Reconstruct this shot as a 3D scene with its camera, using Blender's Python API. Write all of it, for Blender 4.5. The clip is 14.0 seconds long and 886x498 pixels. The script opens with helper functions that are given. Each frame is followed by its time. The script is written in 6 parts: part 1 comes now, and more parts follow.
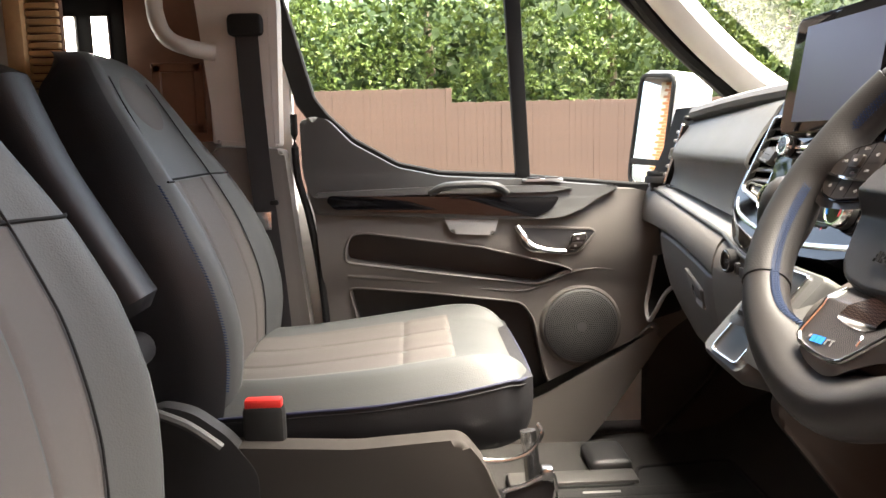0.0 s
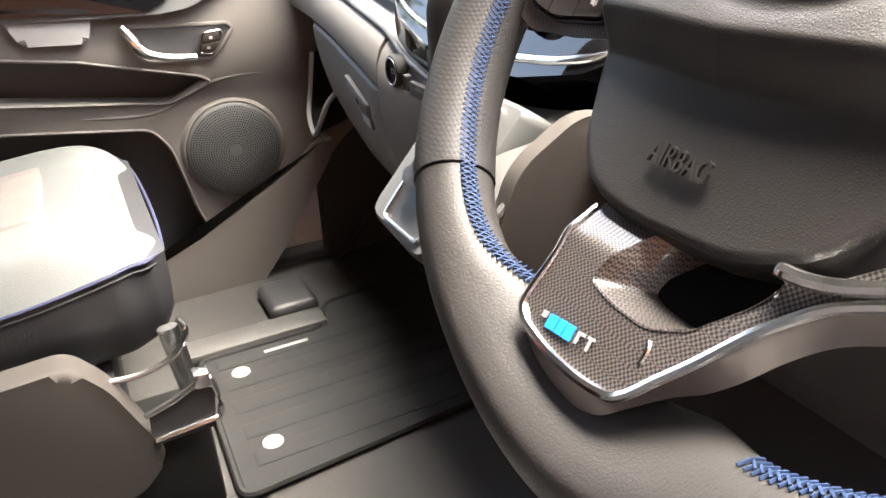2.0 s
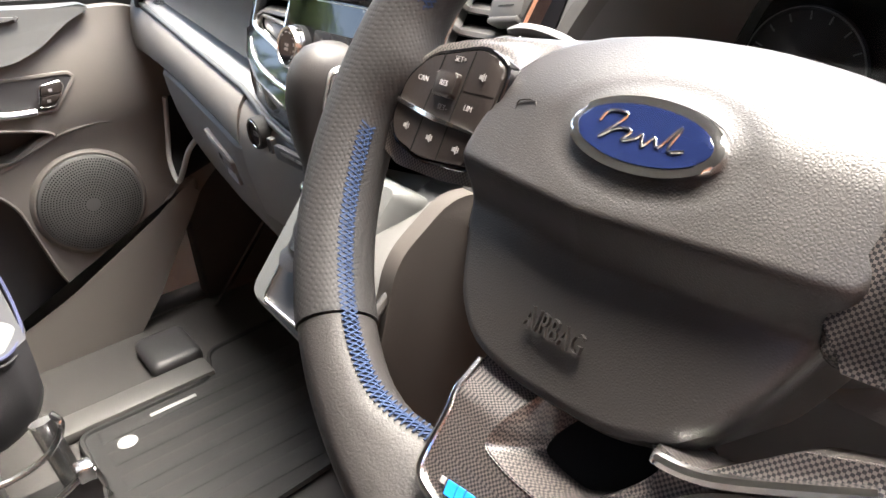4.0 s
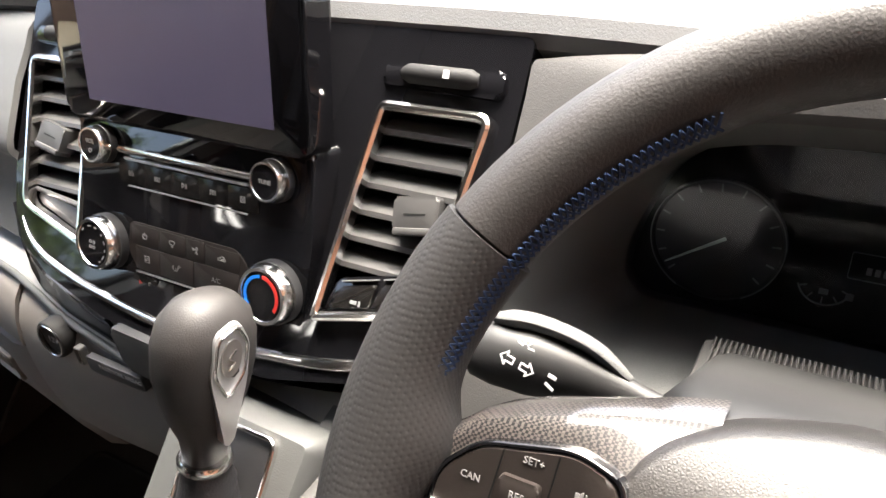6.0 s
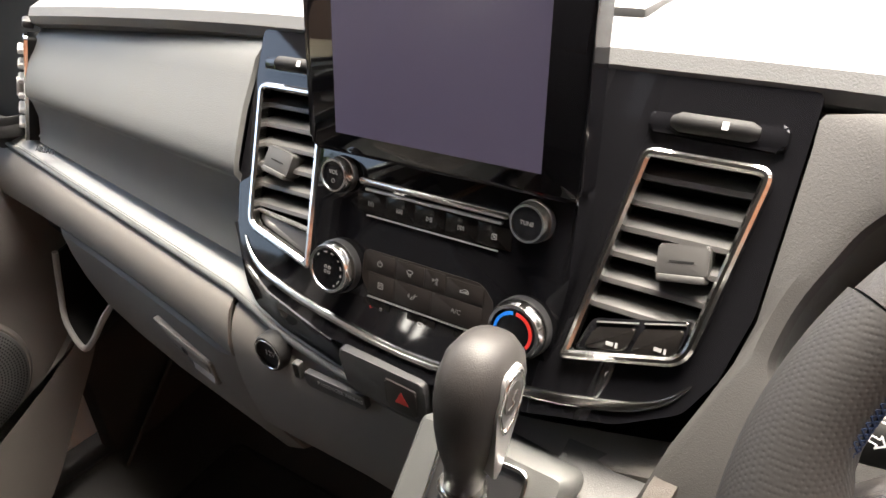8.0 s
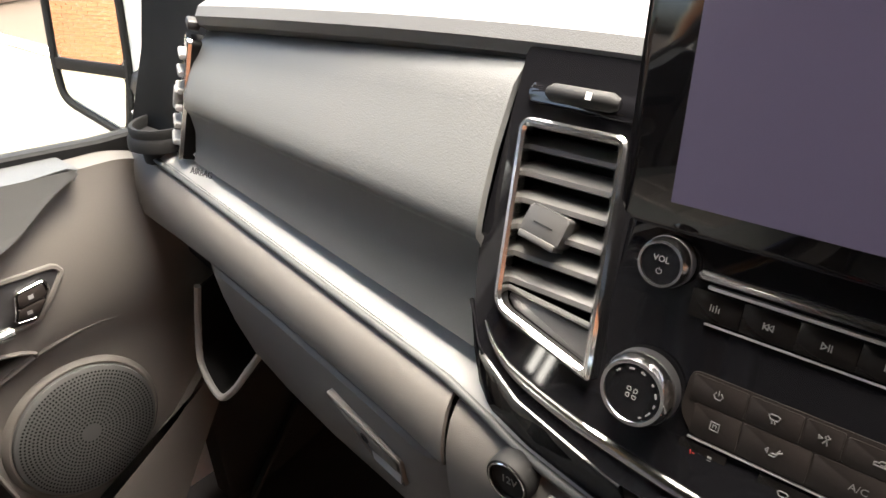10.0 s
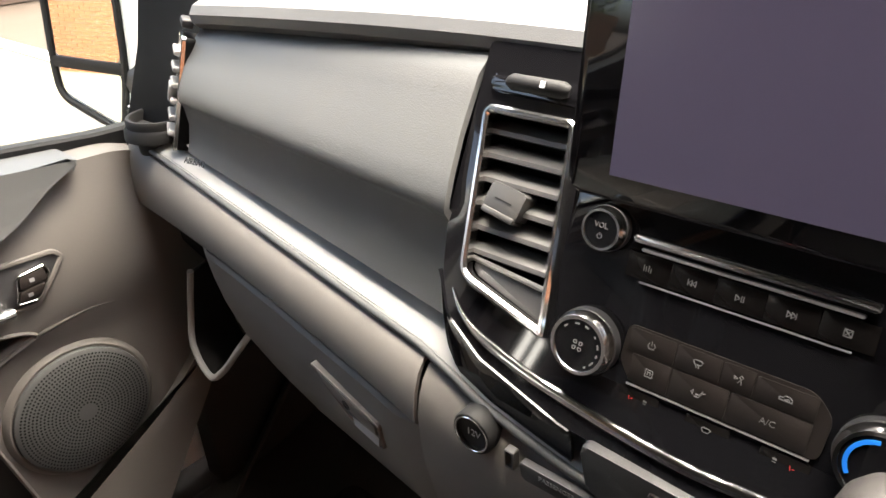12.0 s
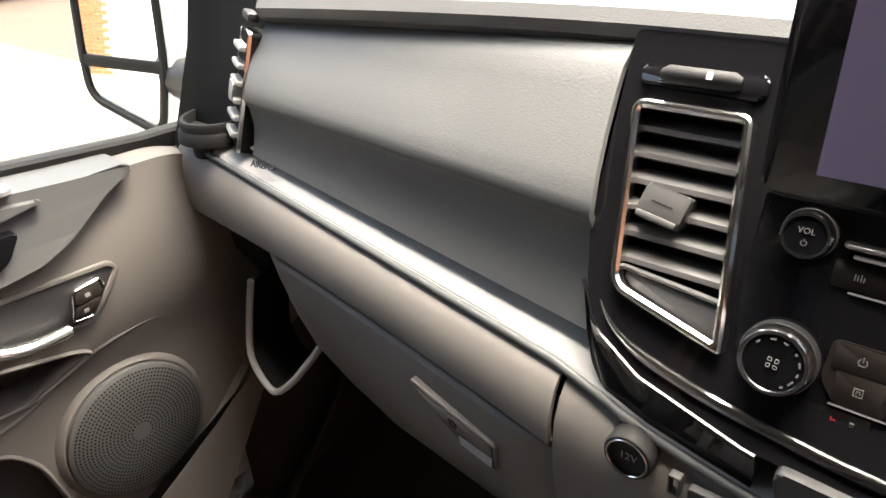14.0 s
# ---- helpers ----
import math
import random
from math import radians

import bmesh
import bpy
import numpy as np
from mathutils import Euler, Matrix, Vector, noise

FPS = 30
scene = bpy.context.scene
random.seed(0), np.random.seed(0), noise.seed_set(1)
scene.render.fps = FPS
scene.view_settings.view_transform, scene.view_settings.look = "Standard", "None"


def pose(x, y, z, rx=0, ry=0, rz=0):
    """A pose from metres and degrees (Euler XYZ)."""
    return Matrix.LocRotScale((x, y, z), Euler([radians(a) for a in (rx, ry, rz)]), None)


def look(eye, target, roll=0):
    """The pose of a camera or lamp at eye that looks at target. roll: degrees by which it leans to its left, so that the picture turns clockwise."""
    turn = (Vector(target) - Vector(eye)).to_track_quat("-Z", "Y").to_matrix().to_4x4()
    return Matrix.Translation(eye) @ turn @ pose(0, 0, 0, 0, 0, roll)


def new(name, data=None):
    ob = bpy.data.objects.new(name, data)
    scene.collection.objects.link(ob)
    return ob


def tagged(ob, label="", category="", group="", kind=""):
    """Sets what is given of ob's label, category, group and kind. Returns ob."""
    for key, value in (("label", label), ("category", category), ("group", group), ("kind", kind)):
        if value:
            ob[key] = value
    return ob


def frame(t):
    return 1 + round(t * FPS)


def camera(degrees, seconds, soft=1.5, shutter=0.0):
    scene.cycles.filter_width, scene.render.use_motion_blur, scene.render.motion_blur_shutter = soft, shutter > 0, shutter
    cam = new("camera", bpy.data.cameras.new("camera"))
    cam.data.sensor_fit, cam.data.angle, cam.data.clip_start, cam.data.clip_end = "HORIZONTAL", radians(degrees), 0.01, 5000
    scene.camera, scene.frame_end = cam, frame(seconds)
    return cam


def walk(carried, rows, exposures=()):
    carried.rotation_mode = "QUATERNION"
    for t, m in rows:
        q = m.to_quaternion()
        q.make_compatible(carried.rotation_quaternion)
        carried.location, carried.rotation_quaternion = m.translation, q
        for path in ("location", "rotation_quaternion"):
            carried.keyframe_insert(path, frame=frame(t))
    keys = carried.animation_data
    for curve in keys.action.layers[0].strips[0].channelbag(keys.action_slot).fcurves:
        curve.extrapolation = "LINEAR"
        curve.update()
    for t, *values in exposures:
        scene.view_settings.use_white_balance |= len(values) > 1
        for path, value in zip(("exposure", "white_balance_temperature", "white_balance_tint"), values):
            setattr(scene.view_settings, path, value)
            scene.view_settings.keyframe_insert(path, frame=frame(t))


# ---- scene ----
cam = camera(62.5, 14.0)
PATH = [
    (0, (-0.537, -0.954, 1.232), (-0.456, 1.022, 0.936), -1.3),
    (0.5, (-0.48, -0.824, 1.244), (-0.091, 1.114, 0.941), -1.7),
    (1, (-0.459, -0.749, 1.236), (0.107, 1.005, 0.463), -2.0),
    (1.5, (-0.42, -0.688, 1.252), (0.273, 0.961, 0.358), -2.1),
    (2, (-0.383, -0.632, 1.233), (0.413, 0.965, 0.329), -2.3),
    (2.2, (-0.368, -0.618, 1.221), (0.465, 0.96, 0.317), -2.3),
    (4.3, (-0.361, -0.603, 1.313), (0.777, 0.746, 0.372), -3.6),
    (4.5, (-0.35, -0.589, 1.321), (0.865, 0.696, 0.388), -2.8),
    (5, (-0.32, -0.554, 1.341), (1.036, 0.566, 0.389), -3.3),
    (5.5, (-0.319, -0.506, 1.362), (1.132, 0.477, 0.401), -3.4),
    (6, (-0.319, -0.419, 1.403), (1.171, 0.495, 0.431), -3.3),
    (6.5, (-0.356, -0.349, 1.433), (1.12, 0.587, 0.461), -3.5),
    (7, (-0.384, -0.3, 1.441), (1.062, 0.69, 0.476), -3.6),
    (7.2, (-0.396, -0.291, 1.445), (1.04, 0.708, 0.475), -3.6),
    (9.3, (-0.362, -0.341, 1.434), (0.962, 0.812, 0.476), -4.0),
    (9.5, (-0.369, -0.275, 1.422), (0.95, 0.888, 0.469), -3.6),
    (10, (-0.337, -0.065, 1.42), (0.94, 1.148, 0.472), -3.5),
    (10.5, (-0.338, 0.022, 1.381), (0.92, 1.256, 0.435), -3.3),
    (11, (-0.364, -0.034, 1.385), (0.883, 1.215, 0.444), -3.3),
    (11.5, (-0.337, -0.093, 1.407), (0.924, 1.146, 0.472), -3.0),
    (12, (-0.37, -0.117, 1.424), (0.926, 1.084, 0.487), -3.1),
    (12.5, (-0.361, -0.1, 1.416), (0.963, 1.066, 0.475), -3.2),
    (13, (-0.379, -0.053, 1.423), (0.959, 1.099, 0.484), -3.1),
    (13.5, (-0.387, -0.058, 1.432), (0.953, 1.09, 0.49), -3.2),
    (14, (-0.41, 0.004, 1.418), (0.909, 1.166, 0.463), -3.7),
]
walk(cam, [(t, look(eye, target, roll)) for t, eye, target, roll in PATH],
     [(0, 3.6, 7100, 10), (0.5, 3.55, 7100, 10), (1.0, 3.38, 6800, 10), (1.5, 4.0, 6800, 10), (2.2, 4.12, 6800, 10), (4.5, 3.82, 6600, 10), (6.5, 3.5, 6800, 10), (7.2, 3.4, 6900, 10), (9.5, 3.5, 7000, 10), (11.5, 3.45, 7000, 10), (14, 3.5, 7000, 10)])

# ---- world, sun, exposure ----
world = bpy.data.worlds.new("sky")
world.use_nodes = True
scene.world = world
wn = world.node_tree
sky = wn.nodes.new("ShaderNodeTexSky")
sky.sky_type = "NISHITA"
sky.sun_disc = False
sky.sun_elevation = radians(72)
sky.sun_rotation = radians(95)
sky.air_density, sky.dust_density, sky.ozone_density = 0.7, 7.0, 0.6
wn.links.new(sky.outputs[0], wn.nodes["Background"].inputs[0])
wn.nodes["Background"].inputs[1].default_value = 0.15
sun = new("sun", bpy.data.lights.new("sun", "SUN"))
sun.data.energy, sun.data.angle, sun.data.color = 2.8, radians(50), (1.0, 0.97, 0.92)
sun.matrix_world = look((2.8, 0.3, 8.0), (0, 0, 0))


# ---- materials ----
def mat(name, color, rough=0.6, metal=0.0, grain=0.0, grain_scale=300.0, bump=0.0, bump_scale=400.0,
        var=0.12, var_scale=9.0, kind="noise", coat=0.0, spec=0.5):
    m = bpy.data.materials.new(name)
    m.use_nodes = True
    nt = m.node_tree
    b = nt.nodes["Principled BSDF"]
    b.inputs["Roughness"].default_value = rough
    b.inputs["Metallic"].default_value = metal
    b.inputs["Coat Weight"].default_value = coat
    b.inputs["Specular IOR Level"].default_value = spec
    co = nt.nodes.new("ShaderNodeTexCoord")
    big = nt.nodes.new("ShaderNodeTexNoise")
    big.inputs["Scale"].default_value = var_scale
    big.inputs["Detail"].default_value = 5
    fine = nt.nodes.new("ShaderNodeTexNoise")
    fine.inputs["Scale"].default_value = grain_scale
    fine.inputs["Detail"].default_value = 3
    for t in (big, fine):
        nt.links.new(co.outputs["Object"], t.inputs["Vector"])
    add = nt.nodes.new("ShaderNodeMath")
    add.operation = "MULTIPLY_ADD"
    add.inputs[1].default_value = grain
    nt.links.new(fine.outputs[0], add.inputs[0])
    mul = nt.nodes.new("ShaderNodeMath")
    mul.operation = "MULTIPLY"
    mul.inputs[1].default_value = var
    nt.links.new(big.outputs[0], mul.inputs[0])
    nt.links.new(mul.outputs[0], add.inputs[2])
    ramp = nt.nodes.new("ShaderNodeMix")
    ramp.data_type = "RGBA"
    span = max(var + grain, 0.02)
    lo = tuple(c * (1 - span * 0.6) for c in color)
    hi = tuple(min(1.0, c * (1 + span * 0.6)) for c in color)
    ramp.inputs["A"].default_value, ramp.inputs["B"].default_value = (*lo, 1), (*hi, 1)
    nrm = nt.nodes.new("ShaderNodeMath")
    nrm.operation = "DIVIDE"
    nrm.inputs[1].default_value = span
    nt.links.new(add.outputs[0], nrm.inputs[0])
    nt.links.new(nrm.outputs[0], ramp.inputs["Factor"])
    nt.links.new(ramp.outputs["Result"], b.inputs["Base Color"])
    rr = nt.nodes.new("ShaderNodeMath")
    rr.operation = "MULTIPLY_ADD"
    rr.inputs[1].default_value = min(0.22, rough * 0.5)
    rr.inputs[2].default_value = rough * 0.78
    nt.links.new(big.outputs[0], rr.inputs[0])
    nt.links.new(rr.outputs[0], b.inputs["Roughness"])
    if bump:
        if kind != "noise":
            tx = nt.nodes.new("ShaderNodeTexVoronoi")
            tx.feature = "SMOOTH_F1"
            if kind == "leather":
                tx.feature = "DISTANCE_TO_EDGE"
            if kind == "grid":
                tx.inputs["Randomness"].default_value = 0.12
        else:
            tx = nt.nodes.new("ShaderNodeTexNoise")
            tx.inputs["Detail"].default_value = 4
        tx.inputs["Scale"].default_value = bump_scale
        nt.links.new(co.outputs["Object"], tx.inputs["Vector"])
        bp = nt.nodes.new("ShaderNodeBump")
        bp.inputs["Strength"].default_value = bump
        bp.inputs["Distance"].default_value = 0.001
        nt.links.new(tx.outputs[0], bp.inputs["Height"])
        nt.links.new(bp.outputs[0], b.inputs["Normal"])
    return m


def glow(name, color, strength):
    m = bpy.data.materials.new(name)
    m.use_nodes = True
    b = m.node_tree.nodes["Principled BSDF"]
    b.inputs["Base Color"].default_value = (*color, 1)
    b.inputs["Emission Color"].default_value = (*color, 1)
    b.inputs["Emission Strength"].default_value = strength
    return m


def clear(name, tint=(0.95, 0.98, 0.96), rough=0.0, ior=1.12):
    """Thin pane: mostly seen through, with a faint mirror on it."""
    m = bpy.data.materials.new(name)
    m.use_nodes = True
    nt = m.node_tree
    out = nt.nodes["Material Output"]
    tr = nt.nodes.new("ShaderNodeBsdfTransparent")
    tr.inputs[0].default_value = (*tint, 1)
    gl = nt.nodes.new("ShaderNodeBsdfGlossy")
    gl.inputs["Roughness"].default_value = rough
    fr = nt.nodes.new("ShaderNodeFresnel")
    fr.inputs[0].default_value = ior
    mx = nt.nodes.new("ShaderNodeMixShader")
    nt.links.new(fr.outputs[0], mx.inputs[0])
    nt.links.new(tr.outputs[0], mx.inputs[1])
    nt.links.new(gl.outputs[0], mx.inputs[2])
    nt.links.new(mx.outputs[0], out.inputs[0])
    return m


M_TRIM = mat("moulded grey-brown plastic", (0.125, 0.115, 0.104), 0.64, spec=0.32, bump=0.25, bump_scale=900, grain=0.08, grain_scale=700)
M_DASH = mat("soft charcoal dash plastic", (0.066, 0.068, 0.066), 0.5, bump=0.3, bump_scale=1100, grain=0.08, grain_scale=800)
M_BAG = mat("grained airbag cover", (0.088, 0.090, 0.087), 0.48, bump=0.3, bump_scale=700, grain=0.06)
M_PAD = mat("dash top pad", (0.095, 0.097, 0.097), 0.6, bump=0.3, bump_scale=800)
M_RAIL = mat("satin rail plastic", (0.29, 0.288, 0.28), 0.68, spec=0.35, bump=0.15, bump_scale=1200)
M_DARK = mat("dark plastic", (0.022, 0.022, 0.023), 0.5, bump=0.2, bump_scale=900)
M_BLACK = mat("black rubber", (0.010, 0.010, 0.010), 0.75, spec=0.25)
# near-black put in for shade in gaps and hollows; also on plain black parts
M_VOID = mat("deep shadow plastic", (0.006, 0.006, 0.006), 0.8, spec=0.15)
M_PIANO = mat("piano black lacquer", (0.006, 0.006, 0.007), 0.045, coat=0.0, var=0.02)
M_CHROME = mat("satin chrome", (0.78, 0.77, 0.75), 0.16, metal=1.0, var=0.04)
M_SILVER = mat("silver paint", (0.42, 0.42, 0.42), 0.35, metal=0.7)
M_SATIN = mat("dark satin silver", (0.36, 0.34, 0.32), 0.30, metal=0.85)
M_SLAT = mat("vent slat plastic", (0.056, 0.055, 0.0535), 0.42)
M_SCREEN = mat("switched-off display glass", (0.10, 0.09, 0.145), 0.24, var=0.05, spec=0.5)
M_LEATHER = mat("perforated wheel leather", (0.020, 0.0195, 0.0195), 0.56, spec=0.22, bump=0.28, bump_scale=520, kind="grid")
M_SMOOTH = mat("smooth wheel leather", (0.025, 0.0234, 0.0227), 0.5, spec=0.26, bump=0.25, bump_scale=900)
M_HUB = mat("grained hub cover", (0.0205, 0.019, 0.018), 0.40, spec=0.40, bump=0.20, bump_scale=820, kind="leather")
M_THREAD = mat("blue thread", (0.014, 0.027, 0.064), 0.85, spec=0.15)
M_SEATL = mat("grey seat leather", (0.084, 0.088, 0.087), 0.5, spec=0.35, bump=0.3, bump_scale=600, kind="voronoi")
M_SUEDE = mat("brown-grey suede", (0.098, 0.088, 0.081), 0.9, grain=0.25, grain_scale=900, bump=0.4, bump_scale=1200, var=0.2, var_scale=14)
M_SEATB = mat("black seat side leather", (0.017, 0.017, 0.0185), 0.45, bump=0.3, bump_scale=700, kind="voronoi")
M_CARPET = mat("charcoal carpet", (0.027, 0.0255, 0.024), 0.95, grain=0.5, grain_scale=900, bump=0.9, bump_scale=1300)
M_MAT = mat("black velour mat", (0.009, 0.009, 0.009), 0.95, grain=0.5, grain_scale=900, bump=0.8, bump_scale=1400)
M_LINER = mat("dark grey headlining", (0.085, 0.083, 0.08), 0.85, bump=0.2, bump_scale=900)
M_LINING = mat("grey carpet lining", (0.11, 0.106, 0.10), 0.95, grain=0.3, grain_scale=500, bump=0.5, bump_scale=800)
M_TARMAC = mat("dark tarmac drive", (0.045, 0.044, 0.043), 0.9, grain=0.4, grain_scale=120, bump=0.6, bump_scale=150)
M_PILLAR = mat("cream pillar trim", (0.5, 0.48, 0.45), 0.6, bump=0.2, bump_scale=700)
M_BELT = mat("black belt webbing", (0.02, 0.02, 0.021), 0.75, bump=0.4, bump_scale=900)
M_RED = mat("red plastic", (0.55, 0.03, 0.025), 0.4)
M_BLUE = mat("badge blue", (0.005, 0.009, 0.034), 0.16, coat=0.1, var=0.05)
M_BADGEBLUE = mat("bright blue print", (0.01, 0.2, 0.75), 0.35)
M_WHITE = mat("pale print", (0.7, 0.7, 0.7), 0.6, var=0.03)
M_GREYPRINT = mat("grey print", (0.22, 0.22, 0.22), 0.6, var=0.03)
M_FAINT = mat("faint unlit print", (0.15, 0.148, 0.145), 0.6, var=0.03)
M_BTN = mat("button plastic", (0.019, 0.0155, 0.014), 0.42, bump=0.1, spec=0.3)
M_CHEEK = mat("matt dark cover plastic", (0.036, 0.032, 0.029), 0.85, spec=0.15, bump=0.3, bump_scale=900)
M_STALK = mat("black stalk plastic", (0.013, 0.013, 0.013), 0.48, spec=0.35)
M_KEYPRINT = mat("pale grey key print", (0.21, 0.205, 0.20), 0.6, var=0.03)
M_STEEL = mat("bright steel", (0.6, 0.6, 0.6), 0.25, metal=1.0)
M_WOOD = mat("walnut ply", (0.16, 0.085, 0.055), 0.5, grain=0.2, grain_scale=60)
M_PINE = mat("pale wood", (0.5, 0.33, 0.17), 0.5, grain=0.2, grain_scale=80)
M_MIRROR = mat("mirror", (0.85, 0.86, 0.86), 0.015, metal=1.0, var=0.01)
M_GLASS = clear("window glass")
M_LENS = clear("instrument lens", (0.88, 0.88, 0.9), 0.03, 1.4)
M_KNEE = mat("dark lower dash plastic", (0.042, 0.041, 0.039), 0.6, bump=0.25, bump_scale=900)
M_KEY = mat("dark key plastic", (0.008, 0.0072, 0.0068), 0.2, var=0.05, spec=0.25)
M_BODY = mat("white body paint", (0.72, 0.73, 0.72), 0.25, coat=0.4)
M_FENCE = mat("weathered larch board", (0.102, 0.062, 0.044), 0.85, grain=0.35, grain_scale=40, bump=0.4, bump_scale=60, var=0.5, var_scale=3)
M_GROUND = mat("leaf-strewn brown yard", (0.032, 0.019, 0.0115), 0.9, grain=0.5, grain_scale=60, var=0.4, var_scale=1.2)
M_APRON = mat("pale worn concrete", (0.095, 0.08, 0.057), 0.9, grain=0.3, grain_scale=30, var=0.3, var_scale=0.8)
M_BRICK = mat("orange brick", (0.24, 0.09, 0.035), 0.85, grain=0.25, grain_scale=50, var=0.35, var_scale=4, bump=0.5, bump_scale=80)
M_MORTAR = mat("mortar", (0.42, 0.38, 0.32), 0.9, grain=0.2)
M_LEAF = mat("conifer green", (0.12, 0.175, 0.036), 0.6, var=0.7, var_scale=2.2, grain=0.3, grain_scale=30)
# leaf green darkened for the shade inside the hedge
M_LEAF_SHADE = mat("shaded conifer green", (0.052, 0.092, 0.024), 0.6, var=0.6, var_scale=2.2)
M_BARK = mat("bark", (0.12, 0.09, 0.06), 0.9, bump=0.5, bump_scale=40)


# ---- mesh helpers ----
def bm_mesh(name, bm, material, smooth=True):
    bmesh.ops.recalc_face_normals(bm, faces=bm.faces)
    me = bpy.data.meshes.new(name)
    bm.to_mesh(me)
    bm.free()
    me.materials.append(material)
    if smooth:
        me.polygons.foreach_set("use_smooth", [True] * len(me.polygons))
        me.set_sharp_from_angle(angle=radians(38))
    return me


def thing(name, at, label, category, group="", kind=""):
    ob = new(name)
    ob.empty_display_size = 0.05
    ob.matrix_basis = Matrix.Translation(at)
    return tagged(ob, label, category, group, kind)


def part(name, bm, material, parent=None, label="", smooth=True):
    ob = new(name, bm_mesh(name, bm, material, smooth))
    if parent is not None:
        ob.parent = parent
        ob.matrix_parent_inverse = parent.matrix_basis.inverted()
        if parent.parent is not None:
            ob.matrix_parent_inverse = Matrix()
    if label:
        ob["label"] = label
    return ob


def solo(name, bm, material, label, category, group="", kind="", smooth=True):
    return tagged(part(name, bm, material, None, "", smooth), label, category, group, kind)


def fr(origin, lean):
    """Frame of a panel that faces the cab: u to the van's right, v up and forward by lean degrees, n to the rear."""
    a = radians(lean)
    m = Matrix(((0, math.sin(a), -math.cos(a)), (-1, 0, 0), (0, math.cos(a), math.sin(a)))).to_4x4()
    m.translation = origin
    return m


def mv(bm, m):
    bmesh.ops.transform(bm, matrix=m, verts=bm.verts)
    return bm


def merge(*bms):
    out = bmesh.new()
    for b in bms:
        me = bpy.data.meshes.new("tmp")
        b.to_mesh(me)
        b.free()
        out.from_mesh(me)
        bpy.data.meshes.remove(me)
    return out


def rbox(x0, x1, y0, y1, z0, z1, r=0.004, seg=2):
    bm = bmesh.new()
    bmesh.ops.create_cube(bm, size=1.0)
    for v in bm.verts:
        v.co = Vector(((x0 + x1) / 2 + v.co.x * (x1 - x0), (y0 + y1) / 2 + v.co.y * (y1 - y0), (z0 + z1) / 2 + v.co.z * (z1 - z0)))
    if r > 0:
        bmesh.ops.bevel(bm, geom=bm.edges[:], offset=r, segments=seg, profile=0.5, affect="EDGES")
    return bm


def loft(rings, closed=True, caps=True):
    bm = bmesh.new()
    vs = [[bm.verts.new(p) for p in ring] for ring in rings]
    n = len(rings[0])
    for a, b in zip(vs, vs[1:]):
        for i in range(n if closed else n - 1):
            j = (i + 1) % n
            bm.faces.new((a[i], a[j], b[j], b[i]))
    if caps and closed:
        bm.faces.new(vs[0][::-1])
        bm.faces.new(vs[-1])
    return bm


def plate(pts, z0, z1, bevel=0.0, seg=2):
    """Flat plate from a 2D outline, between z0 and z1, its front edge rounded."""
    bm = bmesh.new()
    low = [bm.verts.new((x, y, z0)) for x, y in pts]
    top = [bm.verts.new((x, y, z1)) for x, y in pts]
    n = len(pts)
    bm.faces.new(low[::-1])
    f = bm.faces.new(top)
    for i in range(n):
        bm.faces.new((low[i], low[(i + 1) % n], top[(i + 1) % n], top[i]))
    if bevel > 0:
        bmesh.ops.bevel(bm, geom=list(f.edges), offset=bevel, segments=seg, profile=0.5, affect="EDGES")
    return bm


def rounded(pts, r, seg=5):
    """The outline with its corners rounded by r (one radius, or one a corner)."""
    out = []
    n = len(pts)
    rs = r if isinstance(r, (list, tuple)) else [r] * n
    for i in range(n):
        p, a, b = Vector(pts[i]), Vector(pts[i - 1]), Vector(pts[(i + 1) % n])
        d1, d2 = (a - p), (b - p)
        k = min(rs[i], d1.length * 0.45, d2.length * 0.45)
        if k <= 0:
            out.append(tuple(p))
            continue
        s, e = p + d1.normalized() * k, p + d2.normalized() * k
        for j in range(seg + 1):
            t = j / seg
            q = s * (1 - t) ** 2 + p * 2 * t * (1 - t) + e * t * t
            out.append(tuple(q))
    return out


def rect(x0, x1, y0, y1, r=0.0, seg=4):
    pts = [(x0, y0), (x1, y0), (x1, y1), (x0, y1)]
    return rounded(pts, r, seg) if r else pts


def scaled(pts, inset):
    """The outline moved inwards by about inset."""
    out, n = [], len(pts)
    area = sum(pts[i - 1][0] * pts[i][1] - pts[i][0] * pts[i - 1][1] for i in range(n))
    sgn = 1 if area > 0 else -1
    for i in range(n):
        a, p, b = Vector(pts[i - 1]), Vector(pts[i]), Vector(pts[(i + 1) % n])
        t = (b - a)
        if t.length < 1e-9:
            out.append(tuple(p))
            continue
        t.normalize()
        out.append((p.x - sgn * t.y * inset, p.y + sgn * t.x * inset))
    return out


def frame_plate(outer, inset, z0, z1, round_=0.0012):
    """A flat frame: outer outline, an opening smaller by inset, between z0 and z1, with softened front edges."""
    inner = scaled(outer, inset)
    o2, i2 = scaled(outer, round_), scaled(inner, -round_)
    ring = [[(*p, z0) for p in outer], [(*p, z1 - round_) for p in outer], [(*p, z1) for p in o2],
            [(*p, z1) for p in i2], [(*p, z1 - round_) for p in inner], [(*p, z0) for p in inner]]
    ring.append(ring[0])
    bm = loft(ring, True, False)
    bmesh.ops.remove_doubles(bm, verts=bm.verts, dist=1e-6)
    return bm


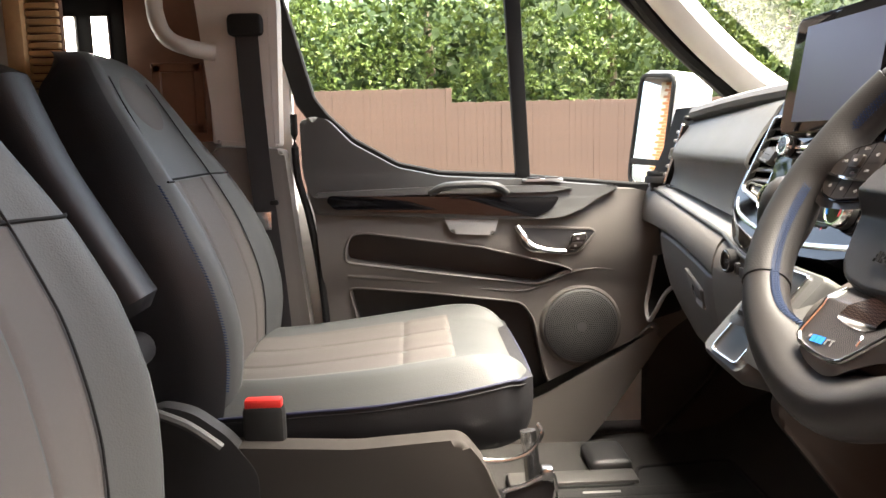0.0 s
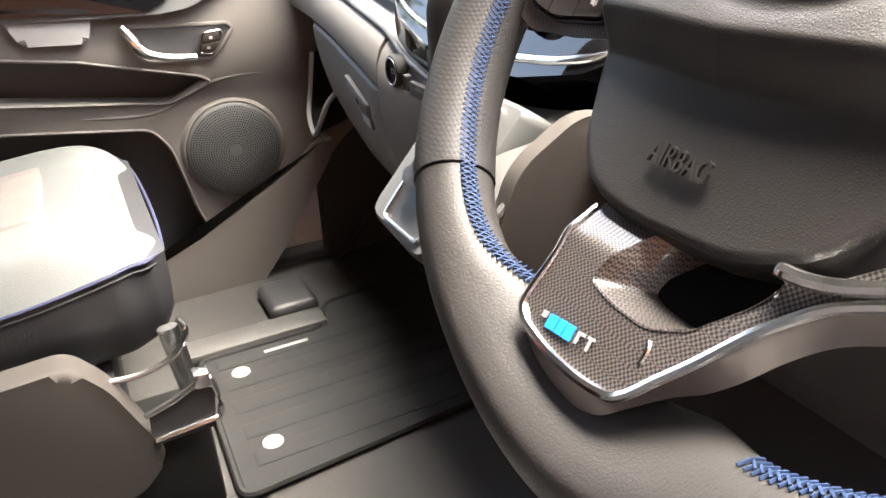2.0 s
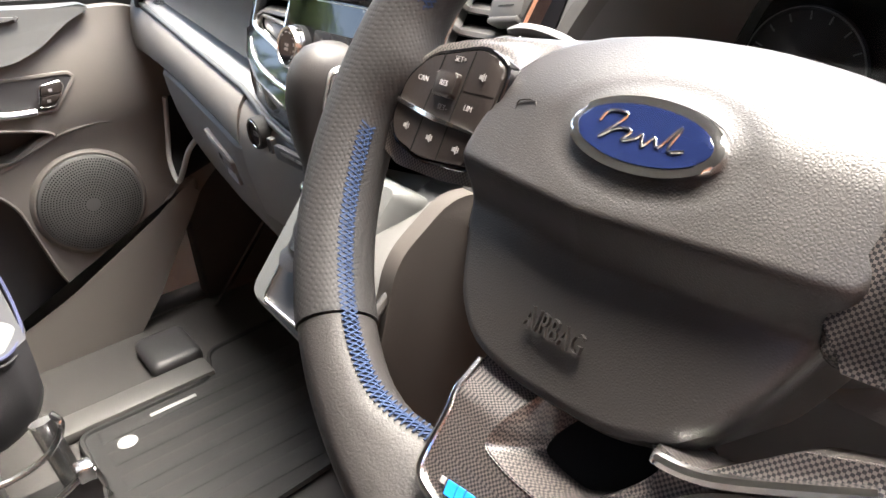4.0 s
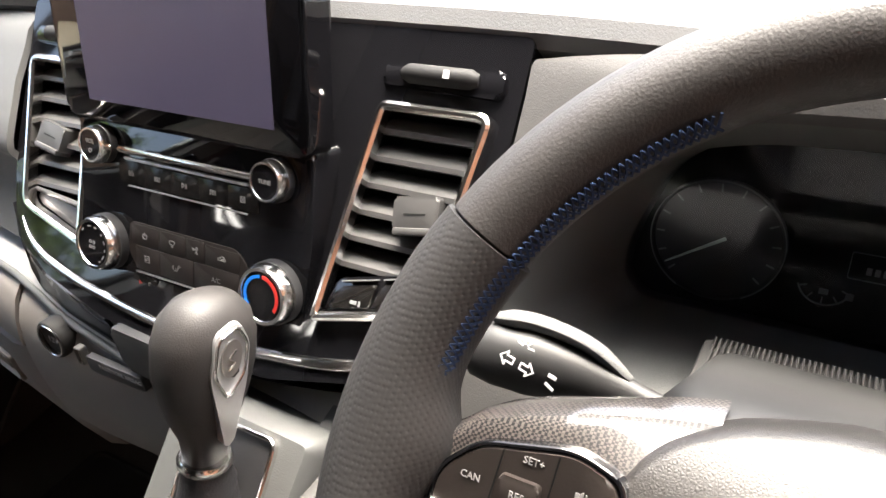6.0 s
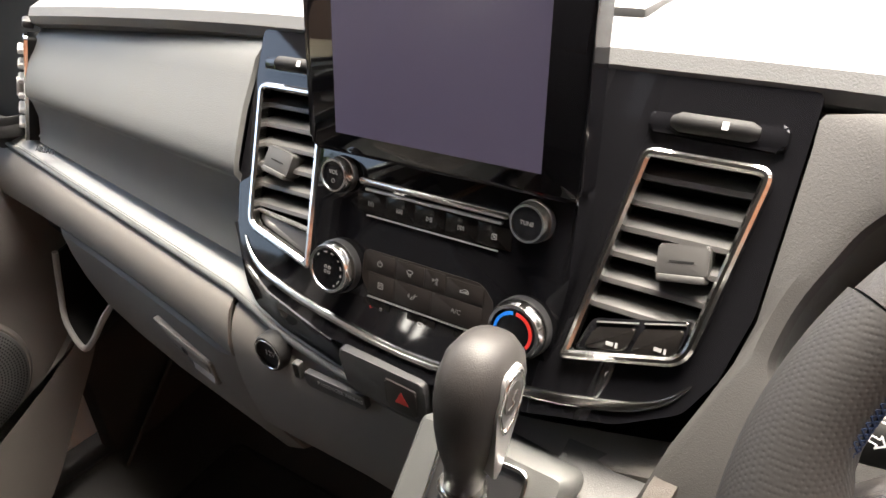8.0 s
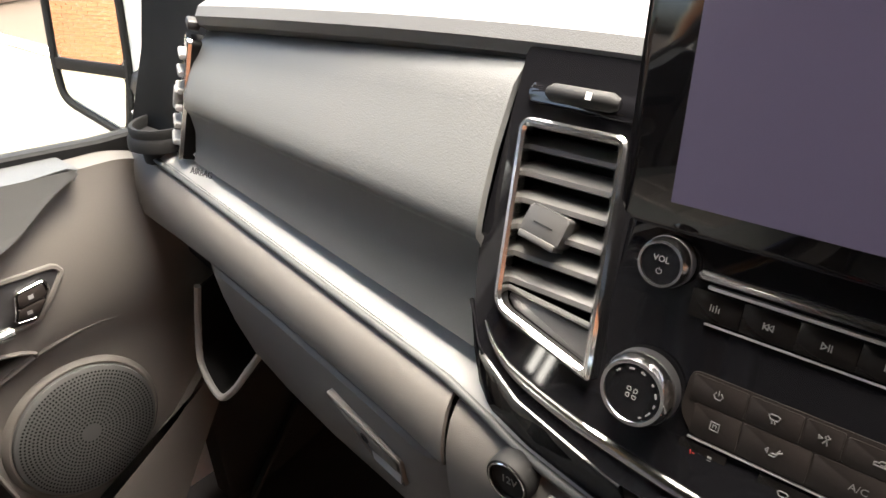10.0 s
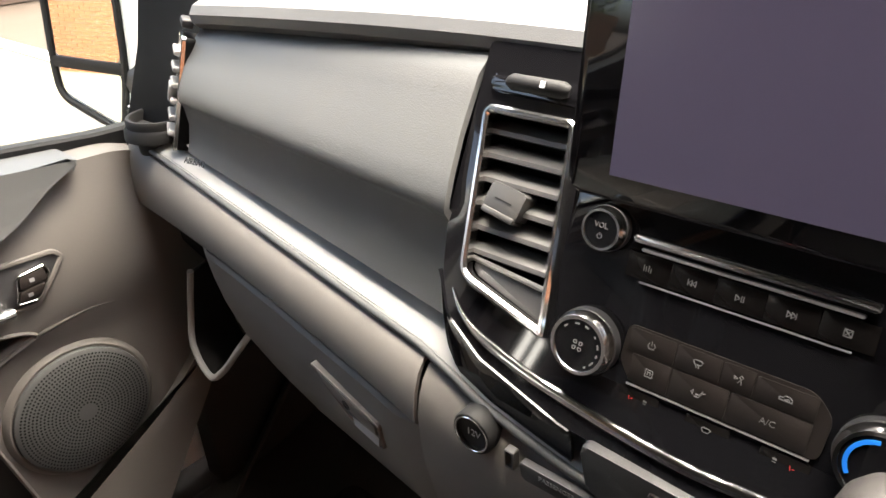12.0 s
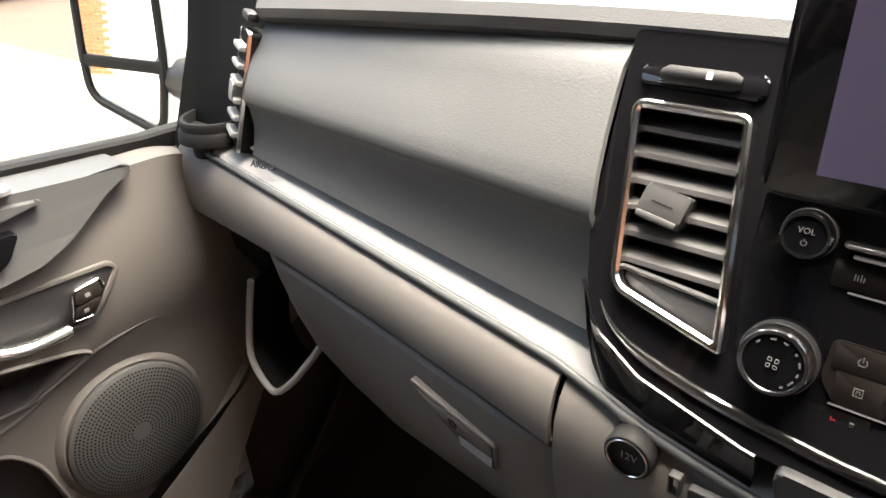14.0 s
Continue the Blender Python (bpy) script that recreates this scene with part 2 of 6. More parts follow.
def holed(outer, holes, z0, z1):
    """Flat plate with openings cut through it."""
    bm = bmesh.new()
    loops = []
    for pts in [outer] + holes:
        vs = [bm.verts.new((x, y, z1)) for x, y in pts]
        loops.append([bm.edges.new((vs[i - 1], vs[i])) for i in range(len(vs))])
    bmesh.ops.triangle_fill(bm, use_beauty=True, use_dissolve=False, edges=[e for lp in loops for e in lp])
    for pts, lp in zip([outer] + holes, loops):
        n = len(pts)
        lo = [bm.verts.new((x, y, z0)) for x, y in pts]
        for i, e in enumerate(lp):
            a, b = (e.verts[0], e.verts[1])
            if (a.co.xy - Vector(pts[i])).length < 1e-7:
                a, b = b, a
            bm.faces.new((a, b, lo[i], lo[i - 1]))
    return bm


def lathe(profile, seg=32):
    """Turned about the local z axis: profile of (r, z)."""
    rings = [[(r * math.cos(2 * math.pi * k / seg), r * math.sin(2 * math.pi * k / seg), z) for k in range(seg)] for r, z in profile]
    return loft(rings, True, True)


def smooth_path(pts, n=6, loop=False):
    """Catmull-Rom through the points."""
    P = [Vector(p) for p in pts]
    out, m = [], len(P)
    for i in range(m if loop else m - 1):
        p0 = P[i - 1] if (loop or i > 0) else P[0]
        p1, p2 = P[i], P[(i + 1) % m]
        p3 = P[(i + 2) % m] if (loop or i + 2 < m) else P[-1]
        for j in range(n):
            t = j / n
            out.append(0.5 * ((2 * p1) + (p2 - p0) * t + (2 * p0 - 5 * p1 + 4 * p2 - p3) * t * t + (3 * p1 - p0 - 3 * p2 + p3) * t ** 3))
    if not loop:
        out.append(P[-1])
    return out


def tube(pts, r, seg=10, loop=False, flat=1.0, up=(0, 0, 1)):
    """Round bar along the points; r one radius or one a point; flat squeezes it along up."""
    P = [Vector(p) for p in pts]
    n = len(P)
    rings = []
    for i, p in enumerate(P):
        a = P[i - 1] if (loop or i) else P[0]
        b = P[(i + 1) % n] if (loop or i < n - 1) else P[-1]
        t = (b - a).normalized()
        s = t.cross(Vector(up))
        if s.length < 1e-4:
            s = t.cross(Vector((1, 0, 0)))
        s.normalize()
        w = s.cross(t).normalized()
        rad = r[i] if isinstance(r, (list, tuple)) else r
        rings.append([p + s * math.cos(2 * math.pi * k / seg) * rad + w * math.sin(2 * math.pi * k / seg) * rad * flat for k in range(seg)])
    if loop:
        rings.append(rings[0])
    bm = loft(rings, True, not loop)
    if loop:
        bmesh.ops.remove_doubles(bm, verts=bm.verts, dist=1e-7)
    return bm


def sheet(grid, thick=0.0):
    """A surface through a grid of points (rows of equal length), with thickness along its normals."""
    bm = bmesh.new()
    vs = [[bm.verts.new(p) for p in row] for row in grid]
    for a, b in zip(vs, vs[1:]):
        for i in range(len(a) - 1):
            bm.faces.new((a[i], a[i + 1], b[i + 1], b[i]))
    if thick:
        bmesh.ops.recalc_face_normals(bm, faces=bm.faces)
        bmesh.ops.solidify(bm, geom=bm.faces[:], thickness=thick)
    return bm


def lerp(a, b, t):
    return a + (b - a) * t


def table(keys, x):
    """Straight-line value at x from (x, value) keys in order; the value may be a tuple."""
    if x <= keys[0][0]:
        return keys[0][1]
    for (a, va), (b, vb) in zip(keys, keys[1:]):
        if x <= b:
            t = (x - a) / (b - a)
            if isinstance(va, tuple):
                return tuple(lerp(p, q, t) for p, q in zip(va, vb))
            return lerp(va, vb, t)
    return keys[-1][1]


def letters(text, size, depth=0.0004):
    """Raised writing, centred, in the local xy plane."""
    cu = bpy.data.curves.new("writing", "FONT")
    cu.body, cu.size, cu.extrude, cu.align_x, cu.align_y = text, size, depth, "CENTER", "CENTER"
    cu.resolution_u = 2
    ob = bpy.data.objects.new("writing", cu)
    me = bpy.data.meshes.new_from_object(ob)
    bm = bmesh.new()
    bm.from_mesh(me)
    bpy.data.objects.remove(ob)
    bpy.data.curves.remove(cu)
    bpy.data.meshes.remove(me)
    return bm


def bars(boxes, z0, z1):
    """Small flat print: boxes of x0, x1, y0, y1."""
    return merge(*[plate([(a, c), (b, c), (b, d), (a, d)], z0, z1) for a, b, c, d in boxes])


def stroke(pts, w, z=0.0005):
    """A flat printed line of width w through 2D points."""
    out = []
    for a, b in zip(pts, pts[1:]):
        d = Vector((b[0] - a[0], b[1] - a[1])).normalized() * w * 0.5
        n = Vector((-d.y, d.x))
        a, b = Vector(a) - d * 0.6, Vector(b) + d * 0.6
        out.append(plate([tuple(a - n), tuple(b - n), tuple(b + n), tuple(a + n)], 0.0, z))
    return merge(*out)


# ---- outside: yard, fence, hedge, brick building ----
def outside():
    g = bmesh.new()
    bmesh.ops.create_grid(g, x_segments=8, y_segments=8, size=400)
    solo("ground", g, M_GROUND, "brown yard surface strewn with leaves", "ground", kind="structure")
    solo("pavement", rbox(-12, 2.16, 0.42, 10.9, 0.0, 0.006, 0), M_APRON, "pale worn concrete standing beside the van", "pavement", kind="structure")
    line = rbox(2.20, 2.37, 1.0, 10.9, 0.0, 0.006, 0)
    solo("painted_line", line, M_WHITE, "white painted line on the yard surface", "road marking")

    fence = thing("fence", (0, 11, 0), "weathered close-boarded larch fence below a tall hedge", "fence")
    rnd = random.Random(4)
    x, w = -9.0, 0.1005
    protos = []
    for k in range(6):
        h = 1.0
        bm = rbox(0, 0.1002, -0.011, 0.011, 0, h, 0.002, 1)
        protos.append(bm_mesh("board", bm, M_FENCE, False))
    i = 0
    while x < 24:
        ob = new("board", protos[i % 6])
        h = (2.02 if x < 0.12 else 1.8) + rnd.uniform(-0.008, 0.008)
        ob.parent = fence
        ob.matrix_basis = Matrix.LocRotScale((x, rnd.uniform(-0.004, 0.004), 0.02), Euler((0, rnd.uniform(-0.001, 0.001), 0)), (1, 1, h))
        x += w
        i += 1
    for z in (0.35, 1.0, 1.6):
        part("rail", rbox(-9, 24, 11.02, 11.06, z, z + 0.09, 0.004, 1), M_FENCE, fence)

    # hedge: sprays of small blades on many twigs; inner growth and core coloured as shaded
    rnd = np.random.default_rng(7)

    def foliage(count, blades, size, seed_box, spread):
        (x0, x1), (y0, y1), (z0, z1) = seed_box
        c = np.stack([rnd.uniform(x0, x1, count), rnd.uniform(y0, y1, count), rnd.uniform(z0, z1, count)], 1)
        bulge = 0.35 * np.sin(c[:, 0] * 1.7 + c[:, 2] * 0.9) + 0.3 * np.sin(c[:, 0] * 3.9 - c[:, 2] * 2.3)
        c[:, 2] += 0.12 * (c[:, 2] - z0) * (np.sin(c[:, 0] * 1.1) + 0.6 * np.sin(c[:, 0] * 2.9 + 1.0))
        c[:, 1] = np.maximum(c[:, 1] + bulge, 11.55)
        out = rnd.normal(0, 1, (count, 3)) + np.array([0.0, -0.9, 0.35])
        out /= np.linalg.norm(out, axis=1)[:, None]
        v = []
        for b in range(blades):
            t = rnd.uniform(0.1, 1.0, (count, 1))
            d = out + rnd.normal(0, spread, (count, 3))
            d /= np.linalg.norm(d, axis=1)[:, None]
            base = c + out * t * size * 2.2
            side = np.cross(d, rnd.normal(0, 1, (count, 3)))
            side /= np.linalg.norm(side, axis=1)[:, None] + 1e-9
            ln = size * rnd.uniform(0.5, 1.2, (count, 1))
            v.append(np.stack([base, base + d * ln * 0.5 + side * ln * 0.26, base + d * ln, base + d * ln * 0.5 - side * ln * 0.26], 1))
        v = np.concatenate(v, 0).reshape(-1, 3)
        me = bpy.data.meshes.new("hedge")
        me.from_pydata(v.tolist(), [], [(4 * k, 4 * k + 1, 4 * k + 2, 4 * k + 3) for k in range(len(v) // 4)])
        return me

    hedge = thing("hedge", (4, 12.3, 0), "tall dense green conifer hedge behind the fence", "hedge", kind="stuff")
    for nm, args, m in (("inner_growth", (4600, 8, 0.22, ((-9, 24), (12.2, 13.2), (0.6, 4.3)), 0.8), M_LEAF_SHADE),
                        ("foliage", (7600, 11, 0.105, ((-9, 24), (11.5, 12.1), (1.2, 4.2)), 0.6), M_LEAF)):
        me = foliage(*args)
        me.materials.append(m)
        ob = new(nm, me)
        ob.parent, ob.matrix_parent_inverse, ob["kind"] = hedge, hedge.matrix_basis.inverted(), "stuff"
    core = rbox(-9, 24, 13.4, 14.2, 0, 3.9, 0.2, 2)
    part("core", core, M_LEAF_SHADE, hedge)
    for k in range(9):
        x = -7 + k * 3.4
        part("trunk", tube([(x, 12.9, 0), (x + 0.1, 12.95, 2.2), (x, 13.0, 3.8)], [0.13, 0.1, 0.05], 8), M_BARK, hedge)

    part("drive", rbox(-11, 9, -3.5, 0.4, 0.004, 0.012, 0), M_TARMAC, thing("drive", (0, -2, 0), "dark tarmac drive beside the building", "drive", kind="structure"))
    # brick building: one wing behind the van, one along the driver's side
    house = thing("brick_building", (-8, -3, 0), "orange brick building with a white garage door", "building")
    part("wall", rbox(-11.5, -11.0, -4, 12, 0, 4.2, 0), M_MORTAR, house)
    part("side_wall", rbox(-11.0, 7.0, -4.0, -3.5, 0, 3.6, 0), M_MORTAR, house)
    part("roof", rbox(-12.2, -10.7, -4.4, 12.4, 4.2, 4.4, 0.03), M_DARK, house)
    part("side_roof", rbox(-10.7, 7.2, -4.2, -3.3, 3.6, 3.75, 0.03), M_DARK, house)
    part("garage_door", rbox(-11.0, -10.95, 5.6, 9.0, 0, 2.6, 0.01), M_BODY, house)
    rb = random.Random(9)

    def brickwork(n, rows, place, skip):
        verts, faces = [], []
        for row in range(rows):
            z = row * 0.075
            for k in range(n):
                y = (k + 0.5 * (row % 2)) * 0.225
                if skip(y, z):
                    continue
                d = rb.uniform(0.008, 0.014)
                m = len(verts)
                a, b, c, e = y + 0.005, y + 0.215, z + 0.005, z + 0.07
                verts += [place(*q) for q in ((0, a, c), (0, b, c), (0, b, e), (0, a, e), (d, a, c), (d, b, c), (d, b, e), (d, a, e))]
                faces += [(m + 4, m + 5, m + 6, m + 7), (m, m + 1, m + 5, m + 4), (m + 1, m + 2, m + 6, m + 5), (m + 2, m + 3, m + 7, m + 6), (m + 3, m, m + 4, m + 7)]
        me = bpy.data.meshes.new("brickwork")
        me.from_pydata(verts, [], faces)
        me.materials.append(M_BRICK)
        ob = new("brickwork", me)
        ob.parent, ob.matrix_parent_inverse, ob["kind"] = house, house.matrix_basis.inverted(), "stuff"
    brickwork(70, 56, lambda d, t, z: (-11.0 + d, -4 + t, z), lambda t, z: 9.55 < t < 13.0 and z < 2.6)
    brickwork(79, 48, lambda d, t, z: (-11.0 + t, -3.5 + d, z), lambda t, z: False)


outside()


# ---- van shell ----
def door_frame(y):
    return Matrix(((1, 0, 0, 0), (0, 0, -1, y), (0, 1, 0, 0), (0, 0, 0, 1)))


def shell():
    # carpeted floor with the toe board rising under the dash
    grid = []
    for y in np.linspace(-0.86, 0.86, 9):
        row = [(-3.2, y, 0.45), (-1.2, y, 0.45), (-0.3, y, 0.452), (0.16, y, 0.455), (0.26, y, 0.475), (0.42, y, 0.58), (0.55, y, 0.72), (0.6, y, 0.9), (0.62, y, 1.2)]
        grid.append(row)
    solo("floor", sheet(grid, 0.02), M_CARPET, "charcoal carpeted cab floor and toe board", "floor", kind="structure")
    # body sides: left side behind the cab, right side behind the door opening
    solo("wall_left", rbox(-3.2, -1.06, 0.86, 0.93, 0.3, 1.9, 0.01), M_PILLAR, "pale lined body side behind the cab", "wall", kind="structure")
    solo("wall_right", rbox(-3.2, -0.95, -0.93, -0.86, 0.3, 1.9, 0.01), M_LINING, "grey lined body side behind the open door", "wall", kind="structure")
    solo("wall_rear", rbox(-3.3, -3.2, -0.93, 0.93, 0.3, 1.95, 0.01), M_LINING, "grey lined rear end of the body", "wall", kind="structure")
    grid = []
    for y in np.linspace(-0.93, 0.93, 13):
        k = (abs(y) / 0.93) ** 4 * 0.16
        grid.append([(x, y, z - k) for x, z in ((-3.3, 1.93), (-1.5, 1.93), (-0.6, 1.92), (-0.3, 1.89), (-0.12, 1.83))])
    solo("ceiling", sheet(grid, 0.03), M_LINER, "dark grey cloth headlining", "ceiling", kind="structure")
    # sill and lower body
    for s, nm in ((1, "sill_left"), (-1, "sill_right")):
        solo(nm, rbox(-1.1, 0.9, min(s * 0.86, s * 0.95), max(s * 0.86, s * 0.95), 0.25, 0.46, 0.01), M_DARK, "dark plastic door sill", "sill", kind="structure")
    solo("bulkhead", rbox(0.63, 0.68, -0.92, 0.92, 0.3, 1.28, 0.01), M_DARK, "dark firewall behind the dashboard", "bulkhead", kind="structure")
    # A-pillars and windscreen
    for s, nm in ((1, "pillar_left"), (-1, "pillar_right")):
        p = smooth_path([(0.62, s * 0.86, 1.18), (0.30, s * 0.86, 1.37), (0.05, s * 0.84, 1.6), (-0.16, s * 0.8, 1.84)], 6)
        solo(nm, tube(p, 0.042, 12, flat=1.5, up=(0, s, 0.2)), M_PILLAR, "cream trimmed windscreen pillar", "pillar", kind="structure")
        q = smooth_path([(0.66, s * 0.90, 1.14), (0.24, s * 0.91, 1.37), (0.0, s * 0.89, 1.6), (-0.2, s * 0.85, 1.86)], 6)
        solo("door_seal", tube(q, 0.018, 8), M_BLACK, "black rubber door seal along the pillar", "seal", kind="structure")
    solo("header_rail", tube([(-0.14, y, 1.83 + 0.02 * (1 - (y / 0.9) ** 2)) for y in np.linspace(-0.84, 0.84, 12)], 0.03, 8), M_PILLAR, "cream trim above the windscreen", "trim", kind="structure")
    grid = []
    for i, y in enumerate(np.linspace(-0.86, 0.86, 15)):
        bow = 0.16 * (1 - (y / 0.86) ** 2)
        grid.append([Vector((0.62 + bow, y, 1.2)).lerp(Vector((-0.17 + bow * 0.5, y * 0.95, 1.86)), t) for t in np.linspace(0, 1, 6)])
    ws = solo("windscreen", sheet(grid), M_GLASS, "clear curved windscreen", "window", kind="structure")
    ws.visible_shadow = False
    # kick panels close the footwell in front of the doors
    for s, nm in ((1, "kick_panel_left"), (-1, "kick_panel_right")):
        solo(nm, rbox(0.06, 0.66, min(s * 0.85, s * 0.9), max(s * 0.85, s * 0.9), 0.44, 1.09, 0.006), M_CARPET, "dark carpeted side of the footwell", "panel", kind="structure")
    # bonnet in front of the screen
    grid = [[(x, y, z - 0.1 * (y / 0.8) ** 2) for x, z in ((0.78, 1.17), (1.0, 1.12), (1.3, 1.02), (1.55, 0.85))] for y in np.linspace(-0.82, 0.82, 9)]
    solo("bonnet", sheet(grid, 0.01), M_BODY, "white painted bonnet beyond the windscreen", "bonnet", kind="structure")
    # B-pillar on the passenger's side: cream above, grey below
    up = [(-0.845, 1.223), (-0.99, 1.232), (-1.02, 1.55), (-1.04, 1.84), (-0.86, 1.84), (-0.835, 1.55)]
    lo = [(-0.785, 0.46), (-1.06, 0.46), (-1.06, 1.06), (-1.0, 1.226), (-0.835, 1.219), (-0.815, 1.0), (-0.785, 0.72)]
    mdo = Matrix(((1, 0, 0, 0), (0, 0, -1, 0.86), (0, 1, 0, 0), (0, 0, 0, 1)))
    solo("body_side_left", rbox(-1.1, -0.83, 0.905, 0.96, 0.3, 1.9, 0.01), M_BODY, "white painted body side behind the door", "body", kind="structure")
    solo("pillar_b_upper", mv(plate(rounded(up, 0.01), 0, 0.06, 0.012), mdo), M_PILLAR, "cream upper trim of the door pillar", "pillar", kind="structure")
    solo("pillar_b_lower", mv(plate(rounded(lo, 0.015), 0, 0.065, 0.012), mdo), M_TRIM, "grey lower trim of the door pillar", "pillar", kind="structure")


shell()


# ---- passenger door ----
def bellied(bm):
    """Gives a flat door moulding the belly of the armrest: it comes in towards the cab at the height of the latch and falls back above and below."""
    for z in np.arange(0.40, 1.30, 0.03):
        bmesh.ops.bisect_plane(bm, geom=bm.verts[:] + bm.edges[:] + bm.faces[:], plane_co=(0, 0, z), plane_no=(0, 0, 1))
    for v in bm.verts:
        k = table([(0.36, -0.005), (0.55, 0.0), (0.70, 0.004), (0.80, 0.003), (0.872, 0.004), (0.905, 0.018), (0.97, 0.022), (1.03, 0.014), (1.09, -0.004), (1.16, -0.020), (1.28, -0.030)], v.co.z)
        v.co.y -= k * min(1.0, max(0.0, (0.895 - v.co.y) / 0.03))
    return bm


def passenger_door():
    door = thing("passenger_door", (-0.35, 0.86, 0.35), "closed passenger door with grey-brown trim and speaker", "door", kind="structure")
    D = door_frame(0.90)
    base = [(-0.80, 1.12), (-0.775, 1.06), (-0.745, 0.70), (-0.745, 0.36), (-0.18, 0.36), (-0.13, 0.41), (-0.06, 0.50), (0.0, 0.59), (0.06, 0.68), (0.12, 0.74), (0.24, 0.82),
            (0.24, 1.03), (0.03, 1.10), (-0.25, 1.11), (-0.5, 1.12)]
    channel = rounded([(-0.702, 0.976), (-0.686, 1.006), (-0.655, 1.009), (-0.369, 0.966), (-0.16, 0.911), (-0.143, 0.900), (-0.222, 0.868), (-0.495, 0.908), (-0.702, 0.940)], 0.012, 3)
    bottle = rounded([(-0.699, 0.872), (-0.489, 0.850), (-0.268, 0.820), (-0.240, 0.78), (-0.210, 0.632), (-0.185, 0.57), (-0.185, 0.41), (-0.64, 0.41), (-0.66, 0.70)], 0.018, 3)
    part("panel", bellied(mv(holed(rounded(base, 0.02), [channel, bottle], 0.0, 0.058), D)), M_TRIM, door)
    # upper section: dark shoulder that rises to the mirror-side corner and to the pillar
    up = [(-0.806, 1.285), (-0.770, 1.296), (-0.735, 1.285), (-0.68, 1.228), (-0.57, 1.166), (-0.463, 1.143), (-0.36, 1.136), (-0.266, 1.132), (-0.10, 1.115),
          (-0.020, 1.108), (-0.07, 1.088), (-0.125, 1.055), (-0.165, 1.040), (-0.211, 1.036), (-0.328, 1.039), (-0.469, 1.045), (-0.775, 1.058), (-0.80, 1.16)]
    part("shoulder", bellied(mv(plate(rounded(up, 0.012, 3), 0.0, 0.080, 0.014, 3), D)), M_DASH, door, "dark slate shoulder moulding")
    ledge = [(-0.775, 1.100), (-0.765, 1.112), (-0.46, 1.120), (-0.20, 1.116), (-0.14, 1.108), (-0.20, 1.100), (-0.46, 1.102)]
    part("sill_ledge", bellied(mv(plate(rounded(ledge, 0.004), 0.05, 0.091, 0.008, 4), D)), M_DASH, door, "soft ledge below the window")
    strip = [(-0.743, 1.092), (-0.735, 1.104), (-0.466, 1.0955), (-0.178, 1.088), (-0.197, 1.060), (-0.233, 1.041), (-0.486, 1.056), (-0.724, 1.071)]
    part("inlay_strip", mv(plate(rounded(strip, 0.006), 0.07, 0.0935, 0.002), D), M_PIANO, door, "glossy black inlay strip")
    # pull handle and its cup
    pull = smooth_path([(-0.490, 0.812, 1.103), (-0.460, 0.797, 1.121), (-0.40, 0.793, 1.125), (-0.338, 0.797, 1.121), (-0.308, 0.812, 1.101)], 5)
    part("pull_handle", tube(pull, 0.013, 10, flat=0.7), M_DASH, door)
    cup = [(-0.464, 1.053), (-0.323, 1.048), (-0.339, 0.998), (-0.443, 1.004)]
    part("pull_cup", bellied(mv(plate(rounded(cup, 0.01), 0.04, 0.072, 0.012, 3), D)), M_RAIL, door, "pale grey pull cup")
    # window switch on the shoulder
    sw = mv(plate(rect(-0.05, 0.05, -0.016, 0.016, 0.012), 0, 0.006, 0.002), Matrix(((1, 0, 0, -0.215), (0, 1, 0, 0.835), (0, 0, 1, 1.126), (0, 0, 0, 1))))
    s = part("window_switch", sw, M_SILVER, door, "silver window switch bezel")
    for k in (-0.022, 0.022):
        part("rocker", rbox(-0.215 + k - 0.016, -0.215 + k + 0.016, 0.826, 0.844, 1.130, 1.136, 0.002), M_BTN, s)
    # latch handle recess, lever and lock buttons
    rec = [(-0.287, 1.020), (-0.092, 1.009), (-0.082, 0.996), (-0.130, 0.942), (-0.250, 0.950), (-0.272, 0.966)]
    part("latch_recess", bellied(mv(frame_plate(rounded(rec, 0.012), 0.006, 0.045, 0.062), D)), M_TRIM, door)
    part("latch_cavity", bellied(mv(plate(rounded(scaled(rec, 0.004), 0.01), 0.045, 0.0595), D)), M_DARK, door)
    lev = smooth_path([(-0.280, 0.822, 1.016), (-0.266, 0.812, 0.995), (-0.247, 0.803, 0.972), (-0.21, 0.800, 0.960), (-0.165, 0.806, 0.954)], 4)
    part("latch_lever", tube(lev, [0.0125] * 6 + [0.0095] * (len(lev) - 6), 10, flat=0.8), M_CHROME, door, "chrome latch lever")
    lb = [(-0.146, 0.994), (-0.111, 0.998), (-0.106, 0.986), (-0.130, 0.954), (-0.157, 0.957)]
    lk = part("lock_bezel", bellied(mv(frame_plate(rounded(lb, 0.005), 0.0028, 0.05, 0.068), D)), M_CHROME, door)
    part("lock_button", bellied(mv(plate(rounded([(-0.144, 0.991), (-0.114, 0.994), (-0.113, 0.979), (-0.147, 0.976)], 0.003), 0.05, 0.0685, 0.0015), D)), M_BTN, lk)
    part("unlock_button", bellied(mv(plate(rounded([(-0.148, 0.974), (-0.116, 0.976), (-0.131, 0.958), (-0.153, 0.96)], 0.003), 0.05, 0.0685, 0.0015), D)), M_BTN, lk)
    part("lock_print", bellied(mv(bars([(-0.134, -0.128, 0.9815, 0.9865), (-0.141, -0.135, 0.964, 0.969)], 0.0685, 0.0689), D)), M_GREYPRINT, lk)
    # lips round the two open pockets
    for hole in (channel, bottle):
        part("pocket_lip", bellied(mv(frame_plate(scaled(hole, -0.005), 0.006, 0.03, 0.0615, 0.0025), D)), M_TRIM, door)
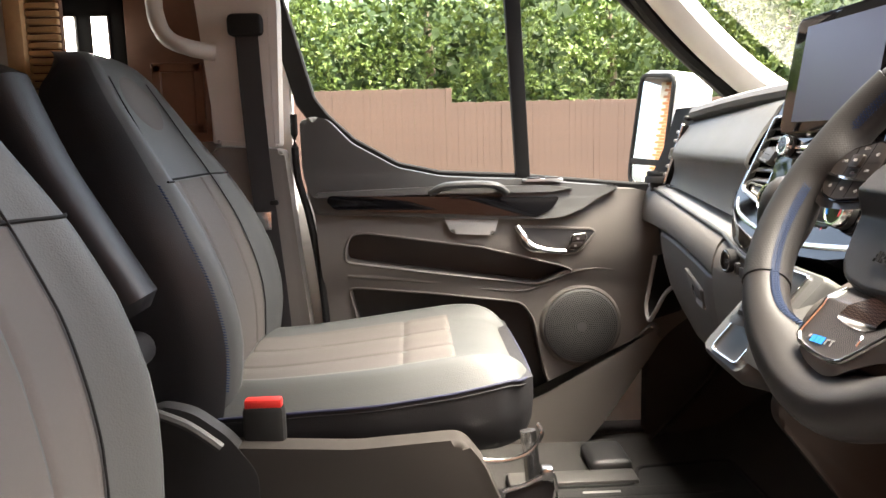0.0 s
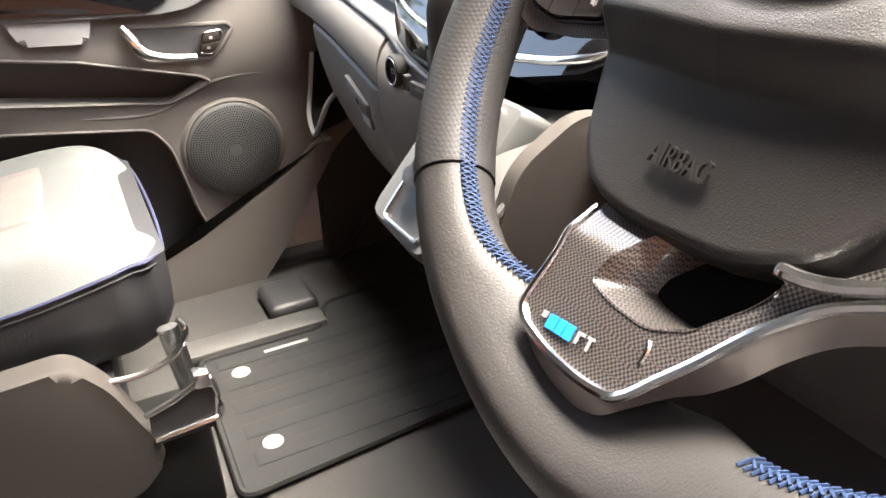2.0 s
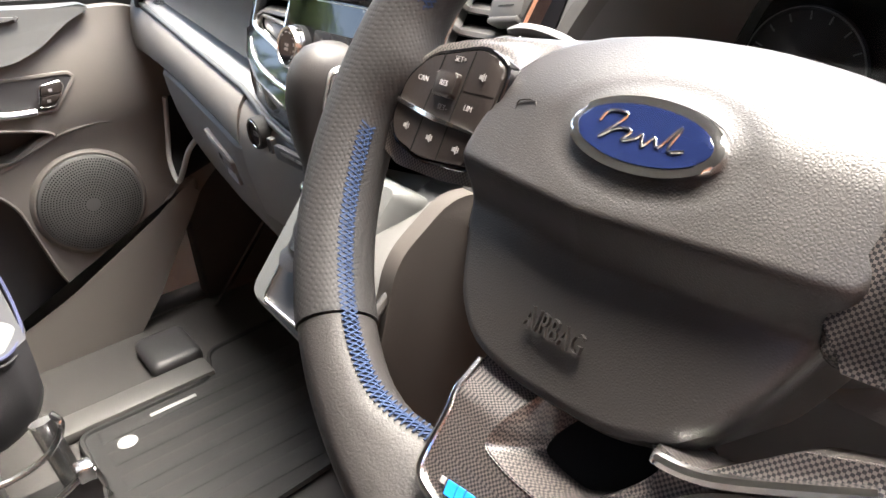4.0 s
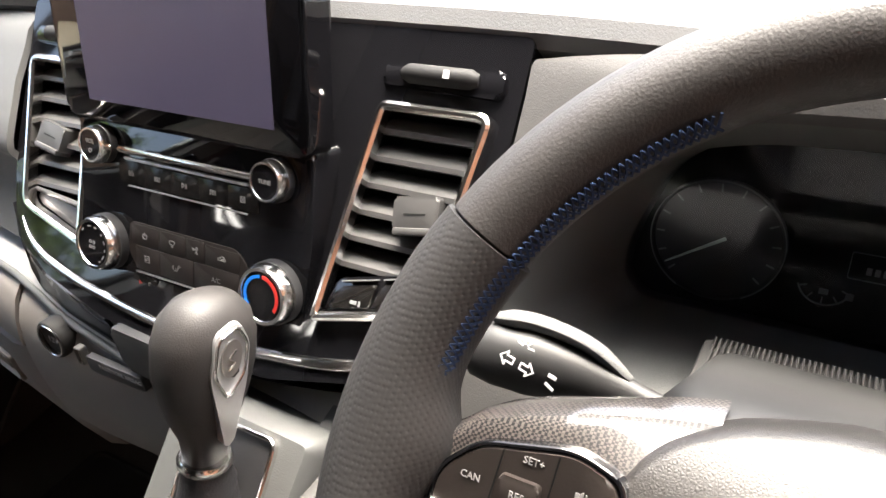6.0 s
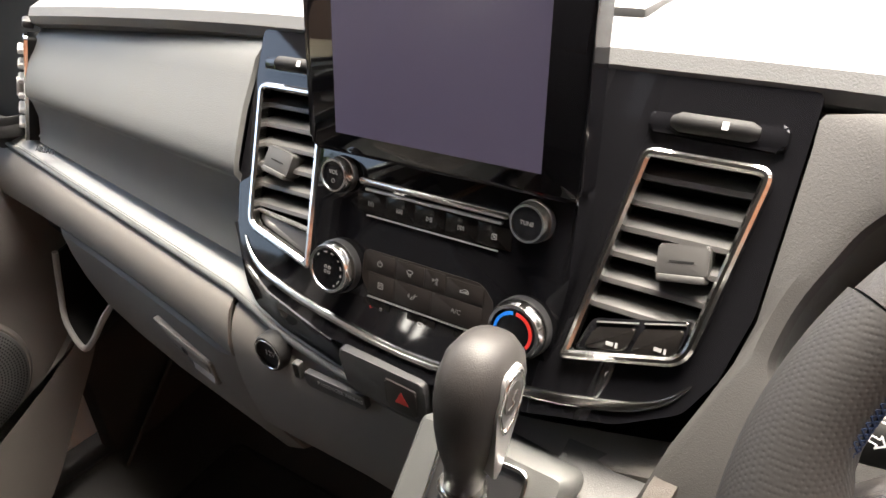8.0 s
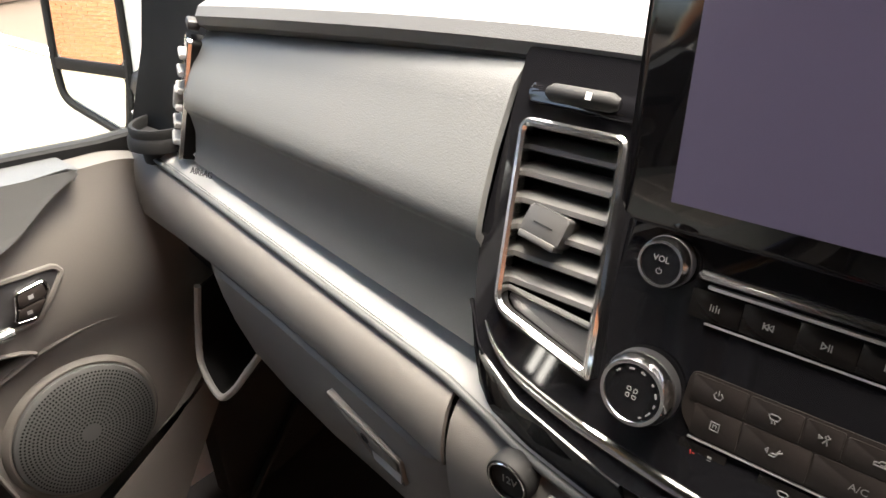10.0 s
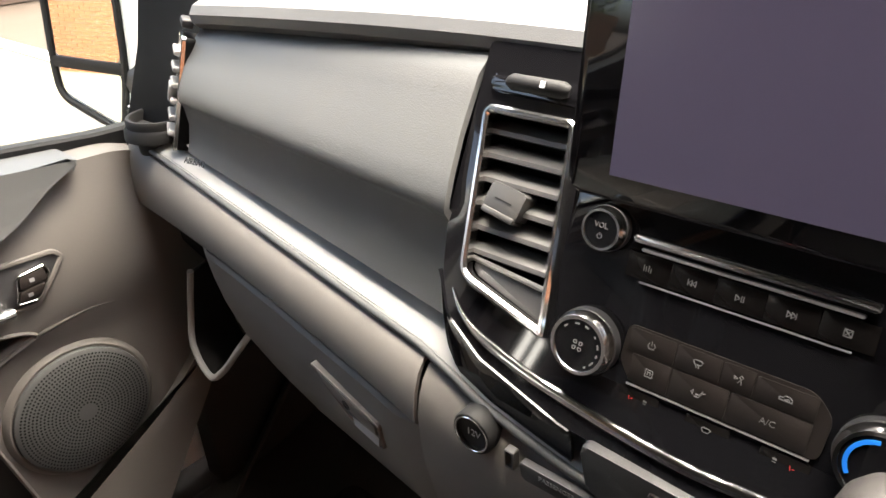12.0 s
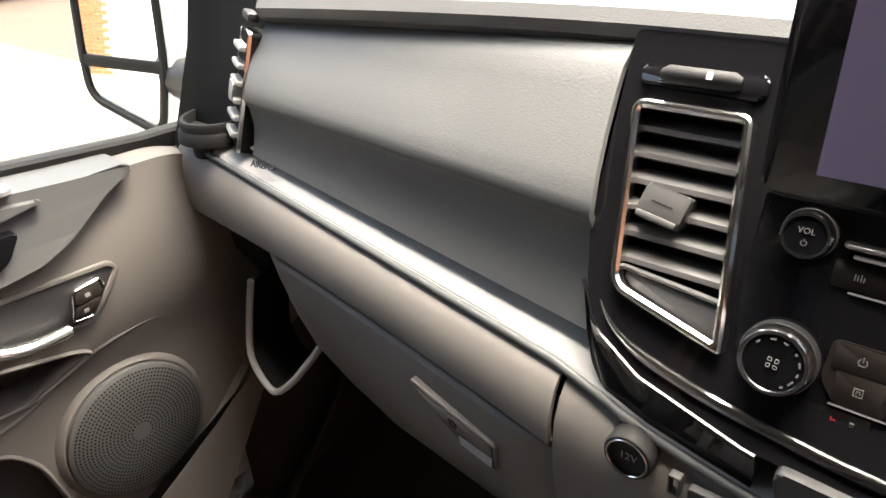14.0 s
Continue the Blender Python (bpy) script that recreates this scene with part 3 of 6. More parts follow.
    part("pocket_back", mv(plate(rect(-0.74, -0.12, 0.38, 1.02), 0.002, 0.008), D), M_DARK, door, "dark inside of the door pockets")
    wall = [(0.07, 0.765), (0.0, 0.70), (-0.10, 0.645), (-0.204, 0.589), (-0.30, 0.55), (-0.70, 0.51), (-0.72, 0.37), (-0.17, 0.37), (-0.12, 0.43), (-0.045, 0.52), (0.015, 0.61), (0.07, 0.69), (0.095, 0.735)]
    part("map_pocket", mv(plate(rounded(wall, 0.02), 0.045, 0.078, 0.014, 3), D), M_TRIM, door, "raised wall of the lower door pocket")
    # raised swage that runs under the pocket and round the loudspeaker
    sw2 = smooth_path([(-0.70, 0.846, 0.905), (-0.50, 0.846, 0.880), (-0.30, 0.846, 0.852), (-0.22, 0.846, 0.862), (-0.15, 0.846, 0.896), (-0.06, 0.848, 0.905), (0.03, 0.85, 0.87), (0.07, 0.852, 0.80), (0.06, 0.852, 0.74)], 5)
    part("swage", bellied(mv(tube(sw2, 0.013, 10, flat=0.8), Matrix.Translation((0, 0.0075, 0)))), M_TRIM, door, "raised swage round the loudspeaker")
    seal = smooth_path([(-0.815, 0.838, 1.30), (-0.813, 0.838, 1.16), (-0.788, 0.836, 1.05), (-0.765, 0.836, 0.88), (-0.757, 0.836, 0.72), (-0.757, 0.836, 0.47)], 5)
    part("door_edge_seal", tube(seal, 0.009, 8), M_BLACK, door, "black rubber seal along the door's rear edge")
    # speaker pod and grille
    pod = lathe([(0.106, 0.0), (0.102, 0.007), (0.0985, 0.0095), (0.0955, 0.0090), (0.0945, 0.0)], 48)
    S = door_frame(0.840) @ Matrix.Translation((-0.118, 0.758, 0))
    part("speaker_pod", mv(pod, S), M_TRIM, door)
    grille = part("speaker_grille", mv(lathe([(0.0955, 0.006), (0.0945, 0.0140), (0.089, 0.0170), (0.05, 0.0195), (0.012, 0.0205)], 40), S), M_DASH, door, "perforated round speaker grille")
    dots, verts, faces = [], [], []
    for ring in range(3, 19):
        r = ring * 0.0049
        n = max(12, int(2 * math.pi * r / 0.0049))
        zz = 0.0206 - 0.0040 * (r / 0.1) ** 2
        for k in range(n):
            a = 2 * math.pi * k / n
            i = len(verts)
            for q in range(6):
                verts.append(S @ Vector((r * math.cos(a) + 0.0015 * math.cos(q * 1.047), r * math.sin(a) + 0.0015 * math.sin(q * 1.047), zz + 0.0004)))
            faces.append([i + q for q in range(6)])
    me = bpy.data.meshes.new("perforation")
    me.from_pydata([tuple(v) for v in verts], [], faces)
    me.materials.append(M_VOID)
    ob = new("perforation", me)
    ob.parent, ob.matrix_parent_inverse, ob["kind"] = grille, Matrix(), "stuff"
    # window: frame, divider, glass
    W = door_frame(0.925)
    win = [(-0.775, 1.34), (-0.745, 1.300), (-0.68, 1.238), (-0.57, 1.174), (-0.463, 1.150), (-0.266, 1.138), (0.03, 1.108), (0.36, 1.10), (0.36, 1.25), (0.18, 1.40),
           (0.002, 1.562), (-0.13, 1.70), (-0.22, 1.80), (-0.86, 1.80), (-0.845, 1.6)]
    part("window_frame", mv(frame_plate(scaled(win, -0.045), 0.05, 0.0, 0.025, 0.004), W), M_BLACK, door, "black rubber window frame")
    glass = part("pane", mv(plate(scaled(win, -0.02), 0.01, 0.014), W), M_GLASS, door, "clear side window glass")
    glass.visible_shadow = False
    part("divider", mv(plate([(-0.31, 1.80), (-0.270, 1.80), (-0.233, 1.10), (-0.268, 1.10)], 0.0, 0.03, 0.004), W), M_BLACK, door, "black upright window divider")
    part("outer_skin", rbox(-0.85, 0.45, 0.935, 0.965, 0.3, 1.10, 0.01), M_BODY, door, "white painted outer skin")


passenger_door()


def wing_mirror():
    m = thing("wing_mirror", (0.16, 1.12, 1.1), "white-cased wing mirror with two panes outside the passenger window", "mirror")
    # panes face the rear, turned a little towards the driver
    R = Matrix.Translation((0.165, 1.135, 1.25)) @ Matrix.Rotation(radians(14), 4, "Z") @ fr((0, 0, 0), 6.0)
    sh = rounded([(-0.085, -0.155), (0.06, -0.205), (0.085, -0.10), (0.09, 0.14), (-0.075, 0.155), (-0.09, -0.10)], 0.03)
    part("case", mv(plate(scaled(sh, -0.014), -0.1, 0.012, 0.012, 3), R), M_BODY, m)
    part("rim", mv(frame_plate(scaled(sh, -0.006), 0.012, 0.0, 0.02, 0.003), R), M_BLACK, m, "black rim")
    up = rounded([(-0.082, -0.088), (0.076, -0.092), (0.082, 0.135), (-0.07, 0.147)], 0.022)
    part("main_pane", mv(plate(up, 0.0, 0.0145), R), M_MIRROR, m)
    lo = rounded([(-0.076, -0.146), (0.055, -0.192), (0.074, -0.106), (-0.08, -0.102)], 0.018)
    part("lower_pane", mv(plate(lo, 0.0, 0.0145), R), M_MIRROR, m)
    part("pane_bar", mv(plate(rounded([(-0.086, -0.104), (0.080, -0.108), (0.080, -0.090), (-0.086, -0.086)], 0.003), 0.0, 0.019, 0.003), R), M_BLACK, m, "black bar between the panes")
    part("arm", tube([(0.19, 0.95, 1.14), (0.19, 1.05, 1.13), (0.2, 1.1, 1.16)], 0.035, 10), M_DARK, m)


wing_mirror()


M_NEEDLE = mat("pale needle", (0.62, 0.72, 0.66), 0.5, var=0.02)

# ---- dashboard ----
VENT = fr((0.0285, 0, 1.19), 28.8)
STACK = fr((0.008, 0, 1.194), 15)
SCREEN = fr((0.019, 0, 1.245), 8)


def span(f, a, b, n):
    return [f(t) for t in np.linspace(a, b, n)]


def outer_rail(y):
    """Lower front edge of the satin rail along the passenger's side."""
    return Vector((-0.015 + 0.119 * (y - 0.239), y, 1.064 + 0.0723 * (y - 0.239)))


def dashboard():
    dash = thing("dashboard", (0.1, 0, 0.9), "charcoal and grey-brown van dashboard with glossy black centre", "dashboard", kind="structure")
    # top pad with a rounded lip
    grid = []
    for y in np.linspace(-0.9, 0.9, 37):
        a = abs(y)
        lx = 0.088 + 0.05 * max(0, a - 0.45) ** 1.5 + 1.6 * max(0, a - 0.71)
        lz = 1.302 - 0.07 * max(0, a - 0.2) ** 1.6
        grid.append([(lx + 0.05, y, lz - 0.020), (lx + 0.012, y, lz - 0.018), (lx + 0.002, y, lz - 0.010), (lx, y, lz), (lx + 0.006, y, lz + 0.010), (lx + 0.022, y, lz + 0.016),
                     (lx + 0.10, y, lz + 0.02), (0.4, y, lz + 0.015), (0.62, y, 1.27 - 0.05 * a), (0.76 - 0.12 * a * a, y, 1.23 - 0.05 * a)])
    part("top_pad", sheet(grid), M_PAD, dash, "dark grained top pad")
    part("top_tray", rbox(0.15, 0.225, -0.105, 0.105, 1.30, 1.3275, 0.004), M_DASH, dash, "flat lid on the top pad")
    # closing sheet under the lip, near-black in place of the shade there
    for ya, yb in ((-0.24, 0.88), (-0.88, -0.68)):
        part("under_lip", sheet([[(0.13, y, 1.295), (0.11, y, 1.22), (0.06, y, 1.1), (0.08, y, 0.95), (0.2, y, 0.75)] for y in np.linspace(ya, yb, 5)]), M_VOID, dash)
    # passenger airbag cover
    grid = []
    for t in np.linspace(0, 1, 14):
        top = Vector((lerp(0.088, 0.112, t), lerp(0.2445, 0.702, t), lerp(1.286, 1.262, t)))
        cr = Vector((lerp(0.024, 0.070, t), lerp(0.2345, 0.702, t), lerp(1.176, 1.178, t)))
        bot = Vector((lerp(0.001, 0.056, t), lerp(0.216, 0.702, t), lerp(1.091, 1.119, t)))
        cr = cr + Vector((-0.010, 0, 0.002))
        up = top + Vector((-0.024, 0, -0.024))
        grid.append([top + Vector((0.02, 0, 0.004)), top + Vector((-0.002, 0, 0)), top.lerp(up, 0.55) + Vector((-0.003, 0, 0.002)), up, up.lerp(cr, 0.33) + Vector((-0.004, 0, 0.002)), up.lerp(cr, 0.66) + Vector((-0.005, 0, 0.002)),
                     cr + Vector((0.001, 0, 0.014)), cr + Vector((-0.0015, 0, 0.0045)), cr + Vector((-0.001, 0, 0.0015)), cr + Vector((0.001, 0, -0.0015)), cr + Vector((0.0035, 0, -0.006)), cr.lerp(bot, 0.45) + Vector((0.0075, 0, 0)), cr.lerp(bot, 0.8) + Vector((0.004, 0, 0)), bot])
    part("airbag_cover", sheet(grid, 0.006), M_BAG, dash, "grained charcoal passenger airbag cover")
    w = letters("AIRBAG", 0.011)
    part("airbag_word", mv(w, Matrix.Translation((0.042, 0.665, 1.118)) @ Matrix.Rotation(radians(6), 4, "Z") @ fr((0, 0, 0), 25)), M_DARK, dash)
    # satin rail: runs along the passenger's side, then dips under the centre
    path = [Vector((0.085, 0.90, 1.118)), outer_rail(0.861), outer_rail(0.75), outer_rail(0.6), outer_rail(0.45), outer_rail(0.32), outer_rail(0.239),
            Vector((-0.027, 0.16, 1.048)), Vector((-0.034, 0.08, 1.037)), Vector((-0.037, 0.0, 1.034))]
    rings = []
    for i, p in enumerate(smooth_path(path, 5)):
        wdt = table([(0, 0.05), (25, 0.042), (32, 0.032), (45, 0.009)], i)
        rings.append([p + Vector((0.004, 0, -0.010)), p + Vector((0, 0, -0.004)), p + Vector((0.001, 0, 0.002)), p + Vector((wdt * 0.14, 0, wdt * 0.17)),
                      p + Vector((wdt * 0.75, 0, wdt * 0.42)), p + Vector((wdt + 0.02, 0, wdt * 0.60)), p + Vector((wdt + 0.02, 0, -0.01))])
    part("rail", loft(rings), M_RAIL, dash, "satin grey rail along the dash")
    # trim below the rail, down to the lid seam; it swells out towards the seats and turns away at the door
    seam = [(0.20, 0.990), (0.251, 0.997), (0.316, 1.005), (0.402, 1.012), (0.491, 1.019), (0.60, 1.024), (0.72, 1.024), (0.90, 1.02)]
    grid = []
    for y in np.linspace(0.2365, 0.905, 26):
        o = outer_rail(min(y, 0.861))
        sz = table(seam, y)
        o.x += 5 * max(0, y - 0.86) ** 1.5
        d = o.z - sz
        grid.append([(o.x + 0.006, y, o.z - 0.003), (o.x - 0.004, y, o.z - 0.006), (o.x - 0.0125, y, o.z - d * 0.25), (o.x - 0.0185, y, o.z - d * 0.50),
                     (o.x - 0.0215, y, o.z - d * 0.76), (o.x - 0.0210, y, sz + 0.004), (o.x - 0.017, y, sz), (o.x + 0.03, y, sz)])
    part("belt_trim", sheet(grid, 0.004), M_TRIM, dash, "grey-brown moulded belt trim")
    edge = [outer_rail(min(y, 0.861)) + Vector((5 * max(0, y - 0.86) ** 1.5, y - min(y, 0.861), 0)) for y in np.linspace(0.905, 0.246, 27)] + smooth_path([(-0.0215, 0.20, 1.0555), (-0.028, 0.16, 1.047), (-0.034, 0.08, 1.036), (-0.036, 0.02, 1.033)], 4)
    part("rail_bead", tube([p + Vector((0.0005, 0, 0.0005)) for p in edge], 0.0040, 10), M_DASH, dash, "rounded dark bead along the rail")
    part("belt_groove", tube([p + Vector((0.002, 0, -0.0050)) for p in edge[:27]], 0.0024, 6), M_VOID, dash, "dark groove under the rail")
    part("ledge_groove", tube([p + Vector((0.0045, 0, 0.0042)) for p in edge[:27]], 0.0012, 6), M_DARK, dash)
    # glovebox lid; its outer edge slants in towards the foot
    grid = []
    for t in np.linspace(0, 1, 16):
        row = []
        for q, dx, dz in ((0, 0.02, 0.0), (0, -0.016, -0.002), (0.03, -0.0195, 0), (0.15, -0.0185, 0), (0.30, -0.0145, 0), (0.5, -0.004, 0), (0.7, 0.012, 0), (0.93, 0.034, 0), (1, 0.06, 0), (1, 0.12, -0.005)):
            y = lerp(0.2370, table([(0, 0.662), (0.5, 0.622), (0.8, 0.56), (1, 0.5)], q), t)
            o = outer_rail(y)
            sz = table(seam, y) - 0.004
            row.append((o.x + dx + (0.010 if t in (0, 1) else 0), y, lerp(sz, 0.80, q) + dz))
        grid.append(row)
    lid = part("glovebox_lid", sheet(grid, 0.004), M_TRIM, dash, "grey-brown glovebox lid")
    G = Matrix.Translation((-0.0178, 0.347, 0.947)) @ Matrix.Rotation(radians(-6.8), 4, "Z") @ fr((0, 0, 0), -11)
    hs = rounded([(-0.052, 0.032), (0.052, 0.010), (0.047, -0.026), (0.004, -0.022), (-0.012, -0.008), (-0.034, 0.014)], 0.004)
    part("handle_recess", mv(frame_plate(scaled(hs, -0.002), 0.003, -0.004, 0.0036, 0.001), G), M_TRIM, lid)
    part("handle_cavity", mv(plate(hs, -0.004, 0.0016), G), M_DARK, lid)
    part("handle_flap", mv(plate(rounded([(-0.044, 0.0275), (0.047, 0.0085), (0.045, -0.009), (-0.016, 0.004)], 0.004), 0.0, 0.0040, 0.0015), G), M_TRIM, lid, "hinged pull flap")
    part("handle_lip", mv(loft([[(0.044, -0.013, 0.0014), (0.044, -0.024, 0.0014), (0.044, -0.024, 0.0045)], [(0.0, -0.012, 0.0014), (0.005, -0.020, 0.0014), (0.005, -0.020, 0.0045)]]), G), M_RAIL, lid)
    part("lock", mv(lathe([(0.006, 0), (0.006, 0.0095), (0.0035, 0.010), (0.001, 0.0085)], 16), G @ Matrix.Translation((0.0, 0.006, -0.005))), M_BLACK, lid)
    # left end: body of the dash by the door, and an open tray with a pale rim
    grid = []
    for y in np.linspace(0.652, 0.90, 8):
        o = outer_rail(min(y, 0.861))
        sz = table(seam, y) - 0.003
        k = (y - 0.652) / 0.25
        grid.append([(o.x + 0.02, y, sz), (o.x - 0.004 + 0.03 * k, y, sz - 0.006), (o.x + 0.03 + 0.03 * k, y, sz - 0.04), (o.x + 0.09, y, sz - 0.05)])
    part("end_trim", sheet(grid, 0.004), M_TRIM, dash)
    loop = smooth_path([(0.034, 0.726, 0.95), (0.028, 0.742, 0.88), (0.018, 0.737, 0.83), (0.010, 0.692, 0.803), (0.010, 0.65, 0.832), (0.016, 0.61, 0.88), (0.03, 0.6, 0.90)], 5)
    part("tray_rim", tube(loop, 0.0048, 8), M_RAIL, dash, "pale rim of an open side tray")
    # tray inside coloured near-black as its depth shade
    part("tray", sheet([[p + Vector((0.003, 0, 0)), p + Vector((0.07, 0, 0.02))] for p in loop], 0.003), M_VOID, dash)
    # piano black fascia behind vents and stack
    half = [(-0.243, 0.124), (-0.2415, 0.09), (-0.237, -0.017), (-0.226, -0.062), (-0.21, -0.09), (-0.17, -0.112), (-0.09, -0.131), (0.0, -0.137)]
    out = half + [(-u, v) for u, v in half[-2::-1]]
    gap = rounded([(-0.2265, 0.0725), (-0.1475, 0.0725), (-0.1235, -0.0775), (-0.2045, -0.0565)], [0.010, 0.006, 0.005, 0.012])
    part("fascia", mv(holed(rounded(out[::-1], 0.006, 3), [gap, [(-u, v) for u, v in gap[::-1]]], -0.045, 0.0), VENT), M_PIANO, dash, "glossy black fascia")
    # highlight on the fascia's rounded lower edge, built as a thin chrome bar
    hs = [(-0.212, -0.070), (-0.200, -0.084), (-0.1825, -0.0945), (-0.160, -0.1015), (-0.127, -0.1085), (-0.090, -0.1135), (-0.0425, -0.1185)]
    strip = smooth_path([(u, v, 0.0012) for u, v in hs] + [(0, -0.1205, 0.0012)] + [(-u, v, 0.0012) for u, v in hs[::-1]], 5)
    part("edge_highlight", mv(tube(strip, [0.0006 + 0.0034 * min(1, i / 14, (len(strip) - 1 - i) / 14) for i in range(len(strip))], 8, flat=0.6), VENT), M_CHROME, dash, "highlight along the fascia's lower edge, built as a chrome strip")
    # black skirt that closes the fascia down to the rail
    grid = []
    for u in np.linspace(-0.229, -0.085, 18):
        v = table(half[3:], u) if u > -0.226 else -0.060
        e = VENT @ Vector((u, v + 0.001, -0.001))
        b = Vector((table([(0.0, -0.036), (0.08, -0.034), (0.16, -0.028), (0.2, -0.0215), (0.2315, -0.0165)], -u), -u, table([(0.0, 1.030), (0.08, 1.0335), (0.16, 1.0455), (0.2, 1.0545), (0.2315, 1.0615)], -u)))
        b += Vector((0.007, 0, 0.005))
        b = e.lerp(b, min(1.0, max(0.04, (u + 0.229) / 0.030)) ** 0.7)
        grid.append([e, e.lerp(b, 0.12) + Vector((0.001, 0, 0)), e.lerp(b, 0.5) + Vector((0.003, 0, 0)), b])
    part("fascia_skirt", sheet(grid, 0.003), M_PIANO, dash)
    # lower centre trim under the fascia
    grid = []
    for y in np.linspace(0.2315, -0.25, 18):
        bz = table([(-0.25, 1.075), (-0.2, 1.062), (-0.1, 1.040), (0.0, 1.028), (0.02, 1.0285), (0.08, 1.0325), (0.16, 1.0445), (0.2, 1.0535), (0.2315, 1.0605)], y)
        bx = table([(-0.25, -0.02), (0.0, -0.036), (0.08, -0.034), (0.16, -0.028), (0.2, -0.0215), (0.2315, -0.0165)], y)
        a = table([(0.0, 0.12), (0.12, 0.40), (0.18, 0.72), (0.2315, 1.0)], y)
        grid.append([(bx + 0.03, y, bz + 0.002), (bx + 0.004, y, bz - 0.003), (bx - 0.003 * a, y, bz - 0.007), (bx - 0.0115 * a, y, bz - 0.018), (bx - 0.0175 * a, y, bz - 0.034), (bx - 0.0200 * a, y, 0.5 * (bz - 0.034) + 0.4925),
                     (bx - 0.0190 * a, y, 0.980), (bx - 0.0170 * a, y, 0.962), (bx - 0.013 * a + 0.008 * (1 - a), y, 0.94), (bx - 0.003 * a + 0.022 * (1 - a), y, 0.90), (bx + 0.05, y, 0.84)])
    low = part("lower_centre_trim", sheet(grid, 0.004), M_TRIM, dash, "grey-brown lower centre trim")
    return dash


dash = dashboard()


def air_vent(mirror):
    """Tall slatted vent with a chrome frame beside the centre stack."""
    s = -1 if mirror else 1
    # near-black backing carries the shade behind the slats
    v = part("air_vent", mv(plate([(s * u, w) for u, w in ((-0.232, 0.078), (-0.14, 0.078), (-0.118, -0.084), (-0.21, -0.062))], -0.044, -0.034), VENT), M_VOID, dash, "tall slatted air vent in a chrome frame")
    q = [(-0.229, 0.075), (-0.145, 0.075), (-0.121, -0.080), (-0.207, -0.059)]
    q = [(s * u, w) for u, w in q]
    o = rounded(q, [0.012, 0.008, 0.006, 0.014])
    part("chrome_frame", mv(frame_plate(o, 0.0062, -0.002, 0.0085, 0.002), VENT), M_CHROME, v, "chrome frame")

    def xs(w):
        t = (0.075 - w) / 0.15
        a, b = lerp(-0.227, -0.2035, t), lerp(-0.147, -0.1235, t)
        return a, b
    for k in range(6):
        w = 0.058 - k * 0.0185
        a, b = xs(w)
        prof = [(-0.020, 0.0098), (-0.008, 0.0068), (0.0005, -0.0005), (0.0005, -0.0040), (-0.004, -0.0045), (-0.018, 0.004)]
        rings = [[(s * u, w + q_[1], q_[0] - 0.002) for q_ in prof] for u in (a, b)]
        part("slat", mv(loft(rings), VENT), M_SLAT, v)
    # closing flap at the foot
    ft = [(-0.2035, -0.0445), (-0.1325, -0.0515), (-0.1285, -0.072), (-0.1995, -0.0535)] if not mirror else [(-0.203, -0.030), (-0.138, -0.046), (-0.130, -0.071), (-0.199, -0.0535)]
    part("foot_panel", mv(plate(rounded([(s * u, w) for u, w in ft], 0.004), -0.012, 0.003 if mirror else -0.004, 0.0015), VENT), M_DARK if not mirror else M_PIANO, v)
    if not mirror:
        part("foot_edge", mv(tube([(-0.2045, -0.0420, -0.003), (-0.1320, -0.0475, -0.003)], 0.0022, 8), VENT), M_SLAT, v)
    if mirror:
        for k in (0, 1):
            a = [(0.142 + k * 0.032, -0.051 + k * 0.008), (0.170 + k * 0.030, -0.044 + k * 0.008), (0.166 + k * 0.032, -0.061 + k * 0.006), (0.137 + k * 0.032, -0.067 + k * 0.006)]
            part("push_button", mv(plate(rounded(a, 0.003), 0.0, 0.0055, 0.0015), VENT), M_KEY, v)
            part("button_print", mv(bars([(a[0][0] + 0.010, a[0][0] + 0.015, a[3][1] + 0.0065, a[3][1] + 0.009), (a[0][0] + 0.0165, a[0][0] + 0.018, a[3][1] + 0.006, a[3][1] + 0.0095)], 0.0055, 0.006), VENT), M_GREYPRINT, v)
            part("button_line", mv(plate([(a[0][0], a[0][1] + 0.003), (a[1][0], a[1][1] + 0.003), (a[1][0], a[1][1] + 0.004), (a[0][0], a[0][1] + 0.004)], 0.0, 0.005), VENT), M_SILVER, v)
    # sliding tab on the middle slat
    D = VENT @ Matrix.Translation((-s * 0.187, 0.006, 0.001)) @ Matrix.Rotation(radians(-9 * s), 4, "Z")
    tab = rounded([(-0.0165, -0.0105), (0.0165, -0.0105), (0.0175, 0.0115), (-0.0155, 0.0115)], 0.003)
    t = part("slide_tab", mv(plate(tab, -0.012, 0.004, 0.002), D), M_SLAT, v)
    part("tab_lip", mv(rbox(-0.0155, 0.0155, -0.0135, -0.0085, -0.010, 0.0060, 0.0015), D), M_SLAT, t)
    part("tab_mark", mv(bars([(-0.008, 0.008, -0.0005, 0.0006)], 0.003, 0.0043), D), M_BLACK, t)


air_vent(False)
air_vent(True)


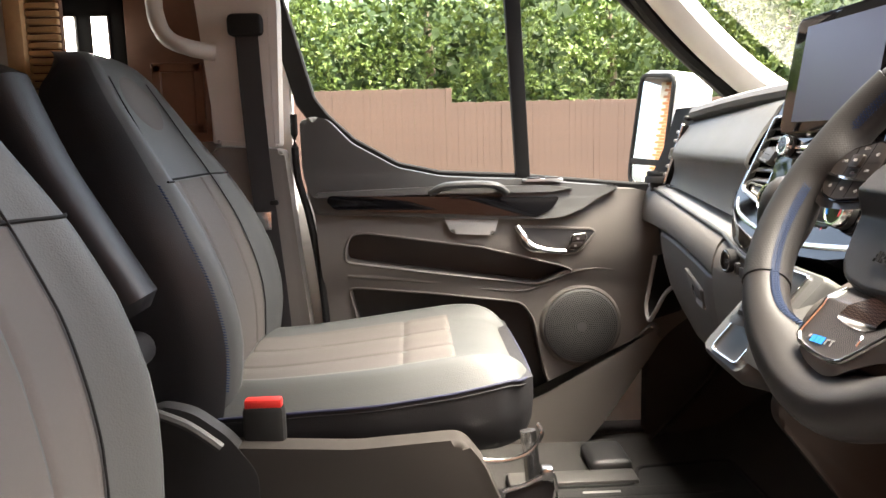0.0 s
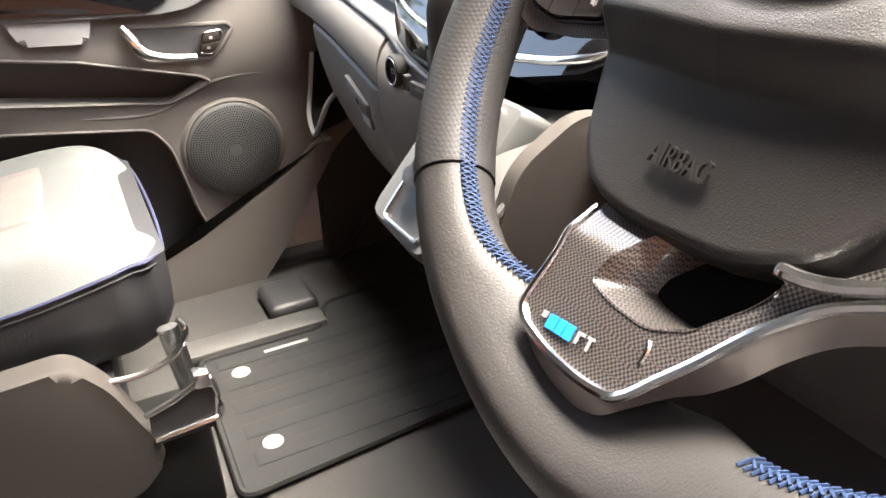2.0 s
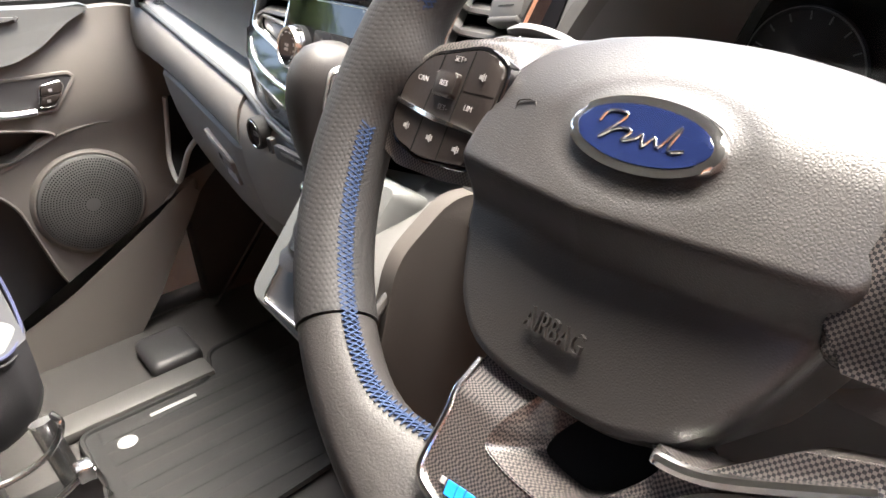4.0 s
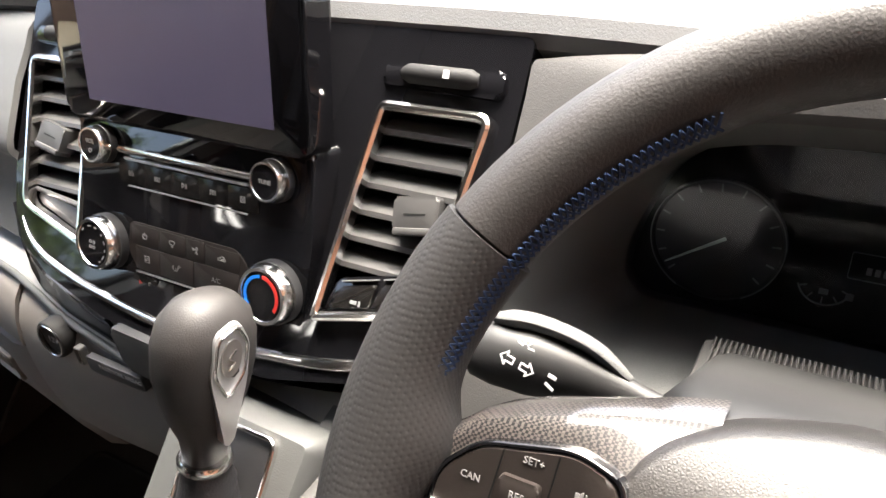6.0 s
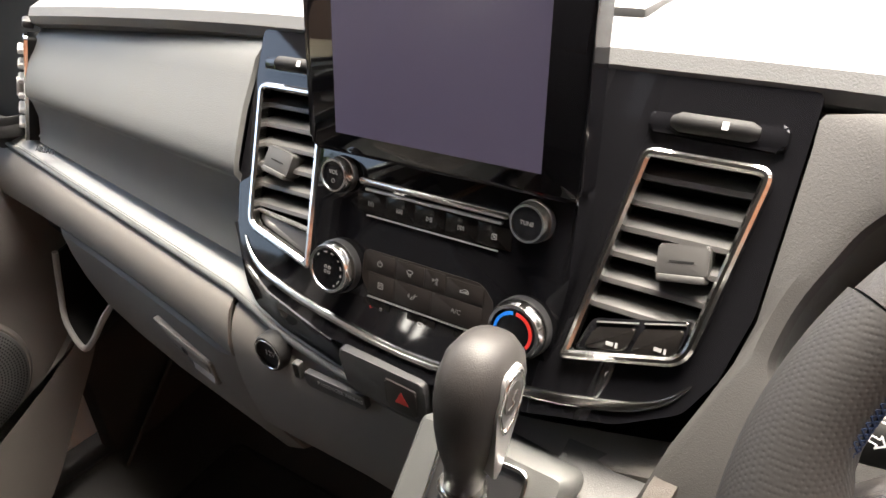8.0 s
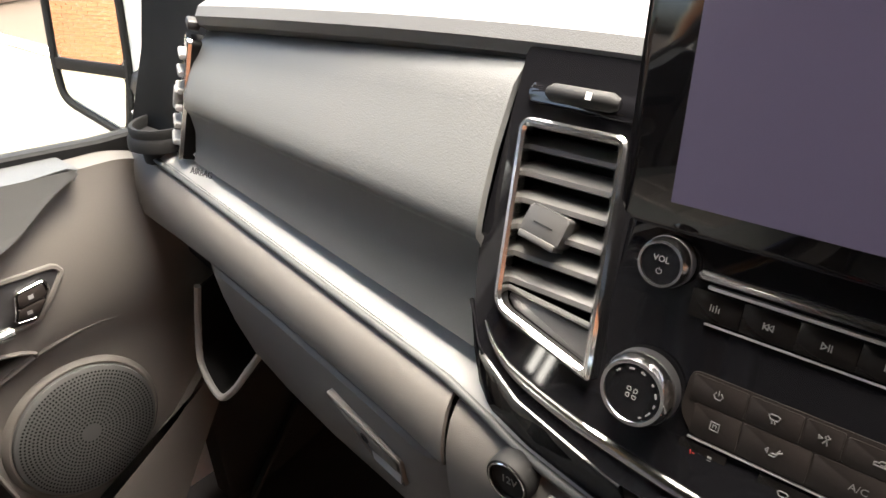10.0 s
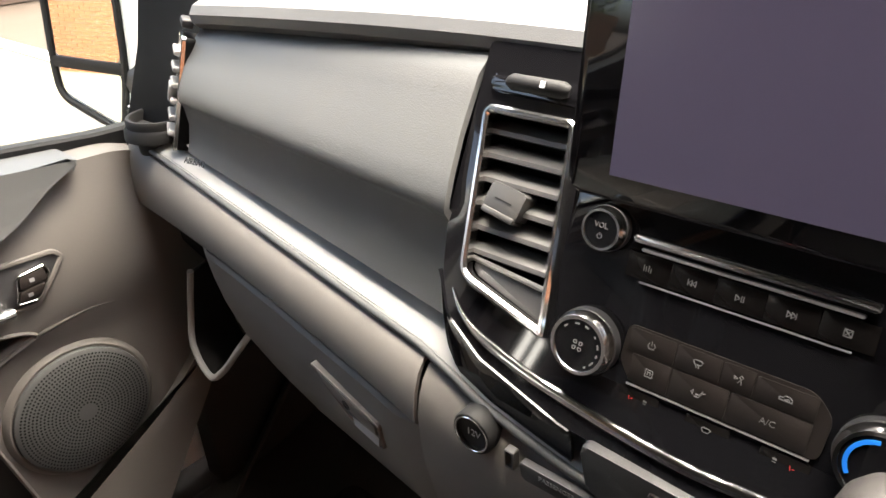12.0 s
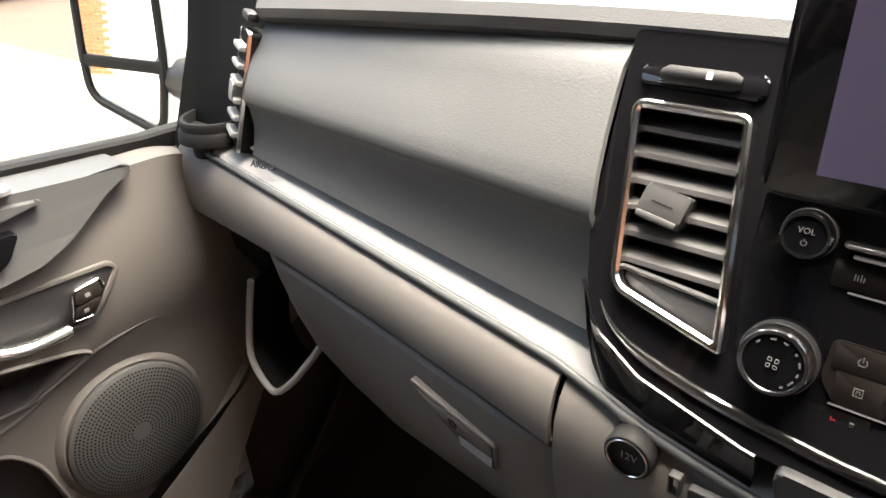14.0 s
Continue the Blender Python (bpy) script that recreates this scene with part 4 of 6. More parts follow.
def vent_roller(mirror):
    """Small closing wheel in a bright bezel above each vent."""
    s = -1 if mirror else 1
    z = VENT @ Matrix.Translation((s * -0.186, 0.094, 0))
    r = part("roller_bezel", mv(plate(rounded([(-0.044, -0.008), (0.044, -0.010), (0.044, 0.008), (-0.044, 0.006)], 0.005), -0.002, 0.004, 0.003), z), M_PIANO, dash, "glossy bezel of the vent closing wheel")
    part("roller", mv(tube([(-0.027, 0, 0.004), (-0.022, 0, 0.0055), (0.022, 0, 0.0055), (0.027, 0, 0.004)], [0.004, 0.0065, 0.0065, 0.004], 10), z), M_BLACK, r)
    part("roller_mark", mv(bars([(0.006, 0.010, -0.002, 0.003)], 0.0118, 0.0126), z), M_WHITE, r)


vent_roller(False)
vent_roller(True)


def knob(u, v, r, h, label, word=None, ticks=False):
    k = part("rotary_knob", mv(lathe([(r, -0.01), (r, h * 0.55), (r * 0.97, h * 0.8), (r * 0.90, h), (r * 0.80, h), (r * 0.77, h - 0.0015), (r * 0.2, h - 0.0015)], 40),
                               STACK @ Matrix.Translation((u, v, 0))), M_CHROME, dash, label)
    part("knob_face", mv(lathe([(r * 0.78, h - 0.003), (r * 0.77, h - 0.0009), (r * 0.1, h - 0.0009)], 32), STACK @ Matrix.Translation((u, v, 0))), M_PIANO, k)
    part("knob_grip", mv(lathe([(r * 1.03, -0.004), (r * 1.03, h * 0.42), (r * 0.9, h * 0.46), (r * 0.9, -0.004)], 36), STACK @ Matrix.Translation((u, v, 0))), M_DARK, k)
    if word:
        part("knob_word", mv(letters(word, 0.0050 if word == "VOL" else 0.0042, 0.0002), STACK @ Matrix.Translation((u, v + (0.0028 if word == "VOL" else 0), h - 0.0006))), M_FAINT, k)
        if word == "VOL":
            part("power_mark", mv(merge(arc(0.0014, 0.0018, 125, 415, 0, 0.0003, 12), plate(rect(-0.0002, 0.0002, 0.0006, 0.0022), 0, 0.0003)), STACK @ Matrix.Translation((u, v - 0.0042, h - 0.0008))), M_FAINT, k)
    return k


def arc(r0, r1, a0, a1, z0, z1, n=14):
    a = [radians(lerp(a0, a1, i / n)) for i in range(n + 1)]
    return plate([(r0 * math.cos(t), r0 * math.sin(t)) for t in a] + [(r1 * math.cos(t), r1 * math.sin(t)) for t in a[::-1]], z0, z1)


# symbols as strokes in a unit square
RADIO = [[[(-1, -.7), (-1, .8)], [(-.4, -.7), (-.4, .5)], [(.3, -.7), (.3, .9)], [(.9, -.7), (.9, .3)]],
         [[(-1, -.7), (-1, .7)], [(0, .7), (-.9, 0), (0, -.7), (0, .7)], [(1, .7), (.1, 0), (1, -.7), (1, .7)]],
         [[(-1, -.7), (-1, .7), (0, 0), (-1, -.7)], [(.4, .7), (.4, -.7)], [(.9, .7), (.9, -.7)]],
         [[(1, -.7), (1, .7)], [(0, .7), (.9, 0), (0, -.7), (0, .7)], [(-1, .7), (-.1, 0), (-1, -.7), (-1, .7)]],
         [[(-.8, -.8), (.8, -.8), (.8, .8), (-.8, .8), (-.8, -.8)], [(-.8, -.8), (.8, .8)], [(-.8, .8), (.8, -.8)]]]
CLIMATE = {"power": [[(.5, .55), (.85, 0), (.5, -.7), (-.5, -.7), (-.85, 0), (-.5, .55)], [(0, .1), (0, .95)]],
           "recirculate": [[(-.8, -.8), (.8, -.8), (.8, .8), (-.8, .8), (-.8, -.8)], [(-.3, -.3), (-.3, .3), (.3, .3), (.3, -.3)]],
           "screen": [[(-1, .5), (-.6, .8), (.6, .8), (1, .5), (.6, -.2), (-.6, -.2), (-1, .5)], [(-.3, -.5), (-.2, -.9)], [(.2, -.5), (.3, -.9)]],
           "foot": [[(-1.4, .1), (-1.0, .6), (-1.0, -.4), (-1.4, .1)], [(-.6, -.7), (.3, -.7), (.9, .3), (1.5, .6)], [(-.3, -.2), (.4, -.1), (1.0, .9)]],
           "face": [[(.2, .6), (.6, 1.0), (1.0, .6), (.6, .2), (.2, .6)], [(.6, .1), (.8, -.8)], [(.5, .0), (.1, -.6)], [(-.1, .2), (-.8, .6), (-.7, 0), (-.1, .2)]],
           "car": [[(-1.2, -.4), (-1.2, .1), (-.5, .2), (-.2, .6), (.6, .6), (1.2, .1), (1.2, -.4), (-1.2, -.4)], [(-.2, -.1), (.7, -.1), (.4, .2)]]}


def icon(strokes, size):
    return merge(*[stroke([(x * size, y * size) for x, y in line], size * 0.2) for line in strokes])


def centre_stack():
    out = [(-0.118, 0.042), (0.118, 0.042), (0.120, -0.02), (0.112, -0.085), (0.09, -0.108), (0.0, -0.114), (-0.09, -0.108), (-0.112, -0.085), (-0.120, -0.02)]
    st = part("centre_stack", mv(plate(rounded(out, 0.008), -0.06, 0.0, 0.004), STACK), M_PIANO, dash, "glossy black radio and climate panel")
    knob(-0.089, 0.017, 0.0148, 0.014, "small chrome-ringed volume knob", "VOL")
    knob(0.089, 0.017, 0.0148, 0.014, "small chrome-ringed tuning knob", "TUNE")
    f = knob(-0.088, -0.062, 0.0225, 0.017, "chrome-ringed fan speed knob")
    t = knob(0.090, -0.062, 0.0225, 0.017, "chrome-ringed temperature knob")
    K = STACK @ Matrix.Translation((0.090, -0.062, 0.0165))
    part("cold_arc", mv(arc(0.0132, 0.0156, 95, 215, 0, 0.0006), K), M_BADGEBLUE, t, "blue cold scale")
    part("warm_arc", mv(arc(0.0132, 0.0156, 85, -35, 0, 0.0006), K), M_RED, t, "red warm scale")
    K = STACK @ Matrix.Translation((-0.088, -0.062, 0.0165))
    part("fan_mark", mv(merge(*[mv(frame_plate(rounded([(0.0008, -0.0004), (0.003, -0.0020), (0.0048, -0.0004), (0.0034, 0.0016)], 0.0008), 0.0005, 0, 0.0005, 0.0001), Matrix.Rotation(radians(90 * k + 45), 4, "Z")) for k in range(4)]), K), M_FAINT, f)
    part("scale_marks", mv(merge(*[arc(0.0146, 0.0156, a - w0, a + w0, 0, 0.0005, 4) for a, w0 in ((135, 5), (100, 6), (72, 5), (40, 3), (15, 6), (-10, 4), (-35, 7), (-58, 3))]), K), M_FAINT, f)
    # radio bar: chrome line, row of keys
    part("radio_line", mv(plate(rounded([(-0.070, 0.0135), (0.070, 0.0135), (0.070, 0.0185), (-0.070, 0.0185)], 0.002), 0, 0.004, 0.0015), STACK), M_CHROME, st)
    part("radio_line", mv(plate(rounded([(-0.064, 0.0085), (0.064, 0.0085), (0.064, 0.0105), (-0.064, 0.0105)], 0.001), 0, 0.003, 0.0008), STACK), M_SILVER, st)
    for k in range(5):
        u = -0.058 + k * 0.029
        b = part("radio_key", mv(plate(rect(u - 0.01435, u + 0.01435, -0.010, 0.0065, 0.0005), 0, 0.0009, 0.0003), STACK), M_KEY, st)
        part("key_print", mv(icon(RADIO[k], 0.0025), STACK @ Matrix.Translation((u, -0.002, 0.0009))), M_FAINT, b)
    part("seam_line", mv(plate(rect(-0.062, 0.062, -0.0125, -0.0115), 0, 0.0012), STACK), M_SILVER, st)
    part("top_line", mv(plate(rect(-0.112, 0.112, 0.0365, 0.0372), 0, 0.0012), STACK), M_SILVER, st)
    # climate keys: four columns of flush keys, the pair in the middle for the airflow, and a lower row
    part("climate_plate", mv(plate(rounded([(-0.062, -0.040), (0.052, -0.040), (0.064, -0.052), (0.062, -0.079), (-0.054, -0.079), (-0.064, -0.066)], 0.006), 0, 0.0010), STACK), M_BTN, st)
    for u0, u1, v0, v1, m in ((-0.060, -0.029, -0.0575, -0.0415, "power"), (-0.056, -0.029, -0.0775, -0.0585, "recirculate"), (-0.028, 0.0, -0.0575, -0.0415, "screen"), (-0.028, 0.008, -0.0775, -0.0585, "foot"),
                              (0.001, 0.020, -0.0575, -0.0415, "face"), (0.021, 0.055, -0.0575, -0.0425, "car"), (0.009, 0.055, -0.0775, -0.0585, "A/C")):
        b = part("climate_key", mv(plate(rect(u0, u1, v0, v1, 0.0015), 0.0006, 0.0015, 0.0004), STACK), M_BTN, st)
        at = STACK @ Matrix.Translation(((u0 + u1) / 2, (v0 + v1) / 2, 0.0015))
        if m == "A/C":
            part("key_word", mv(letters("A/C", 0.0056, 0.0002), at), M_FAINT, b)
        else:
            part("key_print", mv(icon(CLIMATE[m], 0.0030), at), M_FAINT, b)
    part("seam_line", mv(plate(rect(-0.056, 0.058, -0.0806, -0.0798), 0, 0.0018), STACK), M_SILVER, st)
    for u in (-0.046, 0.0, 0.046):
        b = part("lower_key", mv(plate(rect(u - 0.014, u + 0.014, -0.097, -0.0825, 0.002), 0.0004, 0.0012, 0.0004), STACK), M_KEY, st)
        if u:
            k = 0.005 * (1 if u > 0 else -1)
            part("heater_mark", mv(icon([[(-.6, .8), (-.3, -.6), (.7, -.7)], [(.1, .2), (.6, .2)]], 0.0022), STACK @ Matrix.Translation((u + k, -0.0895, 0.0012))), M_RED, b, "red seat heater symbol")
            part("key_print", mv(bars([(u - k - 0.0012, u - k + 0.0012, -0.0925 + 0.0022 * q, -0.0913 + 0.0022 * q) for q in range(3)], 0.0012, 0.0015), STACK), M_FAINT, b)
        else:
            part("key_print", mv(icon(CLIMATE["screen"], 0.0028), STACK @ Matrix.Translation((u, -0.0895, 0.0012))), M_FAINT, b)


centre_stack()


def display():
    s = thing("touch_screen", (0.03, 0, 1.23), "large switched-off touch screen in a glossy black bezel", "screen")
    o = rounded([(-0.122, -0.016), (0.122, -0.016), (0.122, 0.148), (-0.122, 0.148)], 0.010)
    part("bezel", mv(plate(o, -0.018, 0.006, 0.003), SCREEN), M_PIANO, s, "glossy black bezel")
    part("display", mv(plate(rect(-0.0925, 0.0925, 0.0, 0.134), 0.004, 0.0064), SCREEN), M_SCREEN, s, "dark violet-grey display glass")
    part("back_box", mv(plate(rect(-0.09, 0.09, 0.0, 0.12, 0.01), -0.06, -0.018), SCREEN), M_DARK, s)


display()


def dash_small():
    # 12 V socket
    P = fr((-0.0385, 0.1655, 1.0325), 0)
    s = part("power_socket", mv(lathe([(0.0190, -0.01), (0.0190, 0.004), (0.0178, 0.006), (0.0158, 0.006), (0.015, 0.004), (0.0145, 0.003), (0.002, 0.003)], 30), P), M_BLACK, dash, "round 12 volt socket with a lid")
    part("socket_ring", mv(frame_plate([(0.0163 * math.cos(q), 0.0163 * math.sin(q)) for q in np.linspace(0, 2 * math.pi, 30, endpoint=False)], 0.0016, 0.004, 0.0072, 0.0004), P), M_CHROME, s)
    part("socket_word", mv(letters("12V", 0.0088, 0.0003), P @ Matrix.Translation((0, -0.001, 0.0034))), M_GREYPRINT, s)
    # usb port and slot
    Q = fr((-0.0405, 0.119, 1.026), -2)
    part("usb_port", mv(frame_plate(rect(-0.016, -0.007, -0.009, 0.009, 0.002), 0.002, -0.004, 0.003, 0.0005), Q), M_KNEE, dash)
    pl = part("indicator_strip", mv(plate(rounded([(0.0, -0.012), (0.072, -0.010), (0.070, 0.004), (-0.002, 0.004)], 0.003), -0.004, 0.0025, 0.001), Q), M_DARK, dash, "dark strip with airbag indicator")
    part("indicator_word", mv(letters("PASSENGER AIRBAG", 0.006, 0.0002), Q @ Matrix.Translation((0.042, -0.002, 0.0027))), M_GREYPRINT, pl)
    # hazard switch panel
    H = fr((-0.037, 0.0, 1.046), 0)
    hp = part("switch_panel", mv(plate(rounded([(-0.072, 0.030), (0.02, 0.026), (0.02, -0.016), (-0.064, -0.010)], 0.007), -0.004, 0.006, 0.003), H), M_DARK, dash, "dark panel with hazard light switch")
    part("hazard_switch", mv(plate(rounded([(-0.020, 0.020), (0.012, 0.018), (0.012, -0.010), (-0.020, -0.008)], 0.003), 0.0, 0.008, 0.002), H), M_BTN, hp)
    part("hazard_mark", mv(plate([(-0.010, 0.000), (0.004, 0.000), (-0.003, 0.012)], 0.008, 0.0085), H), M_RED, hp, "red warning triangle")
    # cup holder and end vent by the window
    c = part("cup_holder", mv(lathe([(0.0465, -0.014), (0.047, 0.0), (0.045, 0.003), (0.041, 0.003), (0.039, 0.0), (0.037, -0.045), (0.005, -0.045)], 28), Matrix.Translation((0.082, 0.802, 1.142))), M_BLACK, dash, "round dark cup holder")
    part("holder_foot", mv(lathe([(0.052, -0.024), (0.0505, -0.012), (0.047, -0.008), (0.044, -0.010)], 28), Matrix.Translation((0.082, 0.802, 1.142))), M_BLACK, c)
    E = Matrix.Translation((0.078, 0.733, 1.187)) @ Matrix.Rotation(radians(-28), 4, "Z") @ fr((0, 0, 0), 16)
    # vent body near-black, shade put into its colour
    ev = part("end_vent", mv(plate(rect(-0.026, 0.026, -0.07, 0.07, 0.006), -0.04, 0.0), E), M_VOID, dash, "tall end vent beside the window")
    # chrome frame and pale slats carry the strong window light in their colour
    part("vent_frame", mv(frame_plate(rect(-0.027, 0.027, -0.072, 0.072, 0.008), 0.004, -0.002, 0.003, 0.001), E), M_CHROME, ev)
    for k in range(6):
        v = -0.05 + k * 0.02
        part("slat", mv(rbox(-0.022, 0.022, v - 0.0035, v + 0.0035, -0.012, 0.010, 0.0015, 1), E), M_RAIL, ev)
    part("slide_tab", mv(plate(rect(-0.012, 0.012, -0.012, 0.010, 0.003), 0, 0.012, 0.003), E), M_RAIL, ev)
    part("end_roller", mv(rbox(-0.02, 0.02, 0.08, 0.09, -0.01, 0.004, 0.003), E), M_DARK, ev)
    # ledge that carries the cup holder
    part("end_ledge", sheet([[(o.x + 0.02, o.y, o.z + 0.026), (o.x + 0.035, o.y, o.z + 0.034), (0.3, o.y, o.z + 0.04)] for o in [outer_rail(y) for y in np.linspace(0.69, 0.9, 5)]], 0.004), M_RAIL, dash)


dash_small()


# ---- driver's side: instruments, column, gear lever ----
def instruments():
    hood = thing("instrument_panel", (0.1, -0.456, 1.1), "dark instrument panel with two round dials under a hood", "instrument panel")
    half = [(-0.185, -0.066), (-0.203, -0.046), (-0.196, -0.005), (-0.170, 0.054), (-0.14, 0.077), (-0.087, 0.091), (0.0, 0.095)]
    op = half + [(-u, v) for u, v in half[-2::-1]]
    op = rounded([(u, v) for u, v in op], 0.03, 4)
    C = VENT @ Matrix.Translation((0.456, 0, 0))
    F = fr((0.176, -0.456, 1.147), 4)
    slant = [(-0.16, 0.05), (-0.09, 0.03), (-0.062, 0.015), (-0.017, 0.0045), (0.09, 0.0)]
    big = [(max(-0.2135 - table(slant, v * (1.35 if v > 0 else 3.2)), min(0.46, u * 1.9)), max(-0.16, min(0.122, v * (1.35 if v > 0 else 3.2) - 0.002))) for u, v in op]
    rim = [[(u, v, -0.012) for u, v in big], [(u, v, 0.0) for u, v in scaled(big, 0.001)], [(u, v, 0.010) for u, v in scaled(op, -0.012)], [(u, v, 0.008) for u, v in scaled(op, -0.003)], [(u, v, 0.0) for u, v in op],
           [(u * 0.997, v * 0.997, -0.004) for u, v in op]]
    back = C.inverted() @ F
    wall = [rim[-1], [(u * 0.95, v * 0.95, -0.045) for u, v in op]]
    wall.append([tuple(back @ Vector((u * 0.83, v * 0.88, 0.0))) for u, v in op])
    part("surround", mv(loft(rim, True, False), C), M_KNEE, hood, "grained charcoal surround")
    part("recess", mv(loft(wall, True, False), C), M_DASH, hood, "dark wall of the instrument recess")
    part("dial_face", mv(plate([(u * 0.84, v * 0.89) for u, v in op], -0.006, 0.0), F), M_VOID, hood)
    for s in (-1, 1):
        d = F @ Matrix.Translation((s * 0.108, -0.004, 0))
        dl = part("dial", mv(lathe([(0.047, 0), (0.047, 0.004), (0.0455, 0.005), (0.044, 0.002), (0.001, 0.002)], 48), d), M_DARK, hood, "round dark dial")
        part("dial_ring", mv(arc(0.0460, 0.0467, -60, 240, 0.004, 0.006, 40), d), M_GREYPRINT, dl)
        part("dial_marks", mv(merge(*[mv(plate(rect(0.037, 0.043, -0.0006, 0.0006), 0.002, 0.0026), Matrix.Rotation(radians(a), 4, "Z")) for a in range(-40, 225, 22)]), d), M_GREYPRINT, dl)
        part("needle", mv(plate([(-0.008, -0.0012), (0.040, -0.0005), (0.040, 0.0005), (-0.008, 0.0012)], 0.006, 0.0072), d @ Matrix.Rotation(radians(214 if s < 0 else 220), 4, "Z")), M_NEEDLE, dl)
    for s in (-1, 1):
        d = F @ Matrix.Translation((s * 0.034, -0.020, 0.001))
        g = part("small_gauge", mv(arc(0.0165, 0.0176, 195, 345, 0, 0.001, 16), d), M_GREYPRINT, hood, "small curved gauge scale")
        part("gauge_marks", mv(merge(*[mv(plate(rect(0.0115, 0.016, -0.0005, 0.0005), 0, 0.001), Matrix.Rotation(radians(a), 4, "Z")) for a in (200, 235, 270, 305, 340)]), d), M_GREYPRINT, g)
        part("gauge_print", mv(bars([(-0.003, 0.003, -0.009, -0.005), (s * -0.016 - 0.0025, s * -0.016 + 0.0025, -0.010, -0.005)], 0, 0.001), d), M_GREYPRINT, g)
    part("trip_display", mv(frame_plate(rect(-0.0225, 0.0225, -0.014, 0.006, 0.002), 0.0006, 0, 0.001, 0.0002), F), M_GREYPRINT, hood)
    part("trip_digits", mv(bars([(-0.012 + k * 0.005, -0.0088 + k * 0.005, -0.009, -0.004) for k in range(5)], 0, 0.001), F), M_GREYPRINT, hood)
    lens = part("lens", mv(plate([(u * 0.845, v * 0.89) for u, v in op], 0.0, 0.002), F @ Matrix.Translation((0, 0, 0.012))), M_LENS, hood)
    lens.visible_shadow = False


instruments()


def driver_lower_dash():
    d = thing("knee_panel", (0.0, -0.5, 0.8), "grey-brown lower dash panel below the steering column", "panel", kind="structure")
    grid = []
    for y in np.linspace(-0.246, -0.9, 14):
        grid.append([(-0.012, y, 1.075), (-0.02, y, 1.06), (-0.018, y, 1.0), (0.0, y, 0.93), (0.06, y, 0.86), (0.16, y, 0.82)])
    part("panel", sheet(grid, 0.005), M_DARK, d)
    col = thing("column_shroud", (-0.06, -0.456, 1.12), "dark plastic steering column shroud", "column")
    A = fr((-0.175, -0.456, 1.2), 28.8)
    sec = rounded([(-0.07, -0.055), (0.07, -0.055), (0.085, 0.058), (-0.085, 0.058)], 0.02)
    part("shroud", mv(loft([[(u * 0.9, v * 0.88, -0.055) for u, v in sec], [(u, v, -0.07) for u, v in sec], [(u, v, -0.2) for u, v in sec]]), A), M_STALK, col)
    part("rib_bed", rbox(0.012, 0.066, -0.585, -0.365, 1.118, 1.1345, 0.004), M_KNEE, col)
    for k in range(70):
        y = -0.580 + k * 0.003
        part("rib", rbox(0.014, 0.064, y, y + 0.0018, 1.134, 1.1375, 0.0004, 1), M_KNEE, col)
    for s in (-1, 1):
        st = smooth_path([(s * 0.06, 0.030, -0.104), (s * 0.090, 0.036, -0.100), (s * 0.115, 0.0405, -0.098), (s * 0.140, 0.0425, -0.096), (s * 0.162, 0.0425, -0.094), (s * 0.178, 0.0415, -0.093)], 5)
        n = len(st)
        k = part("stalk", mv(tube(st, [table([(0, 0.009), (6, 0.0095), (11, 0.0125), (16, 0.0155), (20, 0.0150), (23, 0.0125), (n - 1, 0.005)], i) for i in range(n)], 20, flat=0.8, up=(0, 0, 1)), A), M_STALK, col, "black control stalk with white symbols")
        cv = smooth_path([(s * 0.100, 0.047, -0.098), (s * 0.120, 0.0575, -0.096), (s * 0.145, 0.0615, -0.094), (s * 0.166, 0.059, -0.092)], 4)
        part("stalk_cover", mv(tube(cv, [table([(0, 0.003), (3, 0.0055), (10, 0.0062), (len(cv) - 1, 0.003)], i) for i in range(len(cv))], 12, flat=0.7, up=(0, 1, 0)), A), M_DASH, k, "grey upper edge of the stalk")
        S = A @ Matrix.Translation((s * 0.147, 0.0435, -0.0806)) @ Matrix.Rotation(radians(-14), 4, "Z")
        part("stalk_print", mv(merge(*[stroke([(c + e * x, y) for x, y in ((-0.0055, 0.0), (-0.0025, 0.0032), (-0.0025, 0.0014), (0.0012, 0.0014), (0.0012, -0.0014), (-0.0025, -0.0014), (-0.0025, -0.0032), (-0.0055, 0.0))], 0.0007) for c, e in ((-0.0025, 1), (0.0035, -1))],
                                     *[stroke([(0.0042 * math.cos(q) * 0.35 + 0.001, 0.0085 + 0.0042 * math.sin(q) * 0.35), (0.0042 * math.cos(q) + 0.001, 0.0085 + 0.0042 * math.sin(q) * 0.8)], 0.0007) for q in (0.2, 1.1, 2.0, 2.9)],
                                     stroke([(0.016, 0.003), (0.019, 0.003)], 0.0016), stroke([(0.016, -0.001), (0.020, -0.002)], 0.0012)), S), M_WHITE, k)


driver_lower_dash()


